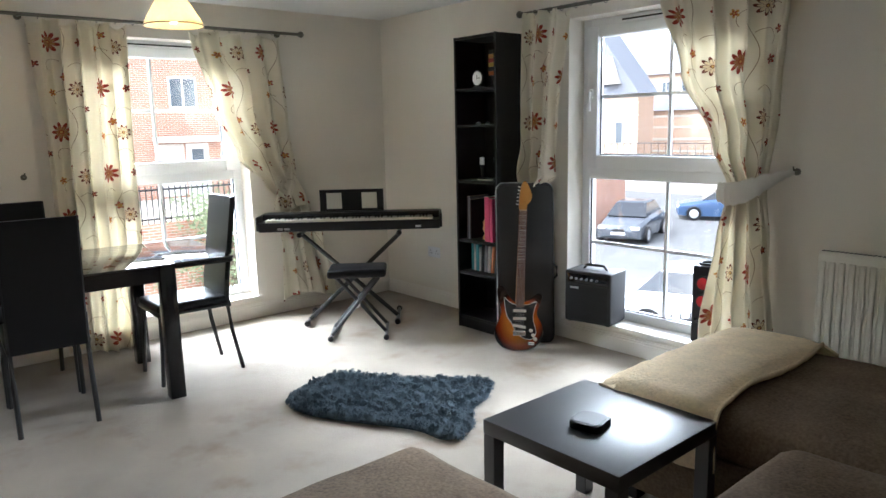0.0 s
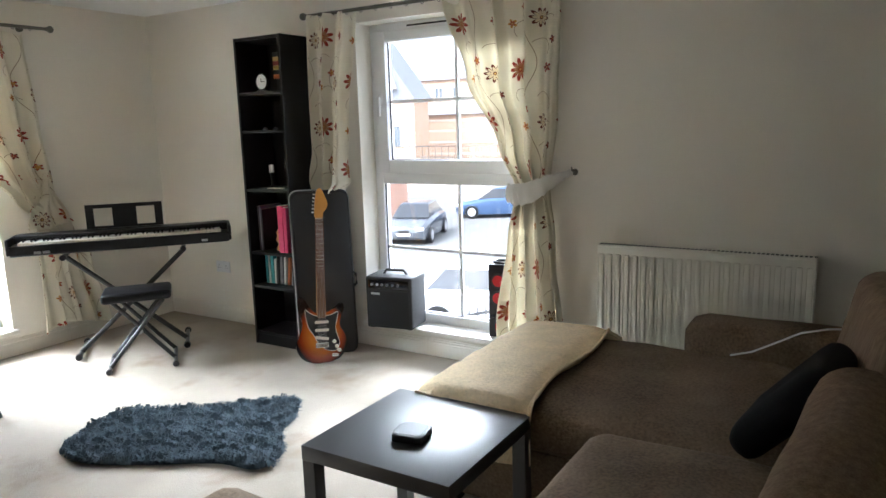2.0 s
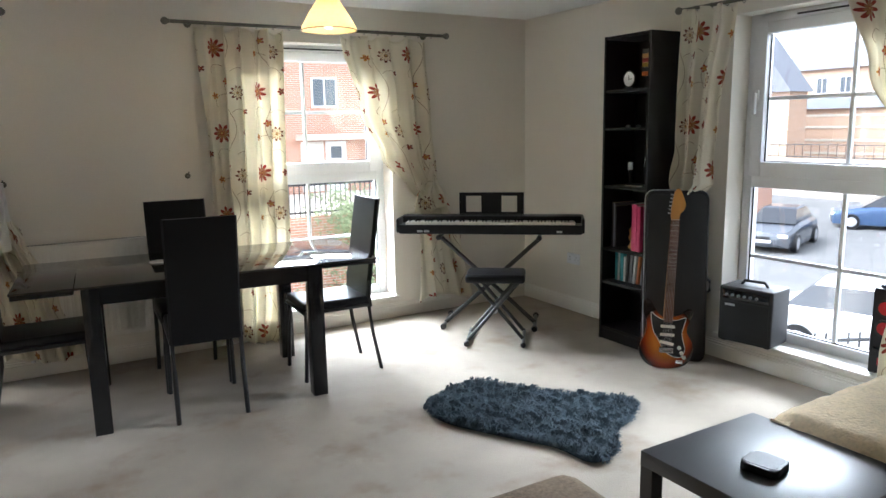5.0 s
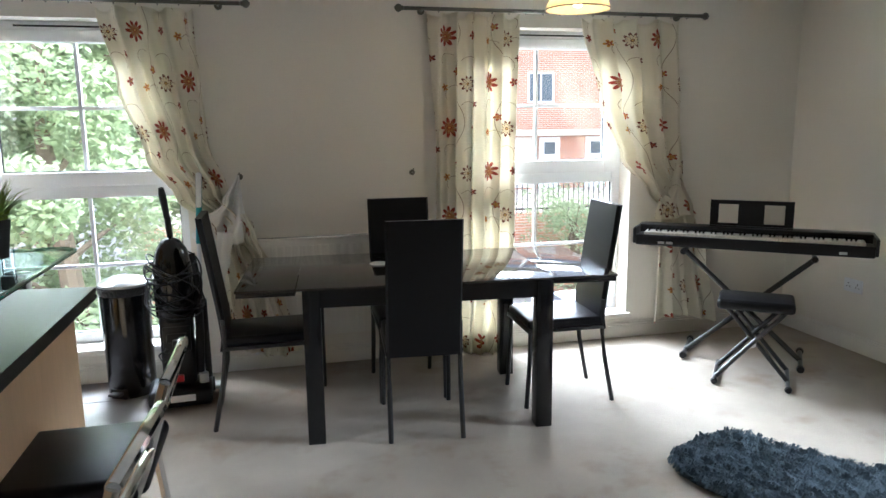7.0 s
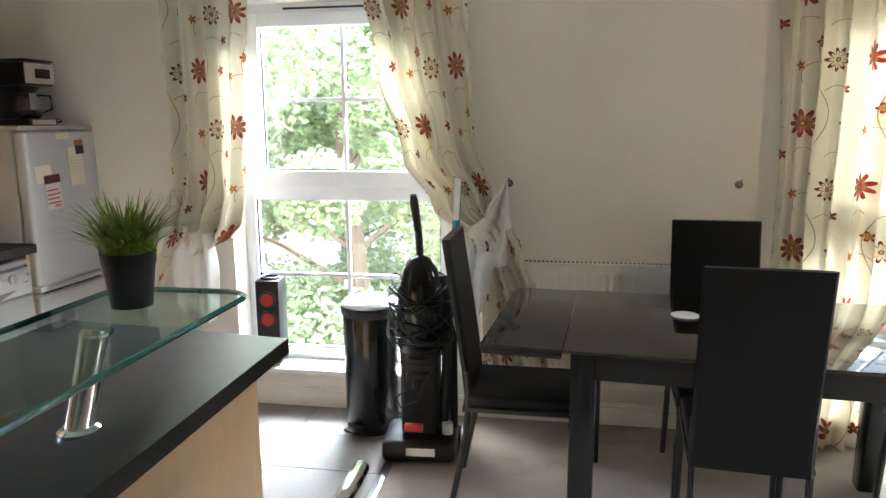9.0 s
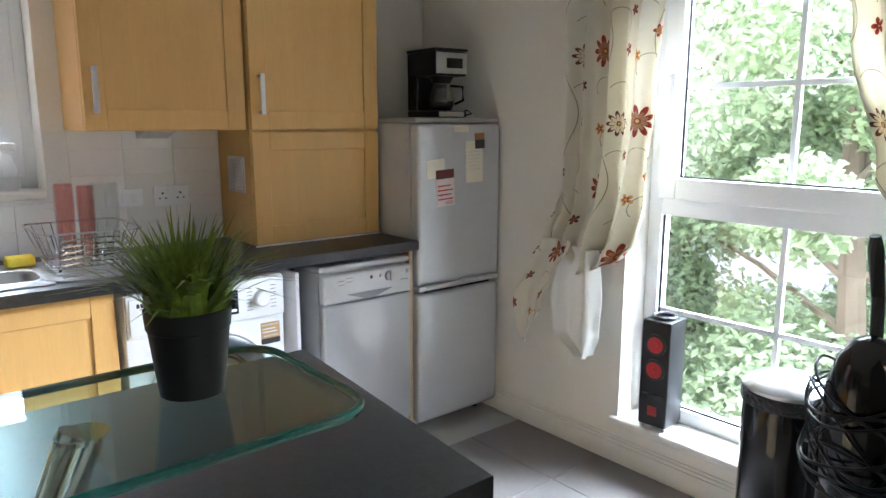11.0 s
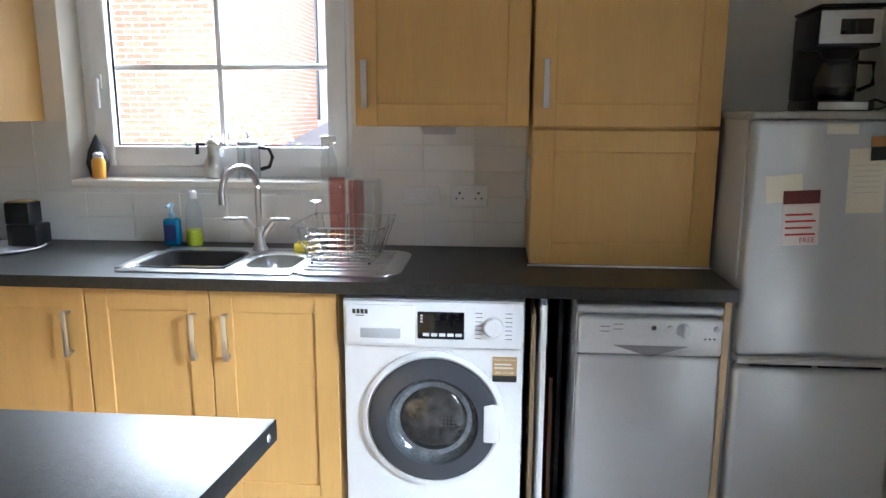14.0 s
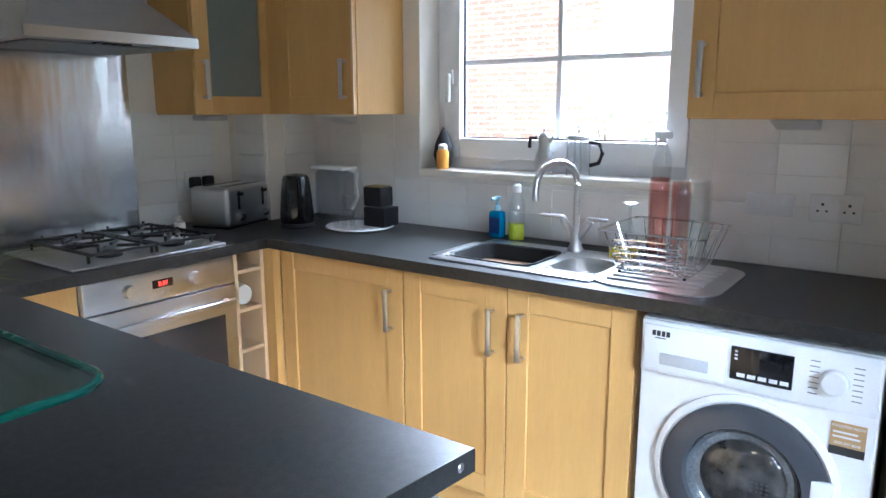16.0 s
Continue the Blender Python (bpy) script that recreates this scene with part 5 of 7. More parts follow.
# glass shelf on chrome posts over the peninsula
gs = thing("glass_shelf", "green-edged glass breakfast shelf on chrome posts", "shelf")
gx0, gx1, gy0, gy1, r = -0.89, -0.565, 1.10, 3.035, 0.06
go = [(gx0, gy0), (gx1, gy0)]
for cx, cy, a0 in ((gx1 - r, gy1 - r, 0), (gx0 + r, gy1 - r, 90)):
    go += [(cx + r * math.cos(radians(a0 + k * 15)), cy + r * math.sin(radians(a0 + k * 15))) for k in range(7)]
part("glass_top", slab(bm_new(), go, 1.094, 1.106), SHELFG, gs, smooth=False).visible_shadow = False
part("glass_edge", T([(x, y, 1.100) for x, y in go], 0.0062, 8, True), GEDGE, gs, "green polished glass edge")
for y in (2.67, 1.5):
    p = part("post", T([(-0.735, y, WTZ), (-0.735, y + 0.07, 1.093)], 0.026, 18), CHROME, gs)
    part("flange", L([(0.036, WTZ), (0.036, WTZ + 0.006), (0.028, WTZ + 0.012)], (-0.735, y, 0), 20), CHROME, p)
    part("pad", L([(0.03, 1.088), (0.03, 1.0935)], (-0.735, y + 0.07, 0), 20), CHROME, p)
bd = single("chopping_board", B(-0.16, 0.16, -0.09, 0.09, 0, 0.016, 0.006), mat("beech_board", (0.50, 0.28, 0.13), 0.5, grain=(1, 8, 8), fine=20), "wooden chopping board on the peninsula worktop", "board", pose(-0.80, 2.25, WTZ + 0.001, 0, 0, 60))

# potted grass
pg_ = thing("potted_grass", "artificial green grass in a black plastic pot", "plant", pose(-0.75, 2.875, 1.1068) @ Matrix.Diagonal((0.95, 0.95, 0.93, 1)))
part("pot", L([(0.042, 0), (0.052, 0.09), (0.054, 0.092), (0.056, 0.118), (0.051, 0.118), (0.049, 0.1), (0.01, 0.1)], seg=28), mat("matt_black_pot", (0.016, 0.016, 0.017), 0.55), pg_)
vv, ff = [], []
rg = random.Random(8)
for i in range(300):
    a, rr = rg.uniform(0, 6.283), 0.045 * math.sqrt(rg.random())
    x, y = rr * math.cos(a), rr * math.sin(a)
    ln = rg.uniform(0.07, 0.155)
    lean = rg.uniform(0.05, 0.35) + (rr / 0.045) * rg.uniform(0.2, 0.95)
    a2 = a + rg.uniform(-0.5, 0.5)
    wx, wy = -math.sin(a2) * 0.0038, math.cos(a2) * 0.0038
    k = len(vv)
    for s in (0, 0.35, 0.7, 1.0):
        o = ln * lean * s ** 1.8
        z = 0.1 + ln * s * math.cos(lean * s)
        q = (1 - s ** 2) + 0.05
        vv += [(x + math.cos(a2) * o - wx * q, y + math.sin(a2) * o - wy * q, z), (x + math.cos(a2) * o + wx * q, y + math.sin(a2) * o + wy * q, z)]
    for s in range(3):
        ff.append((k + 2 * s, k + 2 * s + 1, k + 2 * s + 3, k + 2 * s + 2))
me = bpy.data.meshes.new("grass")
me.from_pydata(vv, [], ff)
me.materials.append(GRASSB)
gr_ = new("grass", me)
gr_.parent = pg_
tagged(gr_, kind="stuff")

# washing machine
wm = thing("washing_machine", "white front-loading washing machine with dark porthole", "washing machine", west(3.213))
part("body", B(0, 0.585, -0.60, -0.03, 0.012, 0.87, 0.008), WHITE, wm)
part("fascia", B(0.003, 0.582, -0.616, -0.598, 0.715, 0.866, 0.006), WHITE, wm)
dr = part("drawer", B(0.012, 0.235, -0.622, -0.612, 0.725, 0.855, 0.004), WHITE, wm)
# flat plate on the drawer; its grey paints the shade of a hollow grip
part("grip", B(0.06, 0.19, -0.6245, -0.621, 0.745, 0.778, 0.002), mat("grip_shadow_grey", (0.45, 0.46, 0.48), 0.4), dr)
for i in range(4):
    part("badge_bar", B(0.036 + i * 0.013, 0.046 + i * 0.013, -0.6228, -0.622, 0.825, 0.840), INK, wm)
part("underline", B(0.045, 0.075, -0.6228, -0.622, 0.818, 0.8205), INK, wm)
ds = part("display", B(0.245, 0.395, -0.6205, -0.615, 0.745, 0.835, 0.002), SCREEN, wm)
for i in range(5):
    part("button", B(0.263 + i * 0.026, 0.283 + i * 0.026, -0.6225, -0.6205, 0.755, 0.765), WHITE, ds)
for i in range(3):
    part("display_bar", B(0.255, 0.262, -0.6212, -0.6205, 0.80 + i * 0.01, 0.805 + i * 0.01), WHITE, ds)
kb = part("dial", L([(0.032, -0.616), (0.031, -0.634), (0.026, -0.64), (0.001, -0.64)], (0.487, 0, 0.79), 28, "Y"), WHITE, wm)
for i in range(7):
    for x in (0.43, 0.525):
        part("programme_mark", B(x, x + 0.022, -0.6167, -0.616, 0.748 + i * 0.014, 0.7505 + i * 0.014), mat("mark_grey", (0.2, 0.2, 0.22), 0.6) if i + x < 0.44 else bpy.data.materials["mark_grey"], wm)
cz, cx = 0.465, 0.295
part("bezel", lathe(bm_new(), [(0.236, -0.598), (0.236, -0.612), (0.22, -0.618), (0.212, -0.612)], (cx, 0, cz), 48, "Y", False), WHITE, wm)
dg = part("door", lathe(bm_new(), [(0.212, -0.600), (0.212, -0.622), (0.19, -0.634), (0.15, -0.636), (0.142, -0.622), (0.14, -0.60)], (cx, 0, cz), 48, "Y", False), mat("door_ring_grey", (0.06, 0.065, 0.075), 0.25, bump=0), wm, "dark grey door ring")
part("porthole_ring", lathe(bm_new(), [(0.143, -0.628), (0.138, -0.612), (0.128, -0.603), (0.112, -0.602), (0.108, -0.606)], (cx, 0, cz), 40, "Y", False), mat("porthole_glass_rim", (0.22, 0.24, 0.26), 0.08, 0.6, vary=0.5, scale=20, bump=0), dg)
part("porthole_bowl", L([(0.110, -0.6055), (0.10, -0.614), (0.07, -0.623), (0.03, -0.628), (0.002, -0.629)], (cx, 0, cz), 40, "Y"), mat("dark_drum_glass", (0.035, 0.034, 0.033), 0.06, 0.0, vary=0.9, scale=14, fine=30, bump=0.1, spec=0.8, depth=0.01), dg)
for k in range(4):
    for q in range(3):
        part("drum_hole", L([(0.004, -0.6285), (0.004, -0.63)], (cx + 0.03 + k * 0.012, 0, cz + 0.012 - q * 0.012), 8, "Y"), INK, dg)
part("door_latch", B(0.46, 0.515, -0.640, -0.618, 0.40, 0.53, 0.008), WHITE, wm)
st = part("energy_sticker", B(0.487, 0.565, -0.602, -0.6005, 0.60, 0.685), mat("kraft_sticker", (0.50, 0.34, 0.16), 0.6), wm)
part("sticker_footer", B(0.487, 0.565, -0.6027, -0.602, 0.60, 0.622), INK, st)
text("sticker_text", "REGISTER NOW", 0.0102, WHITE, pose(0.526, -0.6022, 0.672, 90, 0, 0), st)
text("sticker_number", "0800 597 8548", 0.0098, WHITE, pose(0.526, -0.6022, 0.628, 90, 0, 0), st)
for i in range(2):
    part("sticker_line", B(0.493, 0.553 - 0.006 * i, -0.6027, -0.602, 0.645 + i * 0.012, 0.650 + i * 0.012), WHITE, st)
part("filter_cap", L([(0.042, -0.6), (0.042, -0.604), (0.036, -0.606)], (0.505, 0, 0.09), 28, "Y"), WHITE, wm)
for x in (0.06, 0.52):
    for y in (-0.55, -0.08):
        part("foot", L([(0.02, 0), (0.02, 0.014)], (x, y, 0), 12), PLASTIC, wm)

# boards kept in the gap
for y, x1, z1, m_ in ((3.835, -2.42, 0.80, EDGE), (3.862, -2.32, 0.86, WHITE), (3.905, -2.5, 0.55, mat("brown_board", (0.22, 0.10, 0.05), 0.5)), (3.93, -2.48, 0.86, BLACKWOOD)):
    single("stored_board", B(-2.88, x1, y - 0.008, y + 0.008, 0.001, z1, 0.002), m_, "flat board stored upright between the appliances", "board", group="stored boards")

# dishwasher
dw = thing("dishwasher", "slim silver dishwasher under the worktop", "dishwasher", west(3.965))
part("body", B(0, 0.45, -0.575, -0.03, 0.0, 0.835, 0.004), SILVER, dw)
part("lid", B(-0.002, 0.452, -0.60, -0.02, 0.836, 0.868, 0.012, 3), SILVER, dw)
part("door_panel", B(0.002, 0.448, -0.615, -0.576, 0.115, 0.705, 0.012, 3), SILVER, dw)
cp = part("control_panel", B(0.002, 0.448, -0.618, -0.576, 0.708, 0.832, 0.012, 3), mat("pale_silver", (0.62, 0.63, 0.65), 0.3, 0.2), dw)
# solid wedge for the grip recess, its shade put into a darker grey
bm = bm_new()
vs = [bm.verts.new(p) for p in ((0.11, -0.6195, 0.742), (0.345, -0.6195, 0.742), (0.228, -0.6195, 0.706), (0.11, -0.60, 0.742), (0.345, -0.60, 0.742), (0.228, -0.60, 0.706))]
for f in ((0, 1, 2), (3, 4, 5), (0, 1, 4, 3), (1, 2, 5, 4), (2, 0, 3, 5)):
    bm.faces.new([vs[i] for i in f])
part("recess_grip", bm, mat("grip_shade_grey", (0.22, 0.225, 0.24), 0.3), cp)
part("dial", box(L([(0.022, -0.618), (0.02, -0.632), (0.001, -0.634)], (0.325, 0, 0.795), 24, "Y"), 0.321, 0.329, -0.642, -0.632, 0.775, 0.815, 0.002), SILVER, cp)
for x in (0.285, 0.425):
    part("button", L([(0.009, -0.618), (0.008, -0.624), (0.001, -0.624)], (x, 0, 0.80), 16, "Y"), SILVER, cp)
for i in range(3):
    part("indicator", B(0.39 + i * 0.014, 0.396 + i * 0.014, -0.6187, -0.618, 0.765, 0.77), INK, cp)
for i in range(4):
    part("print_line", B(0.07 + (i % 2) * 0.04, 0.10 + (i % 2) * 0.04, -0.6187, -0.618, 0.785 + i * 0.008, 0.7868 + i * 0.008), INK, cp)
part("emblem", L([(0.008, -0.618), (0.008, -0.6187), (0.006, -0.6187)], (0.235, 0, 0.80), 16, "Y"), INK, cp)
part("plinth", B(0.004, 0.446, -0.60, -0.576, 0.004, 0.11, 0.004), SILVER, dw)

# fridge freezer
fr = thing("fridge_freezer", "silver fridge freezer with papers held by magnets", "fridge", west(4.455))
part("body", B(0, 0.50, -0.55, -0.03, 0.03, 1.44, 0.006), SILVER, fr)
part("top", B(-0.003, 0.503, -0.60, -0.02, 1.4405, 1.465, 0.008, 3), mat("dusty_grey_top", (0.36, 0.34, 0.31), 0.6, vary=0.15), fr)
part("freezer_door", B(0.002, 0.498, -0.615, -0.552, 0.06, 0.675, 0.018, 4), SILVER, fr)
part("fridge_door", B(0.002, 0.498, -0.615, -0.552, 0.715, 1.438, 0.018, 4), SILVER, fr)
part("handle_band", B(0.004, 0.496, -0.618, -0.556, 0.690, 0.716, 0.006, 2), SILVER, fr)
# near-black blocks fill the gap, standing for the shade in the grip recesses
for s in (0, 1):
    bm = bm_new()
    box(bm, 0.05 + s * 0.21, 0.24 + s * 0.21, -0.60, -0.553, 0.677, 0.690, 0.003)
    part("grip_recess_shade", bm, SCREEN, fr)
part("handle_lip", T([(0.04, -0.617, 0.70), (0.14, -0.63, 0.712), (0.25, -0.635, 0.722), (0.36, -0.63, 0.712), (0.46, -0.617, 0.70)], 0.008, 8), STEEL, fr)
for x in (0.05, 0.45):
    part("foot", L([(0.018, 0), (0.018, 0.032)], (x, -0.5, 0), 12), PLASTIC, fr)


def note(x0, x1, z0, z1, turn, m_, label):
    t = thing("note", label, "paper", west(4.455) @ pose((x0 + x1) / 2, -0.6175, (z0 + z1) / 2, 0, turn, 0), group="fridge papers")
    w, h = (x1 - x0) / 2, (z1 - z0) / 2
    part("sheet", B(-w, w, -0.001, 0.001, -h, h), m_, t)
    return t, w, h


t, w, h = note(0.045, 0.15, 1.20, 1.28, -6, PAPER, "yellowed note held on the fridge door")
t, w, h = note(0.10, 0.205, 1.07, 1.235, -3, mat("leaflet", (0.75, 0.68, 0.66), 0.6), "white and red pizza leaflet on the fridge door")
part("header", B(-w, w, -0.002, -0.001, h - 0.04, h), mat("dark_red_print", (0.12, 0.02, 0.02), 0.6), t)
for i in range(4):
    part("text_bar", B(-w + 0.008, w - 0.01 - 0.01 * (i % 2), -0.002, -0.001, -h + 0.03 + i * 0.02, -h + 0.036 + i * 0.02), REDINK, t)
text("offer_text", "FREE", 0.022, REDINK, pose(0.02, -0.002, -h + 0.008, 90, 0, 0), t)
t, w, h = note(0.275, 0.38, 1.17, 1.36, -2, PAPER, "cream letter held on the fridge door")
for i in range(6):
    part("text_bar", B(-w + 0.015, w - 0.015, -0.0016, -0.001, -h + 0.06 + i * 0.016, -h + 0.0615 + i * 0.016), mat("faint_ink", (0.5, 0.46, 0.38), 0.8) if i == 0 else bpy.data.materials["faint_ink"], t)
t, w, h = note(0.33, 0.39, 1.325, 1.395, -3, mat("orange_magnet", (0.35, 0.16, 0.05), 0.5), "small orange and black fridge magnet")
part("lower_half", B(-w, w, -0.002, -0.001, -h, 0.005), INK, t)
note(0.20, 0.29, 1.40, 1.43, 0, PAPER, "small cream label on the fridge door")

# coffee machine on the fridge
cm = thing("coffee_machine", "black and steel filter coffee machine on the fridge", "coffee machine", west(4.455) @ pose(0.31, -0.36, 1.4655, 0, 0, -6) @ Matrix.Diagonal((1, 1, 0.9, 1)))
part("base", B(-0.09, 0.09, -0.13, 0.12, 0, 0.035, 0.008), PLASTIC, cm)
part("tower", B(-0.09, 0.09, 0.03, 0.12, 0.034, 0.33, 0.01), PLASTIC, cm)
hd_ = part("head", B(-0.092, 0.092, -0.13, 0.121, 0.21, 0.335, 0.012), PLASTIC, cm)
part("front_plate", B(-0.086, 0.086, -0.1335, -0.1295, 0.222, 0.328, 0.002), STEEL, hd_, "brushed steel front")
part("lid", B(-0.094, 0.094, -0.132, 0.122, 0.336, 0.35, 0.006), PLASTIC, cm)
part("display", B(-0.03, 0.06, -0.136, -0.1336, 0.25, 0.30, 0.001), SCREEN, hd_)
part("base_trim", B(-0.07, 0.07, -0.134, -0.129, 0.005, 0.03), STEEL, cm)
jg = part("jug", lathe(bm_new(), [(0.05, 0.036), (0.062, 0.06), (0.064, 0.10), (0.05, 0.15), (0.04, 0.17)], (0, -0.045, 0), 24, "Z", False), GLASS, cm)
part("coffee", L([(0.046, 0.037), (0.057, 0.06), (0.059, 0.085)], (0, -0.045, 0), 24), SCREEN, jg)
part("jug_handle", T([(0.04, -0.06, 0.165), (0.085, -0.10, 0.16), (0.088, -0.10, 0.09), (0.055, -0.075, 0.07)], 0.007), PLASTIC, jg)
part("filter_cone", L([(0.04, 0.175), (0.06, 0.21)], (0, -0.045, 0), 20), PLASTIC, cm)
single("power_cable", T([(-2.58, 4.74, 1.475), (-2.48, 4.78, 1.472), (-2.42, 4.84, 1.50), (-2.45, 4.90, 1.485), (-2.55, 4.92, 1.472), (-2.52, 4.84, 1.472), (-2.46, 4.80, 1.472)], 0.004, 6), PLASTIC, "black power cable coiled on top of the fridge", "cable")

# sink, tap
sk = thing("sink", "stainless steel sink with one and a half bowls and drainer", "sink")


def rrect(x0, x1, y0, y1, r, n=5):
    pts = []
    for cx_, cy_, a0 in ((x1 - r, y1 - r, 0), (x0 + r, y1 - r, 90), (x0 + r, y0 + r, 180), (x1 - r, y0 + r, 270)):
        pts += [(cx_ + r * math.cos(radians(a0 + 90 * k / n)), cy_ + r * math.sin(radians(a0 + 90 * k / n))) for k in range(n + 1)]
    return pts


def bowl(bm, x0, x1, y0, y1, r, depth):
    rings = []
    for off, z in ((-0.012, WTZ + 0.006), (0.0, WTZ + 0.004), (0.006, WTZ - 0.01), (0.014, WTZ - depth + 0.03), (0.04, WTZ - depth)):
        rings.append([bm.verts.new((x, y, z)) for x, y in rrect(x0 + off, x1 - off, y0 + off, y1 - off, max(0.02, r - off * 0.5))])
    for q0, q1 in zip(rings, rings[1:]):
        for k in range(len(q0)):
            bm.faces.new((q0[k], q0[(k + 1) % len(q0)], q1[(k + 1) % len(q0)], q1[k]))
    bm.faces.new(rings[-1])


bm = bm_new()
bowl(bm, -2.70, -2.41, 2.45, 2.79, 0.07, 0.16)
part("main_bowl", bm, STEEL, sk)
bm = bm_new()
bowl(bm, -2.66, -2.44, 2.835, 3.01, 0.06, 0.1)
part("half_bowl", bm, STEEL, sk)
bm = bm_new()
for a in ((-2.41, -2.355, 2.43, 3.03), (-2.79, -2.70, 2.43, 3.03)):
    box(bm, a[0], a[1], a[2], a[3], WTZ + 0.001, WTZ + 0.006, 0.002)
box(bm, -2.70, -2.41, 2.79, 2.835, WTZ + 0.001, WTZ + 0.0058)
box(bm, -2.70, -2.41, 2.40, 2.45, WTZ + 0.001, WTZ + 0.0058, 0.002)
slab(bm, rrect(-2.79, -2.355, 3.012, 3.39, 0.09), WTZ + 0.001, WTZ + 0.0055)
box(bm, -2.70, -2.66, 2.835, 3.012, WTZ + 0.001, WTZ + 0.0057), box(bm, -2.44, -2.41, 2.835, 3.012, WTZ + 0.001, WTZ + 0.0057)
part("rim", bm, STEEL, sk)
part("washing_bowl", slab(bm_new(), rrect(-2.68, -2.43, 2.47, 2.77, 0.05), WTZ - 0.11, WTZ - 0.10), PLASTIC, sk, "black washing-up bowl")
bm = bm_new()
bowl(bm, -2.688, -2.422, 2.462, 2.778, 0.05, 0.13)
bo_ = part("bowl_liner", bm, mat("matt_black_bowl", (0.012, 0.012, 0.013), 0.6, spec=0.3), sk)
bo_.location.z = 0.004
for i in range(7):
    part("drainer_rib", T([(-2.72 + i * 0.05, 3.06, WTZ + 0.006), (-2.72 + i * 0.05, 3.33, WTZ + 0.006)], 0.006, 8), STEEL, sk)
tp = thing("mixer_tap", "brushed steel swan-neck mixer tap with two levers", "tap", pose(-2.745, 2.80, WTZ + 0.006))
part("base", L([(0.03, 0), (0.03, 0.006), (0.022, 0.02), (0.02, 0.05), (0.017, 0.09)], seg=20), STEEL, tp)
part("spout", T([(0, 0, 0.08), (0, 0, 0.24)] + [(0.10 - 0.10 * math.cos(a), -0.03 * (1 - math.cos(a)), 0.24 + 0.085 * math.sin(a)) for a in np.linspace(0.2, math.pi, 10)] + [(0.2, -0.06, 0.20)], 0.012, 12), STEEL, tp)
for s in (-1, 1):
    part("valve", T([(0, 0.008 * s, 0.045), (0, 0.055 * s, 0.115)], 0.014, 10), STEEL, tp)
    part("lever", T([(0, 0.045 * s, 0.12), (0.02, 0.13 * s, 0.124)], [0.008, 0.006], 8), STEEL, tp)

# dish rack with glasses
dk_ = thing("dish_rack", "chrome wire dish rack holding drying glasses", "dish rack", pose(-2.60, 3.17, WTZ + 0.013))
for z, g, q in ((0.135, 0.0, 0.0035), (0.012, 0.045, 0.003)):
    part("wire_ring", T([(x, y, z) for x, y in rrect(-0.17 + g, 0.17 - g, -0.16 + g, 0.16 - g, 0.03)], q, 6, True), CHROME, dk_)
for i in range(9):
    y = -0.10 + i * 0.025
    part("wire", T([(-0.168, y * 1.3, 0.135), (-0.125, y, 0.012), (0.125, y, 0.012), (0.168, y * 1.3, 0.135)], 0.002, 5), CHROME, dk_)
for x in (-0.09, 0.0, 0.09):
    part("cross_wire", T([(x * 1.3, -0.158, 0.135), (x, -0.115, 0.01), (x, 0.115, 0.01), (x * 1.3, 0.158, 0.135)], 0.002, 5), CHROME, dk_)
# long rounded loops on the front hold plates
for i in range(5):
    z = 0.022 + i * 0.021
    part("wire_hoop", T([(0.135 + 0.35 * (z - 0.012) + 0.03 * math.sin(a) * 0.6, 0.10 * math.cos(a) * 1.05, z + 0.012 * math.sin(a)) for a in np.linspace(0, 6.2832, 25)[:-1]], 0.0024, 5, True), CHROME, dk_)
for x, y in ((-0.11, -0.10), (0.11, -0.10), (-0.11, 0.10), (0.11, 0.10)):
    part("foot", T([(x, y, 0.0), (x, y, 0.014)], 0.005, 8), PLASTIC, dk_)


def tumbler(c, r, h, m_, label):
    single("glass_tumbler", lathe(bm_new(), [(0.004, h - 0.012), (r * 0.82, h - 0.012), (r * 0.86, h), (r * 0.97, h - 0.006), (r, h * 0.7), (r * 0.9, h * 0.35), (r, 0.0), (r - 0.004, 0.0), (r * 0.9 - 0.004, h * 0.35), (r - 0.005, h * 0.7), (r * 0.8, h - 0.016)], (0, 0, 0), 24, "Z", False), m_, label, "glass", pose(*c), group="drying glasses")


PINKG = clear("pink_glass", (0.96, 0.76, 0.73), 0.14)
tumbler((-2.64, 3.13, WTZ + 0.028), 0.032, 0.27, PINKG, "tall pink glass upside down in the rack")
tumbler((-2.64, 3.20, WTZ + 0.028), 0.03, 0.26, PINKG, "tall pink glass upside down in the rack")
tumbler((-2.60, 3.25, WTZ + 0.028), 0.052, 0.27, clear("thick_glass", (0.97, 0.98, 0.98), 0.14), "tall clear glass jar upside down in the rack")
single("wine_glass", lathe(bm_new(), [(0.04, 0.0), (0.046, 0.04), (0.03, 0.09), (0.005, 0.12), (0.004, 0.2), (0.032, 0.205)], (0, 0, 0), 22, "Z", False), GLASS, "clear wine glass upside down in the rack", "glass", pose(-2.53, 3.08, WTZ + 0.02))
single("sponge", B(-0.035, 0.035, -0.045, 0.045, 0, 0.035, 0.006), mat("yellow_sponge", (0.75, 0.60, 0.05), 0.9, fine=90, bump=1), "yellow kitchen sponge on the sink edge", "sponge", pose(-2.735, 2.99, WTZ + 0.007))
so1 = thing("soap_bottle", "blue hand soap pump bottle behind the sink", "bottle", pose(-2.84, 2.41, WTZ + 0.001))
part("body", B(-0.022, 0.022, -0.032, 0.032, 0, 0.11, 0.014, 3), mat("blue_soap", (0.01, 0.18, 0.36), 0.2, bump=0), so1)
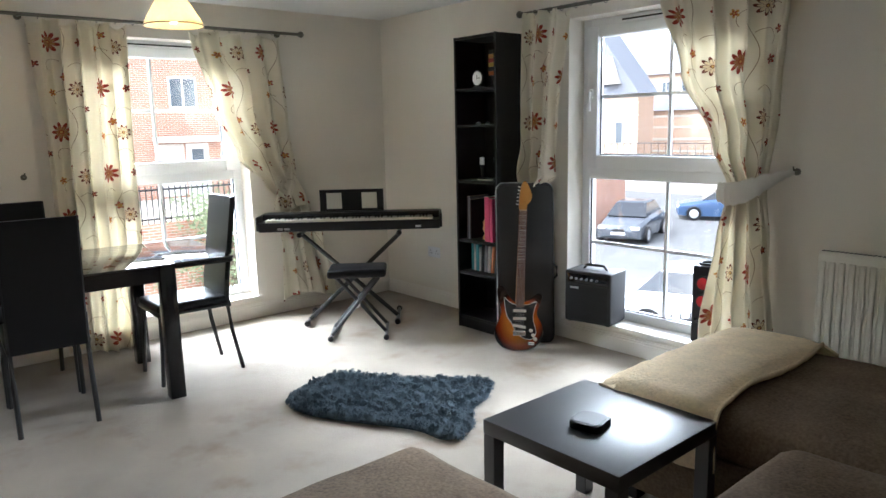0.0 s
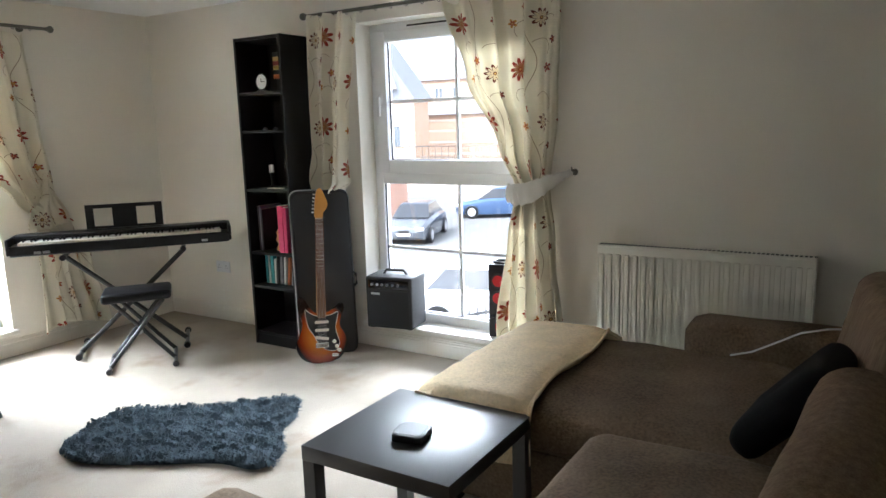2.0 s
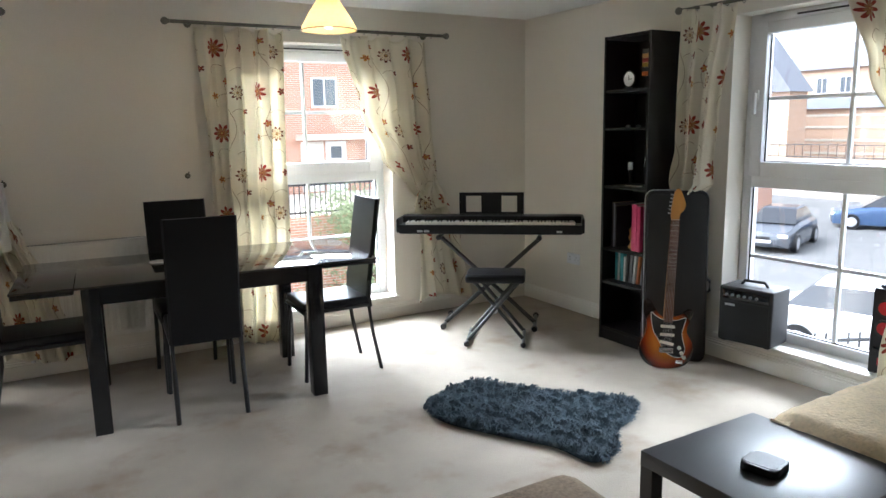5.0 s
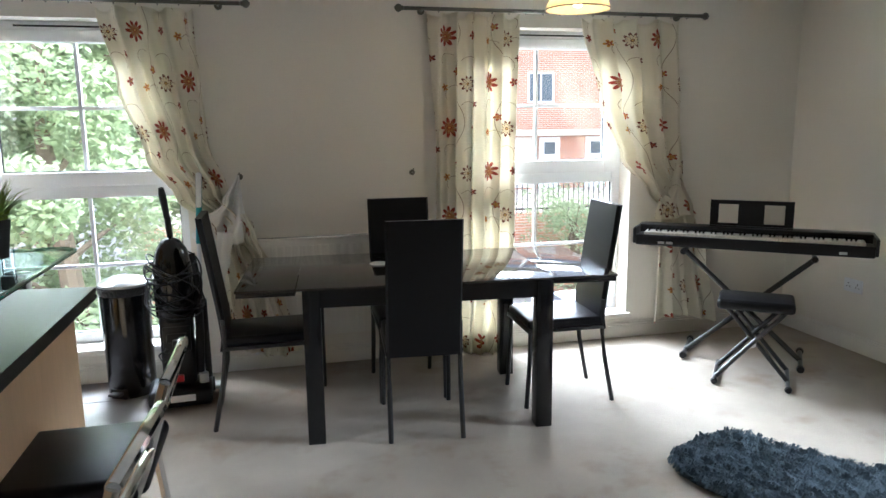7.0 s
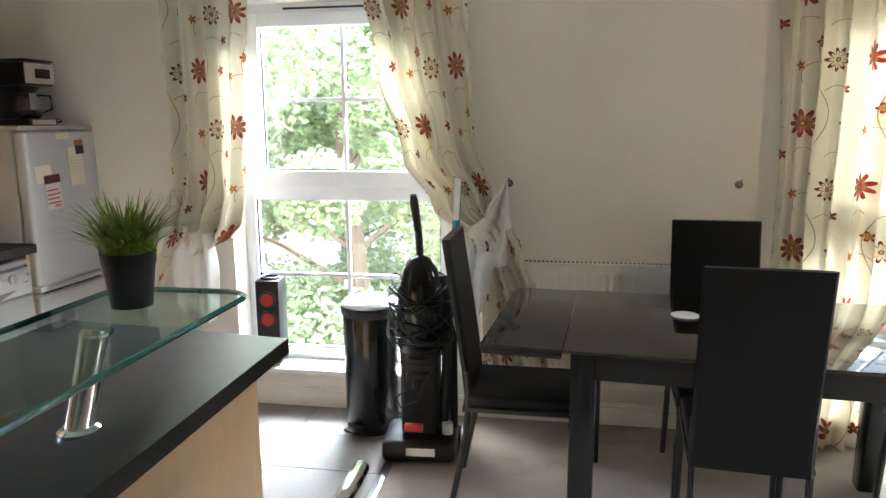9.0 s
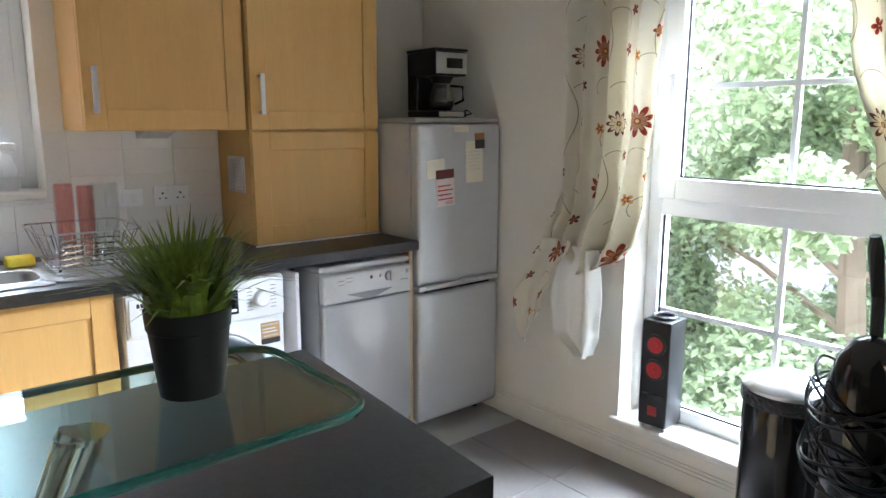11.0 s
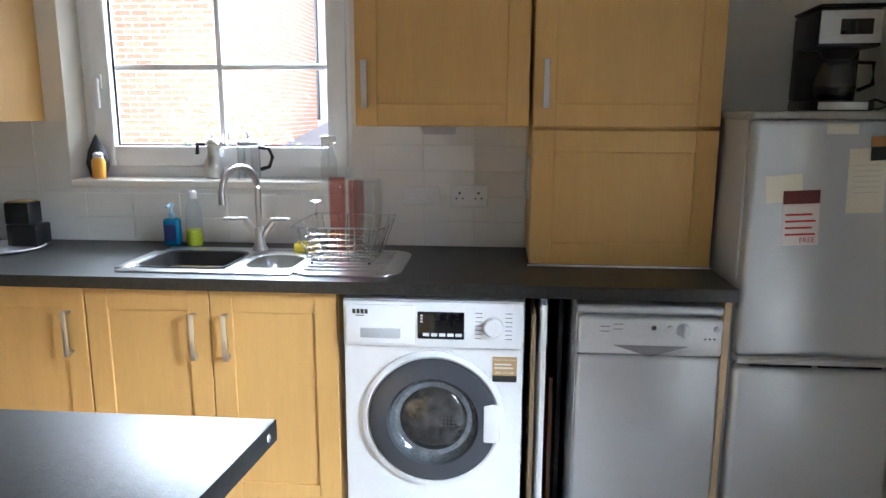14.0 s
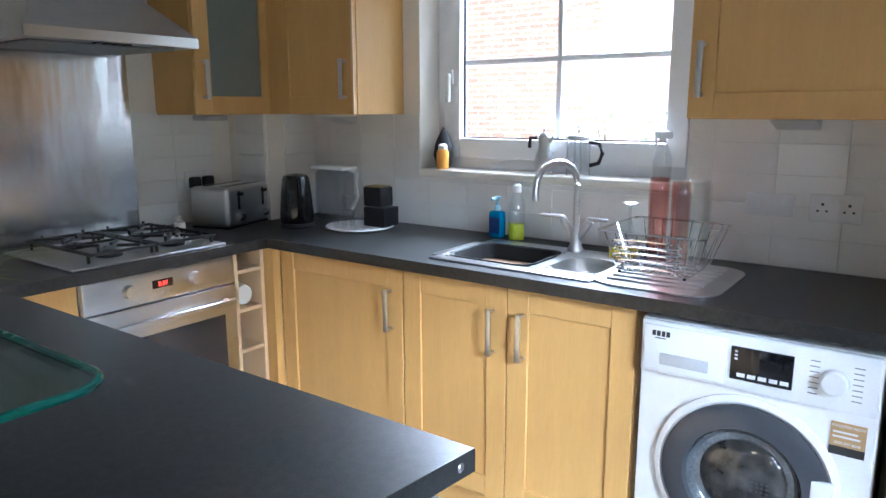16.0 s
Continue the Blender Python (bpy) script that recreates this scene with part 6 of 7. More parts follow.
part("pump", tube(L([(0.012, 0.11), (0.012, 0.13), (0.005, 0.132), (0.005, 0.155), (0.012, 0.157), (0.012, 0.168)], seg=14), [(0, 0, 0.162), (0.04, 0, 0.158)], 0.006, 8), mat("pale_blue_pump", (0.3, 0.55, 0.7), 0.3), so1)
part("label_patch", B(0.0222, 0.0232, -0.024, 0.024, 0.02, 0.085), mat("navy_label", (0.01, 0.03, 0.12), 0.4), so1)
so2 = thing("washing_up_liquid", "clear bottle with yellow-green washing-up liquid", "bottle", pose(-2.84, 2.50, WTZ + 0.001))
part("body", L([(0.034, 0), (0.036, 0.02), (0.033, 0.10), (0.03, 0.15), (0.014, 0.185), (0.013, 0.19)], seg=20), GLASS, so2)
part("liquid", L([(0.03, 0.003), (0.032, 0.02), (0.030, 0.065)], seg=20), mat("lime_liquid", (0.50, 0.55, 0.02), 0.15, bump=0), so2)
part("cap", L([(0.017, 0.19), (0.017, 0.215), (0.01, 0.222)], seg=16), WHITE, so2)

# kitchen sill
zs = WK[2] + 0.005
mk = thing("moka_pot", "ribbed steel moka pot on the window sill", "coffee pot", pose(-3.0, 2.53, zs))
part("body", L([(0.034, 0)] + [(0.030 + 0.008 * math.sin(k * 0.35) + (0.002 if k % 2 else 0), 0.006 + k * 0.008) for k in range(18)] + [(0.026, 0.15), (0.02, 0.158), (0.005, 0.165), (0.007, 0.18), (0.002, 0.185)], seg=20), STEEL, mk)
part("handle", T([(0, -0.03, 0.14), (0, -0.065, 0.142), (0, -0.068, 0.10)], 0.008), PLASTIC, mk)
part("spout", T([(0, 0.02, 0.13), (0, 0.045, 0.15)], [0.012, 0.006]), STEEL, mk)
fp = thing("cafetiere", "glass cafetiere with steel frame on the sill", "cafetiere", pose(-3.0, 2.68, zs))
part("beaker", lathe(bm_new(), [(0.042, 0.012), (0.043, 0.14)], (0, 0, 0), 24, "Z", False), GLASS, fp)
part("lid", L([(0.045, 0.14), (0.045, 0.152), (0.03, 0.162), (0.006, 0.165), (0.004, 0.18), (0.012, 0.186), (0.004, 0.195)], seg=22), STEEL, fp)
for a in (0.6, 2.2, 3.9, 5.4):
    part("frame_strut", T([(0.045 * math.cos(a), 0.045 * math.sin(a), 0.0), (0.045 * math.cos(a), 0.045 * math.sin(a), 0.14)], 0.003, 6), STEEL, fp)
part("handle", T([(0, 0.044, 0.13), (0, 0.085, 0.125), (0, 0.10, 0.09), (0, 0.085, 0.05), (0, 0.05, 0.04)], 0.008), PLASTIC, fp)
br = thing("scrubbing_brush", "dark brush standing on the sill corner", "brush", pose(-2.99, 2.035, zs))
part("bristles", L([(0.03, 0), (0.045, 0.06), (0.035, 0.11), (0.012, 0.16), (0.002, 0.18)], seg=18), mat("dark_bristle", (0.03, 0.03, 0.035), 0.9, fine=200, bump=1), br)
ye = thing("spray_can", "small yellow tin with white cap on the sill", "tin", pose(-2.95, 2.06, zs))
part("body", L([(0.026, 0), (0.027, 0.07), (0.02, 0.085)], seg=18), mat("orange_tin", (0.75, 0.36, 0.05), 0.4), ye)
part("cap", L([(0.02, 0.085), (0.02, 0.10), (0.012, 0.108)], seg=16), WHITE, ye)
sy = thing("spray_bottle", "clear trigger spray bottle on the sill", "bottle", pose(-2.98, 3.02, zs))
part("body", L([(0.032, 0), (0.034, 0.08), (0.02, 0.12), (0.012, 0.14)], seg=18), GLASS, sy)
part("trigger", box(box(B(-0.012, 0.012, -0.03, 0.03, 0.15, 0.178, 0.005), -0.008, 0.008, -0.03, -0.022, 0.12, 0.155, 0.003), -0.012, 0.012, -0.012, 0.012, 0.138, 0.152), WHITE, sy)

# sockets on tiles
socket(west(3.595) @ pose(0, -0.011, 1.135))
s3 = thing("wall_switch", "white three-gang switch plate on the tiles", "switch", west(3.405) @ pose(0, -0.011, 1.135))
part("plate", B(-0.073, 0.073, -0.009, 0, -0.036, 0.036, 0.003), WHITE, s3)
for i in range(3):
    part("rocker", B(-0.052 + i * 0.04, -0.028 + i * 0.04, -0.012, -0.009, -0.018, 0.018, 0.001), WHITE, s3)
s4 = thing("wall_socket", "white double socket with two black plugs", "socket", pose(-2.42, YK + 0.011, 1.12, 0, 0, 180))
part("plate", B(-0.073, 0.073, -0.009, 0, -0.043, 0.043, 0.003), WHITE, s4)
for x in (-0.035, 0.035):
    part("plug", B(x - 0.025, x + 0.025, -0.045, -0.009, -0.035, 0.02, 0.01, 3), PLASTIC, s4)

# hob, oven, hood
hb = thing("gas_hob", "stainless steel gas hob with four burners", "hob", pose(-1.815, 1.385, WTZ + 0.001))
part("plate", B(-0.295, 0.295, -0.25, 0.25, 0, 0.008, 0.003), STEEL, hb)
for x in (-0.15, 0.10):
    for y in (-0.12, 0.12):
        bu = part("burner", L([(0.045, 0.008), (0.045, 0.016), (0.03, 0.02), (0.028, 0.026), (0.002, 0.027)], (x, y, 0), 24), BLACKMET, hb)
for xc in (-0.15, 0.10):
    g = bm_new()
    for y in (-0.22, -0.0, 0.22):
        box(g, xc - 0.115, xc + 0.115, y - 0.005, y + 0.005, 0.034, 0.044, 0.002, 1)
    for x in (-0.115, 0.115):
        box(g, xc + x - 0.005, xc + x + 0.005, -0.225, 0.225, 0.0335, 0.0445, 0.002, 1)
        for y in (-0.2, 0.2):
            box(g, xc + x - 0.004, xc + x + 0.004, y - 0.004, y + 0.004, 0.008, 0.036)
    for y in (-0.12, 0.12):
        for k in range(4):
            a = k * math.pi / 2 + math.pi / 4
            tube(g, [(xc + 0.03 * math.cos(a), y + 0.03 * math.sin(a), 0.044), (xc + 0.105 * math.cos(a), y + 0.105 * math.sin(a), 0.044), (xc + 0.108 * math.cos(a), y + 0.108 * math.sin(a), 0.058)], 0.006, 6)
    part("pan_support", g, BLACKMET, hb)
for i in range(4):
    part("knob", L([(0.018, 0.008), (0.02, 0.012), (0.017, 0.03), (0.012, 0.034)], (-0.255, -0.10 + i * 0.055, 0), 16), CHROME, hb)
ov = thing("oven", "stainless steel built-in oven with clock display", "oven", pose(-1.54, YK, 0, 0, 0, 180))
part("body", B(0, 0.60, -0.585, -0.02, 0.13, 0.885), STEEL, ov)
part("control_panel", B(0.002, 0.598, -0.605, -0.586, 0.775, 0.883, 0.003), STEEL, ov)
od = part("oven_door", B(0.002, 0.598, -0.612, -0.586, 0.17, 0.77, 0.004), STEEL, ov)
part("door_glass", B(0.06, 0.54, -0.6145, -0.612, 0.22, 0.66, 0.001), DARKG, od)
part("door_handle", box(box(B(0.03, 0.57, -0.655, -0.635, 0.70, 0.725, 0.006), 0.05, 0.07, -0.636, -0.612, 0.702, 0.722), 0.53, 0.55, -0.636, -0.612, 0.702, 0.722), STEEL, od)
for x in (0.16, 0.42):
    part("knob", L([(0.024, -0.605), (0.022, -0.63), (0.002, -0.631)], (x, 0, 0.83), 20, "Y"), STEEL, ov)
sc = part("display", B(0.25, 0.33, -0.608, -0.605, 0.82, 0.85), SCREEN, ov)
text("clock_digits", "2:37", 0.022, glow("red_digits", (1, 0.05, 0.03), 0.5), pose(0.29, -0.6085, 0.827, 90, 0, 0), ov)
for x in (0.26, 0.29, 0.32):
    part("button", L([(0.005, -0.605), (0.005, -0.609)], (x, 0, 0.80), 10, "Y"), STEEL, ov)
wr = thing("open_shelf_unit", "narrow open maple shelf unit beside the oven", "shelf", pose(-2.143, YK, 0, 0, 0, 180))
part("side", B(0, 0.016, -0.60, 0, 0.12, 0.888), EDGE, wr)
part("side", B(0.13, 0.146, -0.60, 0, 0.12, 0.888), EDGE, wr)
part("back", B(0.016, 0.13, -0.3, -0.28, 0.12, 0.888), EDGE, wr)
for z in (0.12, 0.30, 0.47, 0.64, 0.80):
    part("shelf", B(0.016, 0.13, -0.595, -0.30, z, z + 0.014), EDGE, wr)
single("rolled_cloth", L([(0.01, -0.09), (0.045, -0.085), (0.05, 0.0), (0.04, 0.07), (0.01, 0.08)], seg=14, axis="Y"), LINING, "crumpled white tea towel on the open shelf", "cloth", pose(-2.215, 1.52, 0.70))
single("corner_filler", B(-2.33, -2.292, 1.62, 1.684, 0.12, 0.888), WOOD, "maple filler strip at the cabinet corner", "panel", kind="structure")
lu = thing("base_cabinet", "maple base cabinet beside the oven", "cabinet", pose(-1.29, YK, 0, 0, 0, 180), group="base cabinets")
part("carcass", B(0, 0.248, -0.58, 0, 0.12, 0.888), WOOD, lu)
hd = thing("cooker_hood", "brushed steel chimney cooker hood over the hob", "cooker hood", pose(-1.81, YK + 0.003, 0))
bm = bm_new()
r0 = [(-0.31, 0), (0.31, 0), (0.31, 0.50), (-0.31, 0.50)]
r1 = [(-0.13, 0), (0.13, 0), (0.13, 0.24), (-0.13, 0.24)]
q = [[bm.verts.new((x, y, z)) for x, y in rr] for rr, z in ((r0, 1.665), (r0, 1.70), (r1, 1.92), (r1, ZC - 0.001))]
for a, b in zip(q, q[1:]):
    for k in range(4):
        bm.faces.new((a[k], a[(k + 1) % 4], b[(k + 1) % 4], b[k]))
bm.faces.new(q[0])
part("canopy", bm, STEEL, hd, smooth=False)
part("filter", B(-0.26, 0.26, 0.06, 0.42, 1.658, 1.6645), mat("mesh_filter", (0.2, 0.2, 0.2), 0.4, 0.8, fine=300, bump=1), hd)
for i in range(4):
    part("switch", B(-0.06 + i * 0.035, -0.04 + i * 0.035, 0.44, 0.47, 1.659, 1.6645), PLASTIC, hd)
single("splashback", B(-2.11, -1.51, YK + 0.012, YK + 0.015, WTZ + 0.001, 1.664), mat("wavy_brushed_steel", (0.60, 0.61, 0.63), 0.2, 1.0, vary=0.05, scale=2, fine=5, bump=0.5, depth=0.02, grain=(1, 1, 0.25)), "brushed steel splashback behind the hob", "splashback")

# worktop things in the corner
to = thing("toaster", "brushed steel four-slice toaster on the worktop", "toaster", pose(-2.46, 1.23, WTZ + 0.001, 0, 0, 196))
part("body", B(-0.17, 0.17, -0.10, 0.10, 0.008, 0.18, 0.02, 3), STEEL, to)
part("base", B(-0.165, 0.165, -0.095, 0.095, 0, 0.0085), PLASTIC, to)
for y in (-0.05, 0.05):
    part("slot", B(-0.13, 0.13, y - 0.014, y + 0.014, 0.1795, 0.1815), SCREEN, to)
for x in (-0.09, 0.09):
    part("lever_slot", B(x - 0.006, x + 0.006, -0.103, -0.0995, 0.08, 0.16), SCREEN, to)
    part("lever", B(x - 0.016, x + 0.016, -0.118, -0.103, 0.14, 0.155, 0.003), PLASTIC, to)
    part("dial", L([(0.018, -0.1), (0.016, -0.118), (0.002, -0.119)], (x + 0.01, 0, 0.045), 18, "Y"), CHROME, to)
single("cow_ornament", lathe(lathe(L([(0.014, 0), (0.024, 0.015), (0.022, 0.035), (0.01, 0.045)], seg=14), [(0.008, 0.035), (0.018, 0.045), (0.016, 0.062), (0.004, 0.068)], (0.006, 0, 0), 14), [(0.003, 0.055), (0.008, 0.06), (0.002, 0.068)], (0.006, 0.018, 0), 10), IVORY, "small white cow figurine beside the hob", "ornament", pose(-2.19, 1.22, WTZ + 0.001))
kt = thing("kettle", "black glossy electric kettle on its base", "kettle", pose(-2.56, 1.545, WTZ + 0.001, 0, 0, 60))
part("base", L([(0.075, 0), (0.078, 0.012), (0.07, 0.02)], seg=28), PLASTIC, kt)
part("body", L([(0.07, 0.021), (0.074, 0.05), (0.066, 0.15), (0.058, 0.215), (0.05, 0.228), (0.015, 0.235)], seg=28), GLOSSB, kt)
part("handle", T([(0.045, 0, 0.225), (0.095, 0, 0.22), (0.11, 0, 0.15), (0.10, 0, 0.07), (0.07, 0, 0.05)], 0.011), GLOSSB, kt)
part("spout", T([(-0.05, 0, 0.18), (-0.085, 0, 0.215)], [0.022, 0.010]), GLOSSB, kt)
jf = thing("water_jug", "clear plastic filter jug behind the kettle", "jug", pose(-2.80, 1.55, WTZ + 0.001))
part("body", B(-0.05, 0.05, -0.10, 0.09, 0.001, 0.235, 0.03, 3), clear("cloudy_plastic", (0.82, 0.84, 0.86), 0.15), jf)
part("lid", B(-0.053, 0.053, -0.105, 0.095, 0.236, 0.255, 0.008), WHITE, jf)
part("handle", T([(0, 0.09, 0.235), (0, 0.135, 0.225), (0, 0.14, 0.12), (0, 0.10, 0.06)], 0.009), WHITE, jf)
single("tray", L([(0.13, 0), (0.15, 0.008), (0.148, 0.012), (0.128, 0.004), (0.002, 0.004)], seg=32), WHITE, "round white tray on the worktop", "tray", pose(-2.70, 1.79, WTZ + 0.001))


def mug(c, rot):
    m_ = thing("glass_mug", "clear glass mug on the tray", "mug", pose(*c, 0, 0, rot), group="glass mugs")
    part("cup", lathe(bm_new(), [(0.003, 0.003), (0.028, 0.0), (0.036, 0.065)], (0, 0, 0), 20, "Z", False), GLASS, m_)
    part("handle", T([(0.034, 0, 0.055), (0.058, 0, 0.05), (0.056, 0, 0.025), (0.03, 0, 0.015)], 0.004), GLASS, m_)


mug((-2.63, 1.74, WTZ + 0.006), -120), mug((-2.63, 1.84, WTZ + 0.006), 30), mug((-2.70, 1.73, WTZ + 0.072), -100), mug((-2.70, 1.72, WTZ + 0.006), 200)
single("tea_caddy", B(-0.05, 0.05, -0.06, 0.06, 0, 0.085, 0.005), PLASTIC, "low black tea box on the tray", "box", pose(-2.775, 1.85, WTZ + 0.006))
tc = thing("tea_caddy", "square black caddy stacked on the box", "box", pose(-2.78, 1.83, WTZ + 0.092))
part("body", B(-0.042, 0.042, -0.05, 0.05, 0, 0.085, 0.005), PLASTIC, tc)
part("gold_lid", B(-0.036, 0.036, -0.044, 0.044, 0.0852, 0.09, 0.003), mat("gold_lid", (0.4, 0.28, 0.08), 0.35, 0.8), tc)

# bin and vacuum cleaner by the window
bi = thing("pedal_bin", "black pedal bin with steel lid and liner", "bin", pose(-0.80, 4.76, 0))
part("body", L([(0.115, 0.0), (0.125, 0.02), (0.13, 0.60), (0.126, 0.61)], seg=32), GLOSSB, bi)
part("liner", L([(0.134, 0.575), (0.138, 0.59), (0.139, 0.618), (0.131, 0.622), (0.120, 0.61)], seg=40), mat("bin_bag", (0.015, 0.015, 0.016), 0.3, fine=60, bump=1, depth=0.02), bi)
part("lid", L([(0.134, 0.621), (0.135, 0.632), (0.11, 0.652), (0.06, 0.667), (0.002, 0.672)], seg=32), STEEL, bi, "brushed steel lid")
part("pedal", box(B(-0.035, 0.035, -0.175, -0.12, 0.03, 0.045, 0.006), -0.05, 0.05, -0.13, -0.10, 0.0, 0.06, 0.01), PLASTIC, bi)
bi.rotation_euler = (0, 0, radians(-25))
vc = thing("vacuum_cleaner", "black upright vacuum cleaner wound with its cable", "vacuum cleaner", pose(-0.51, 4.53, 0, 0, 0, 4))
part("head", B(-0.16, 0.16, -0.14, 0.12, 0.015, 0.11, 0.025, 3), PLASTIC, vc)
part("body", box(B(-0.085, 0.085, -0.06, 0.09, 0.10, 0.50, 0.03, 3), -0.07, 0.07, -0.075, -0.055, 0.30, 0.44, 0.01), PLASTIC, vc)
part("dust_canister", L([(0.085, 0.46), (0.10, 0.50), (0.105, 0.66), (0.098, 0.76), (0.078, 0.84), (0.045, 0.89), (0.01, 0.905)], (0, 0.015, 0), 28), GLOSSB, vc, "glossy black domed canister")
part("hose_tip", L([(0.024, 0.10), (0.024, 0.16)], (0.12, -0.03, 0), 14), SILVER, vc)
part("handle", T([(0.0, 0.05, 0.86), (-0.01, 0.06, 1.0), (-0.025, 0.05, 1.12), (-0.028, 0.04, 1.16)], [0.016, 0.017, 0.02, 0.014], 10), PLASTIC, vc)
part("hose", T([(0.10, 0.0, 0.15), (0.115, 0.02, 0.4), (0.115, 0.05, 0.65), (0.09, 0.07, 0.8)], 0.024, 10), PLASTIC, vc)
part("wand", T([(0.145, 0.02, 0.12), (0.14, 0.05, 0.55)], 0.018, 10), PLASTIC, vc)
part("red_catch", B(-0.055, 0.025, -0.147, -0.12, 0.16, 0.195, 0.006), RED, vc, "red release catch")
part("rating_label", B(-0.05, 0.075, -0.1425, -0.1395, 0.05, 0.085), WHITE, vc)
part("bracket", box(B(-0.05, 0.05, -0.10, -0.08, 0.36, 0.41, 0.01), -0.02, 0.02, -0.13, -0.09, 0.34, 0.38, 0.008), PLASTIC, vc)
for s in (-1, 1):
    part("wheel", L([(0.04, -0.02), (0.045, 0), (0.04, 0.02)], (s * 0.15, 0.10, 0.046), 20, "X"), PLASTIC, vc)
rg = random.Random(3)
for k in range(11):
    zc, tip, rad, ph_ = rg.uniform(0.54, 0.72), rg.uniform(-0.14, 0.14), rg.uniform(0.115, 0.142), rg.uniform(0, 6.28)
    part("cable_loop", T([(rad * math.cos(a) * 1.05, 0.015 + rad * 0.92 * math.sin(a), zc + tip * math.sin(a + ph_) + 0.025 * math.cos(2 * a + ph_)) for a in np.linspace(0, 6.2832, 33)[:-1]], 0.0042, 6, True), PLASTIC, vc)
part("loose_cable", T([(0.11, -0.04, 0.6), (0.07, -0.13, 0.45), (0.0, -0.15, 0.30), (-0.07, -0.14, 0.27), (-0.09, -0.13, 0.31), (-0.05, -0.12, 0.34)], 0.0042, 6), PLASTIC, vc)
mp_ = thing("mop", "teal and white flat mop standing behind the vacuum", "mop", pose(-0.44, 4.72, 0, 4, 4, 0))
part("stick", T([(0, 0, 0.02), (0, 0, 1.15)], 0.012, 10), WHITE, mp_)
part("grip", T([(0, 0, 0.85), (0, 0, 1.22)], 0.017, 10), TEAL, mp_, "teal grip")
part("hanger", B(-0.016, 0.016, -0.022, -0.008, 1.05, 1.24, 0.01), WHITE, mp_)
part("mop_head", B(-0.13, 0.13, -0.04, 0.04, 0.0, 0.03, 0.01), WHITE, mp_)


# bar stools
def stool(m):
    s = thing("bar_stool", "black padded bar stool with chrome tube frame", "stool", m, group="bar stools")
    part("seat", B(-0.19, 0.19, -0.19, 0.19, 0.58, 0.63, 0.022, 3), LEATHER, s)
    for y in (-0.19, 0.19):
        part("side_frame", T([(-0.19, y * 1.05, 0.0), (-0.17, y, 0.57), (0.10, y, 0.575), (0.16, y, 0.62), (0.20, y, 0.72), (0.245, y * 0.95, 0.86)], 0.013, 10), CHROME, s)
        part("rear_leg", T([(0.14, y, 0.575), (0.17, y * 1.02, 0.3), (0.20, y * 1.05, 0.0)], 0.013, 10), CHROME, s)
    part("back_rail", T([(0.245, -0.18, 0.86), (0.255, -0.1, 0.875), (0.258, 0, 0.88), (0.255, 0.1, 0.875), (0.245, 0.18, 0.86)], 0.015, 10), CHROME, s)
    part("back_rail", T([(0.215, -0.185, 0.76), (0.222, 0, 0.77), (0.215, 0.185, 0.76)], 0.011, 10), CHROME, s)
    part("foot_rail", T([(-0.185, -0.19, 0.25), (-0.185, 0.19, 0.25)], 0.011, 10), CHROME, s)
    return s


s1 = stool(pose(-0.49, 2.57, 0))
copy_thing(s1, pose(-0.49, 2.08, 0, 0, 0, -4))

# ---- outside: one sheet of ground, houses, cars, trees ----
single("ground", B(-400, 400, -400, 400, -3.3, -3.0), ASPHALT, "grey asphalt yard and road", "ground", kind="structure")


FARG = mat("curtained_pane", (0.13, 0.15, 0.17), 0.1, vary=0.2, scale=1.5, bump=0)


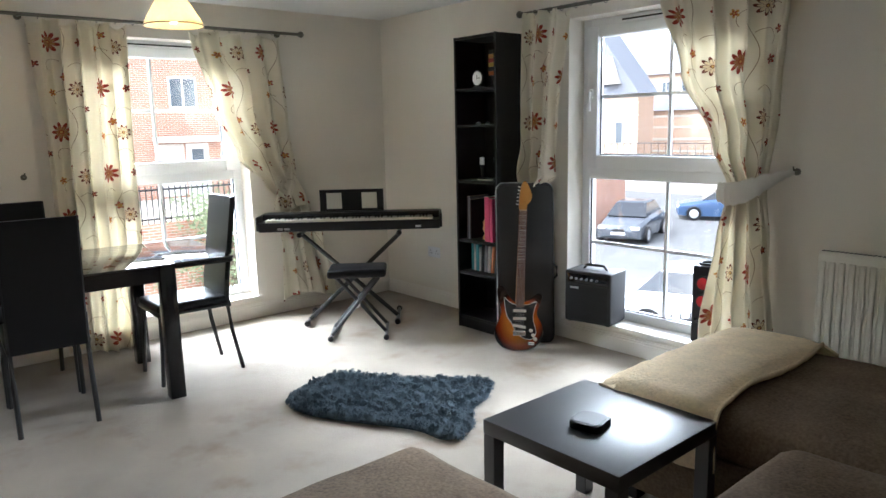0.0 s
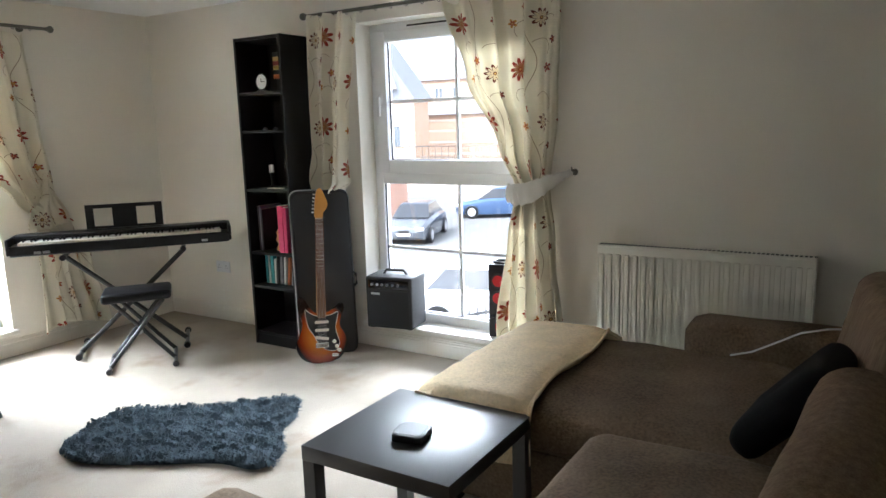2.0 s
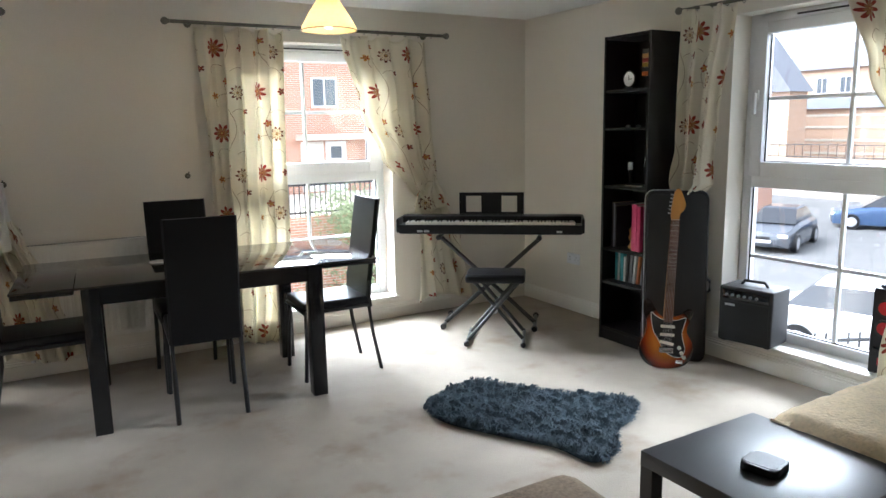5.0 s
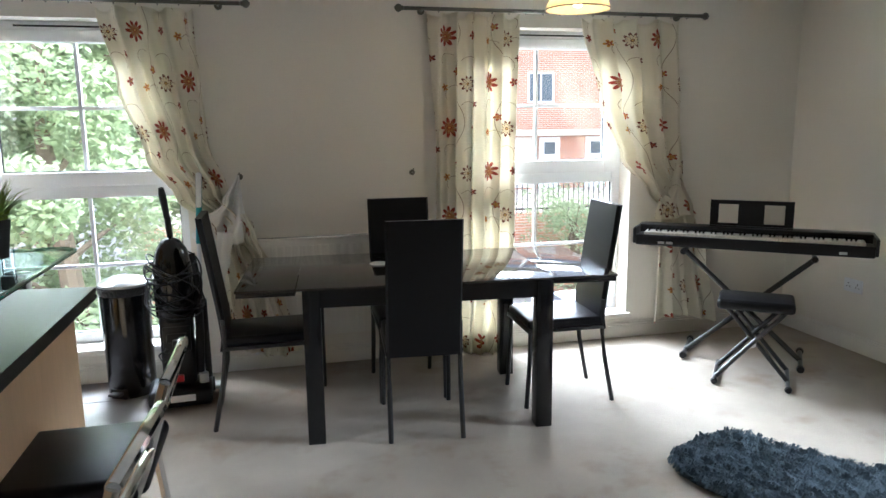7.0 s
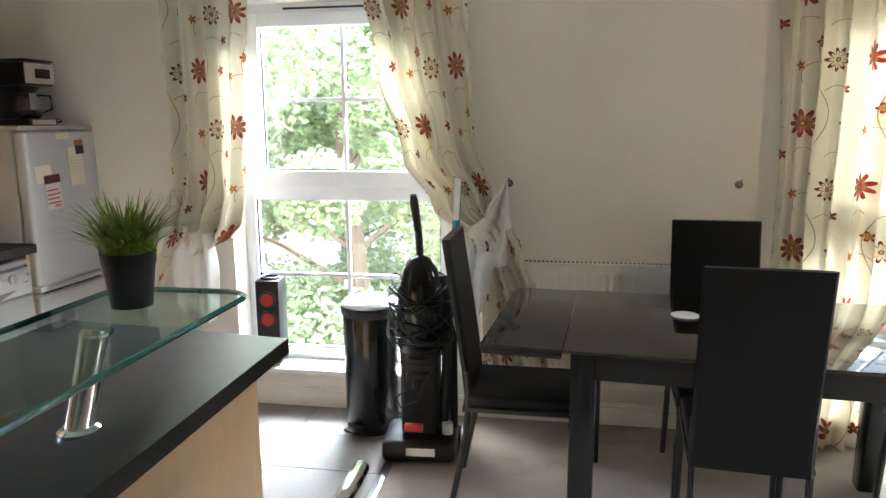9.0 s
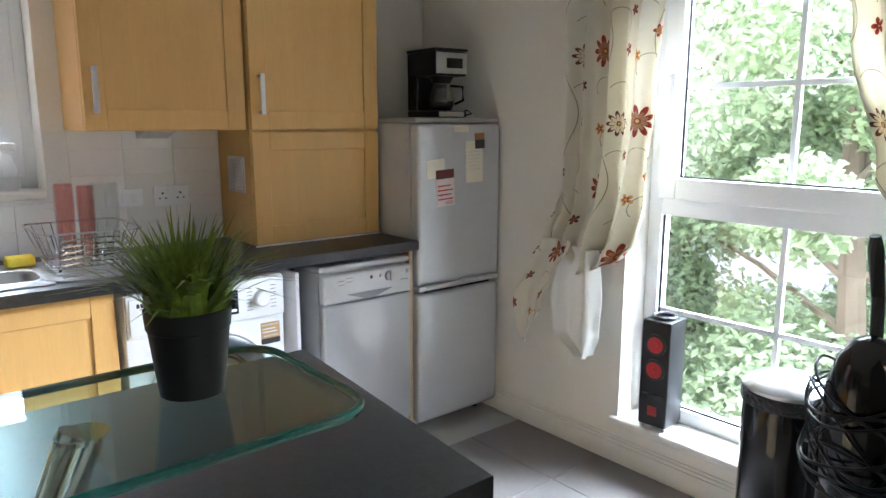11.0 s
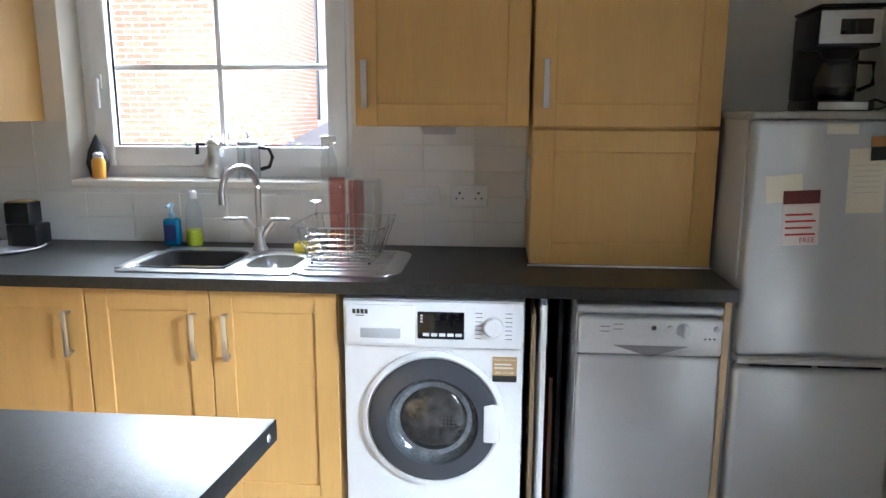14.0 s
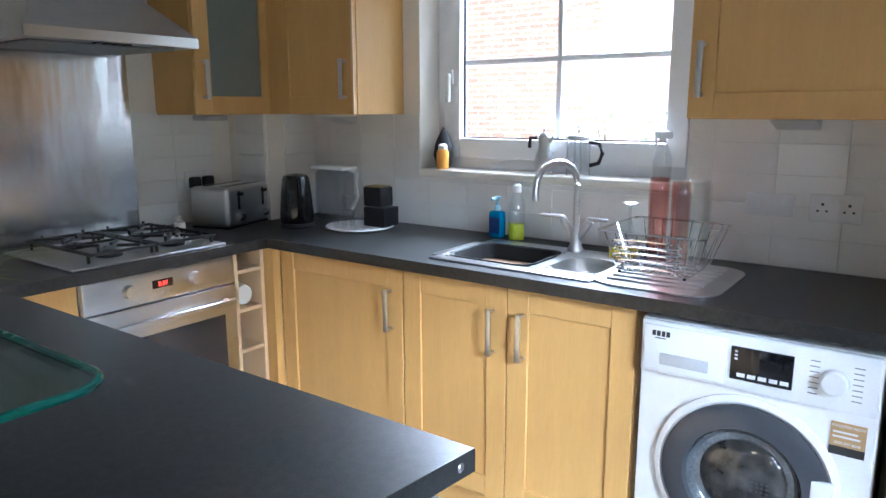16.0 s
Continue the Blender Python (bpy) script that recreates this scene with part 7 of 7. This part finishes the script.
def house(name, label, x0, x1, y0, y1, z0, eave, ridge, along, wins, face, bands=(), wallm=None):
    """A brick house with a pitched roof; wins on the given face: (centre, z0, width, height)."""
    h = thing(name, label, "house")
    part("wall", B(x0, x1, y0, y1, z0, eave), wallm or BRICKW, h)
    bm = bm_new()
    o = 0.3
    if along == "x":
        ym = (y0 + y1) / 2
        q = [bm.verts.new(p) for p in ((x0 - o, y0 - o, eave), (x1 + o, y0 - o, eave), (x1 + o, y1 + o, eave), (x0 - o, y1 + o, eave), (x0 - o, ym, ridge), (x1 + o, ym, ridge))]
        fs = ((0, 1, 5, 4), (2, 3, 4, 5), (0, 3, 4), (1, 2, 5), (0, 1, 2, 3))
    else:
        xm = (x0 + x1) / 2
        q = [bm.verts.new(p) for p in ((x0 - o, y0 - o, eave), (x0 - o, y1 + o, eave), (x1 + o, y1 + o, eave), (x1 + o, y0 - o, eave), (xm, y0 - o, ridge), (xm, y1 + o, ridge))]
        fs = ((0, 1, 5, 4), (2, 3, 4, 5), (0, 3, 4), (1, 2, 5), (0, 1, 2, 3))
    for f in fs:
        bm.faces.new([q[i] for i in f])
    part("roof", bm, SLATE, h, smooth=False)
    for c, wz, ww, wh in wins:
        if face == "south":
            m = pose(c, y0, wz)
        elif face == "west":
            m = pose(x0, c, wz, 0, 0, -90)
        else:
            m = pose(x1, c, wz, 0, 0, 90)
        w = part("window", box(box(box(B(-ww / 2, ww / 2, -0.05, 0.0, wh - 0.07, wh), -ww / 2, ww / 2, -0.08, 0.0, 0, 0.07), -ww / 2, -ww / 2 + 0.07, -0.05, 0, 0.07, wh - 0.07), ww / 2 - 0.07, ww / 2, -0.05, 0, 0.07, wh - 0.07), UPVC, h)
        w.matrix_basis = m
        part("pane", B(-ww / 2 + 0.07, ww / 2 - 0.07, -0.02, -0.005, 0.07, wh - 0.07), FARG, w)
        part("glazing_bar", B(-0.03, 0.03, -0.04, -0.02, 0.07, wh - 0.07), UPVC, w)
    for z in bands:
        if face == "south":
            part("band", B(x0, x1, y0 - 0.04, y0 - 0.001, z, z + 0.18), BANDM, h)
        elif face == "west":
            part("band", B(x0 - 0.04, x0 - 0.001, y0, y1, z, z + 0.18), BANDM, h)
    return h


def brickwork(name, first=(0.45, 0.20, 0.13), second=(0.52, 0.26, 0.17)):
    m = mat(name, first, 0.9, vary=0.2, scale=2, fine=30)
    n, l = m.node_tree.nodes, m.node_tree.links
    b = n["Principled BSDF"]
    src = b.inputs["Base Color"].links[0].from_socket
    tc, mp, mp2, bt = n.new("ShaderNodeTexCoord"), n.new("ShaderNodeCombineXYZ"), n.new("ShaderNodeSeparateXYZ"), n.new("ShaderNodeTexBrick")
    ad = n.new("ShaderNodeMath")
    l.new(tc.outputs["Object"], mp2.inputs[0])
    l.new(mp2.outputs["X"], ad.inputs[0]), l.new(mp2.outputs["Y"], ad.inputs[1])
    l.new(ad.outputs[0], mp.inputs["X"]), l.new(mp2.outputs["Z"], mp.inputs["Y"])
    l.new(mp.outputs[0], bt.inputs["Vector"])
    bt.inputs["Scale"].default_value = 1.0
    bt.inputs["Brick Width"].default_value, bt.inputs["Row Height"].default_value, bt.inputs["Mortar Size"].default_value = 0.225, 0.075, 0.008
    bt.inputs["Mortar"].default_value = (0.62, 0.56, 0.50, 1)
    bt.inputs["Color2"].default_value = (*second, 1)
    l.new(src, bt.inputs["Color1"])
    l.new(bt.outputs["Color"], b.inputs["Base Color"])
    return m


BRICKW = brickwork("orange_brickwork")
BUFFW = brickwork("buff_brickwork", (0.52, 0.31, 0.19), (0.58, 0.38, 0.25))
BANDM = mat("pale_stone", (0.62, 0.58, 0.50), 0.8, vary=0.1)
CREAMW = mat("pale_render", (0.75, 0.72, 0.68), 0.9, vary=0.06)
brick_house = house("brick_house", "orange brick house across the street", 1.0, 24, 26, 34, -3, 4.9, 8.5, "x", [(5.6, 2.27, 1.05, 1.13), (9.93, 2.27, 1.05, 1.13), (13.1, 2.27, 1.05, 1.13), (17.0, 2.27, 1.05, 1.13), (13.3, -0.6, 0.9, 1.3), (6.0, -0.6, 1.0, 1.2)], "south")
part("porch_canopy", B(8.7, 16.5, 25.1, 25.99, 1.05, 1.28, 0.03), BANDM, brick_house, "long flat white porch canopy")
for x in (10.3, 12.2):
    dr_ = part("front_door", B(x - 0.42, x + 0.42, 25.93, 25.99, -1.0, 1.0), UPVC, brick_house, "white front door")
    part("door_light", B(x - 0.22, x + 0.22, 25.915, 25.928, 0.35, 0.8), FARG, dr_)
part("render_panel", B(8.9, 9.8, 25.95, 25.99, -0.9, 1.0), CREAMW, brick_house)
single("raised_bank", B(-3.0, 26, 18.3, 25.9, -3, -0.95), MORTAR, "raised pale forecourt of the brick house", "pavement", kind="structure")
single("street_wall", B(-3.0, 26, 18.0, 18.3, -3, -0.85), BRICKW, "low orange brick wall along the street", "wall", kind="structure")
church = house("church_hall", "buff brick hall with steep slate roof and pale bands", 45, 47.0, 30.2, 44, -3, 3.4, 12.5, "x", [], "west", (-1.2, -0.2, 0.8, 1.8, 2.7), BUFFW)
arch = part("window", slab(bm_new(), [(0.45 * math.cos(a), 1.3 + 0.5 * math.sin(a)) for a in np.linspace(0, math.pi, 11)] + [(-0.45, 0.0), (0.45, 0.0)], 0, 0.06), BANDM, church, "round-arched window in a stone surround")
arch.matrix_basis = pose(45.0, 31.8, -0.2) @ pose(0, 0, 0, 90, 0, -90)
part("pane", B(-0.28, 0.28, 0.1, 1.6, 0.061, 0.075), FARG, arch)
dormer = bm_new()
slab(dormer, [(-0.8, 0), (0.8, 0), (0.0, 2.0)], 0, 0.5)
dormer_ = part("dormer", dormer, BANDM, church, "small pointed roof vent", smooth=False)
dormer_.matrix_basis = pose(44.75, 32.3, 4.2) @ pose(0, 0, 0, 90, 0, -90)
house("terrace_house", "long buff brick terrace with slate roof and white windows", 58, 66, -12, 40, -3, 5.6, 8.0, "y", [(y, 3.6, 1.0, 1.35) for y in (4, 8, 12, 16, 20, 24, 28, 31, 34, 36)], "west", (-0.6, 0.5, 1.4, 3.2), BUFFW)
house("terrace_annex", "low buff brick front range with slate roof and pale bands", 54, 58, -12, 40, -3, 2.3, 3.4, "y", [(y, -0.4, 1.2, 1.3) for y in (2, 8, 14, 20, 26)], "west", (-1.2, -0.2, 0.8, 1.7), BUFFW)
single("retaining_wall", B(39, 39.4, -10, 40, -3, -0.75), MORTAR, "long grey retaining wall beyond the car park", "wall", kind="structure")
house("neighbour_house", "orange brick gable seen through the kitchen window", -14.0, -9.0, -11, 0.14, -3, 6.5, 9, "x", [], "east", ())
house("courtyard_house", "pale rendered house beyond the kitchen yard", -27, -20, -3, 14, -3, 5.0, 8, "y", [(1.0, 2.0, 1.0, 1.4), (4.5, 2.0, 1.0, 1.4), (8.0, 2.0, 1.0, 1.4)], "east", (), CREAMW)
rear = house("rendered_house", "pale rendered house wall with drainpipes and a dish", -19.5, -14.2, -9, 0.25, -3, 6.5, 9, "x", [], "east", (), CREAMW)
dish = part("satellite_dish", lathe(bm_new(), [(0.02, 0.06), (0.16, 0.075), (0.26, 0.12), (0.27, 0.125)], (-14.2, -0.95, 2.9), 20, "X", False), SILVER, rear, "grey satellite dish")
part("dish_arm", T([(-14.2, -0.95, 2.7), (-13.9, -0.95, 2.75), (-13.8, -0.95, 2.9)], 0.02, 6), BLACKMET, dish)
house("tall_brick_house", "narrow brick house front beyond the yard", -17.5, -15.0, 0.3, 1.55, -3, 4.2, 5.5, "x", [], "east", ())
house("shed", "low outhouse with a pitched roof in the yard", -15.0, -11.6, 0.0, 2.6, -3, 0.65, 1.45, "x", [], "east", (), CREAMW)
single("garden_wall", B(-8.9, -8.6, -6, 9, -3, 0.95), BRICKW, "brick garden wall behind the kitchen", "wall", kind="structure")
for y in (-1.64, -0.99, -0.57, 0.12):
    single("drainpipe", T([(-14.12, y, 1.3), (-14.12, y, 6.4)], 0.05, 8), BLACKMET, "dark drainpipe on the rendered house wall", "drainpipe", group="drainpipes")


def fence(label, p0, p1, z0, h, n):
    f = thing("iron_fence", label, "fence")
    p0, p1 = Vector((*p0, z0)), Vector((*p1, z0))
    up = Vector((0, 0, h))
    part("rail", T([p0 + up * 0.9, p1 + up * 0.9], 0.03, 6), BLACKMET, f)
    part("rail", T([p0 + up * 0.12, p1 + up * 0.12], 0.03, 6), BLACKMET, f)
    for i in range(n):
        p = p0.lerp(p1, i / (n - 1))
        part("post", T([p, p + up], 0.016, 5), BLACKMET, f)


fence("black iron railing along the street wall", (2, 18.15), (15, 18.15), -0.85, 0.95, 90)
fence("black iron railing below the window", (9.0, 7.0), (13.5, 4.5), -3, 1.2, 30)
fence("black railing above the retaining wall", (39.2, 8), (39.2, 38), -0.75, 0.9, 60)


def car(label, paint, m):
    """A small car, nose to -x, built of a lofted body, glass house and wheels."""
    c = thing("car", label, "car", m, group="parked cars")
    st = [(-2.05, 0.32, 0.62, 0.55), (-1.95, 0.22, 0.72, 0.78), (-1.2, 0.2, 0.86, 0.86), (-0.6, 0.2, 0.93, 0.88), (0.6, 0.2, 0.95, 0.88), (1.5, 0.2, 0.95, 0.86), (1.95, 0.25, 0.85, 0.8), (2.05, 0.35, 0.7, 0.65)]
    bm = bm_new()
    rings = []
    for x, za, zb_, hw in st:
        rings.append([bm.verts.new((x, y, z)) for y, z in ((-hw, za), (-hw - 0.03, (za + zb_) / 2), (-hw, zb_ - 0.1), (-hw * 0.85, zb_), (hw * 0.85, zb_), (hw, zb_ - 0.1), (hw + 0.03, (za + zb_) / 2), (hw, za))])
    for q0, q1 in zip(rings, rings[1:]):
        for k in range(8):
            bm.faces.new((q0[k], q0[(k + 1) % 8], q1[(k + 1) % 8], q1[k]))
    bm.faces.new(rings[0]), bm.faces.new(rings[-1])
    part("body", bm, paint, c)
    for nm, ma, lev in (("glasshouse", DARKG, ((-0.95, 1.6, 0.74, 0.93), (-0.25, 1.15, 0.58, 1.36))), ("roof", paint, ((-0.22, 1.12, 0.57, 1.365), (-0.1, 0.95, 0.5, 1.42)))):
        bm = bm_new()
        q = [[bm.verts.new(p) for p in ((a, -w, z), (b, -w, z), (b, w, z), (a, w, z))] for a, b, w, z in lev]
        for k in range(4):
            bm.faces.new((q[0][k], q[0][(k + 1) % 4], q[1][(k + 1) % 4], q[1][k]))
        bm.faces.new(q[0]), bm.faces.new(q[1])
        part(nm, bm, ma, c, smooth=False)
    for x in (-1.3, 1.3):
        for y in (-0.84, 0.84):
            w = part("wheel", L([(0.2, -0.1), (0.31, -0.1), (0.32, 0), (0.31, 0.1), (0.2, 0.1)], (x, y, 0.32), 20, "Y"), PLASTIC, c)
            part("rim", L([(0.2, -0.105), (0.2, 0.105)], (x, y, 0.32), 16, "Y"), SILVER, w)
    for y in (-0.6, 0.6):
        part("headlight", B(-2.05, -1.9, y - 0.16, y + 0.16, 0.56, 0.68, 0.02), WHITE, c)
    part("grille", B(-2.075, -2.03, -0.22, 0.22, 0.36, 0.6, 0.02), PLASTIC, c)
    part("number_plate", B(-2.09, -2.076, -0.26, 0.26, 0.38, 0.48), WHITE, c)


DKP = mat("charcoal_car_paint", (0.11, 0.12, 0.14), 0.18, 0.3, bump=0)
car("charcoal hatchback parked in the yard", DKP, pose(23.2, 15.7, -3, 0, 0, 20))
car("blue convertible parked in the yard", mat("blue_car_paint", (0.07, 0.12, 0.23), 0.2, 0.3, bump=0), pose(30.2, 15.6, -3, 0, 0, -60))
car("pale silver car parked under the window", mat("silver_car_paint", (0.6, 0.62, 0.64), 0.2, 0.3, bump=0), pose(13.6, 7.0, -3, 0, 0, 110))
car("white car at the back of the yard", WHITE, pose(36, 17.5, -3, 0, 0, -60))
car("silver car parked in the street", bpy.data.materials["silver_car_paint"], pose(5.2, 12.0, -3, 0, 0, 0))


def tree(label, x, y, h, spread, seed, n):
    """A tapered trunk with limbs; a crown of many small leaves gathered in uneven clumps."""
    t = thing("tree", label, "tree", pose(x, y, -3), group="trees behind the house")
    r = random.Random(seed)
    part("trunk", T([(0, 0, 0), (0.1, 0.05, h * 0.3), (-0.1, 0.1, h * 0.6), (0.05, 0, h * 0.9)], [0.2, 0.15, 0.1, 0.03], 8), BARK, t)
    clumps = []
    for i in range(26):
        a, z = r.uniform(0, 6.283), r.uniform(0.08, 1.0) * h
        rad = spread * (0.45 + 0.55 * math.sin(math.pi * min(1, z / h * 0.85 + 0.1))) * r.uniform(0.35, 1.0)
        c = (rad * math.cos(a), rad * math.sin(a), z)
        clumps.append((c, r.uniform(0.45, 1.0)))
        if i % 2 == 0:
            part("limb", T([(0, 0, z * 0.75), (c[0] * 0.5, c[1] * 0.5, z * 0.9), c], [0.05, 0.03, 0.01], 5), BARK, t)
    vv, ff = [], []
    for i in range(n):
        (cx, cy, cz), cr = clumps[r.randrange(len(clumps))]
        d = Vector((r.gauss(0, 1), r.gauss(0, 1), r.gauss(0, 0.8)))
        p = Vector((cx, cy, cz)) + d.normalized() * cr * r.random() ** 0.4
        if p.z < 0.02:
            continue
        u = Vector((r.uniform(-1, 1), r.uniform(-1, 1), r.uniform(-0.6, 0.6))).normalized()
        w = u.cross(Vector((r.uniform(-1, 1), r.uniform(-1, 1), r.uniform(-1, 1)))).normalized()
        s = r.uniform(0.035, 0.065)
        k = len(vv)
        vv += [tuple(p - u * s), tuple(p + w * s * 0.55), tuple(p + u * s), tuple(p - w * s * 0.55)]
        ff.append((k, k + 1, k + 2, k + 3))
    me = bpy.data.meshes.new("crown")
    me.from_pydata(vv, [], ff)
    me.materials.append(LEAFT)
    cr_ = new("crown", me)
    cr_.parent = t
    tagged(cr_, kind="stuff")


def leafy(name):
    m = mat(name, (0.17, 0.215, 0.115), 0.6, vary=0.5, scale=1.2, fine=14, bump=0)
    n, l = m.node_tree.nodes, m.node_tree.links
    tl, mx = n.new("ShaderNodeBsdfTranslucent"), n.new("ShaderNodeMixShader")
    tl.inputs["Color"].default_value = (0.44, 0.50, 0.30, 1)
    mx.inputs[0].default_value = 0.4
    l.new(n["Principled BSDF"].outputs[0], mx.inputs[1]), l.new(tl.outputs[0], mx.inputs[2]), l.new(mx.outputs[0], n["Material Output"].inputs["Surface"])
    return m


LEAFT = leafy("green_leaf")
for i, (x, y, h, s) in enumerate(((-5.4, 11.5, 8.5, 2.4), (-2.6, 10.2, 7.2, 2.2), (-1.0, 11.6, 8.8, 2.4), (-7.5, 9.8, 8.0, 2.3), (-3.6, 13.0, 9.5, 2.6))):
    tree("leafy green tree close behind the house", x, y, h, s, 20 + i, 42000)
tree("low green bush beside the street wall", 7.4, 16.9, 2.7, 1.5, 40, 6000)
tree("low green bush in the kitchen yard", -8.2, 0.65, 4.4, 0.5, 41, 2000)

# ---- tiles, piece by piece ----
tx, ty = 0.50, 0.333
fm = mesh_of("floor_tile", B(0.002, tx - 0.002, 0.002, ty - 0.002, -0.006, 0.0, 0.001, 1), FTILE)
x = XT - 0.02 - tx
j = 0
while x > XW - tx:
    y = YN - ty
    while y > YK - ty:
        if x > -2.5 and (y > 1.5) and not (x > -1.4 and y < 2.8):
            o = new("floor_tile", fm)
            o.parent, o.location = kitchen_floor, (x, y, 0)
        y -= ty
    x -= tx
wall_w = bpy.data.objects["wall_west"]
wall_s = bpy.data.objects["wall_kitchen_south"]
tw, thh = 0.20, 0.10
tm = mesh_of("wall_tile", B(0.0008, tw - 0.0008, -0.008, -0.001, 0.0008, thh - 0.0008, 0.001, 1), WTILE)
for row in range(5):
    z = WTZ + 0.002 + row * thh
    y = 3.815 - tw
    while y > 1.3:
        if not (z + thh > WK[2] - 0.01 and y < WK[1] and y + tw > WK[0]):
            o = new("wall_tile", tm)
            o.parent, o.matrix_basis = wall_w, pose(XW, y, z, 0, 0, 90)
        y -= tw
    for x in (-2.11, -2.31):
        o = new("wall_tile", tm)
        o.parent, o.matrix_basis = wall_s, pose(x, YK, z, 0, 0, 180)
    col = bpy.data.objects["boxed_column"]
    o = new("wall_tile", tm)
    o.parent, o.matrix_basis = col, pose(-2.72, 1.30, z, 0, 0, 180)
    o = new("wall_tile", tm)
    o.parent, o.matrix_basis = col, pose(-2.62, 1.09, z, 0, 0, 90)
single("grout_bed", B(XW + 0.0005, XW + 0.004, 1.305, 3.815, WTZ + 0.001, WK[2] - 0.032), WGROUT, "pale grout between the wall tiles", "grout", kind="structure")
single("grout_bed", B(XW + 0.0005, XW + 0.004, WK[1] + 0.002, 3.815, WK[2] - 0.03, 1.409), WGROUT, "pale grout between the wall tiles", "grout", kind="structure")
single("grout_bed", B(XW + 0.0005, XW + 0.004, 1.305, WK[0] - 0.002, WK[2] - 0.03, 1.419), WGROUT, "pale grout between the wall tiles", "grout", kind="structure")
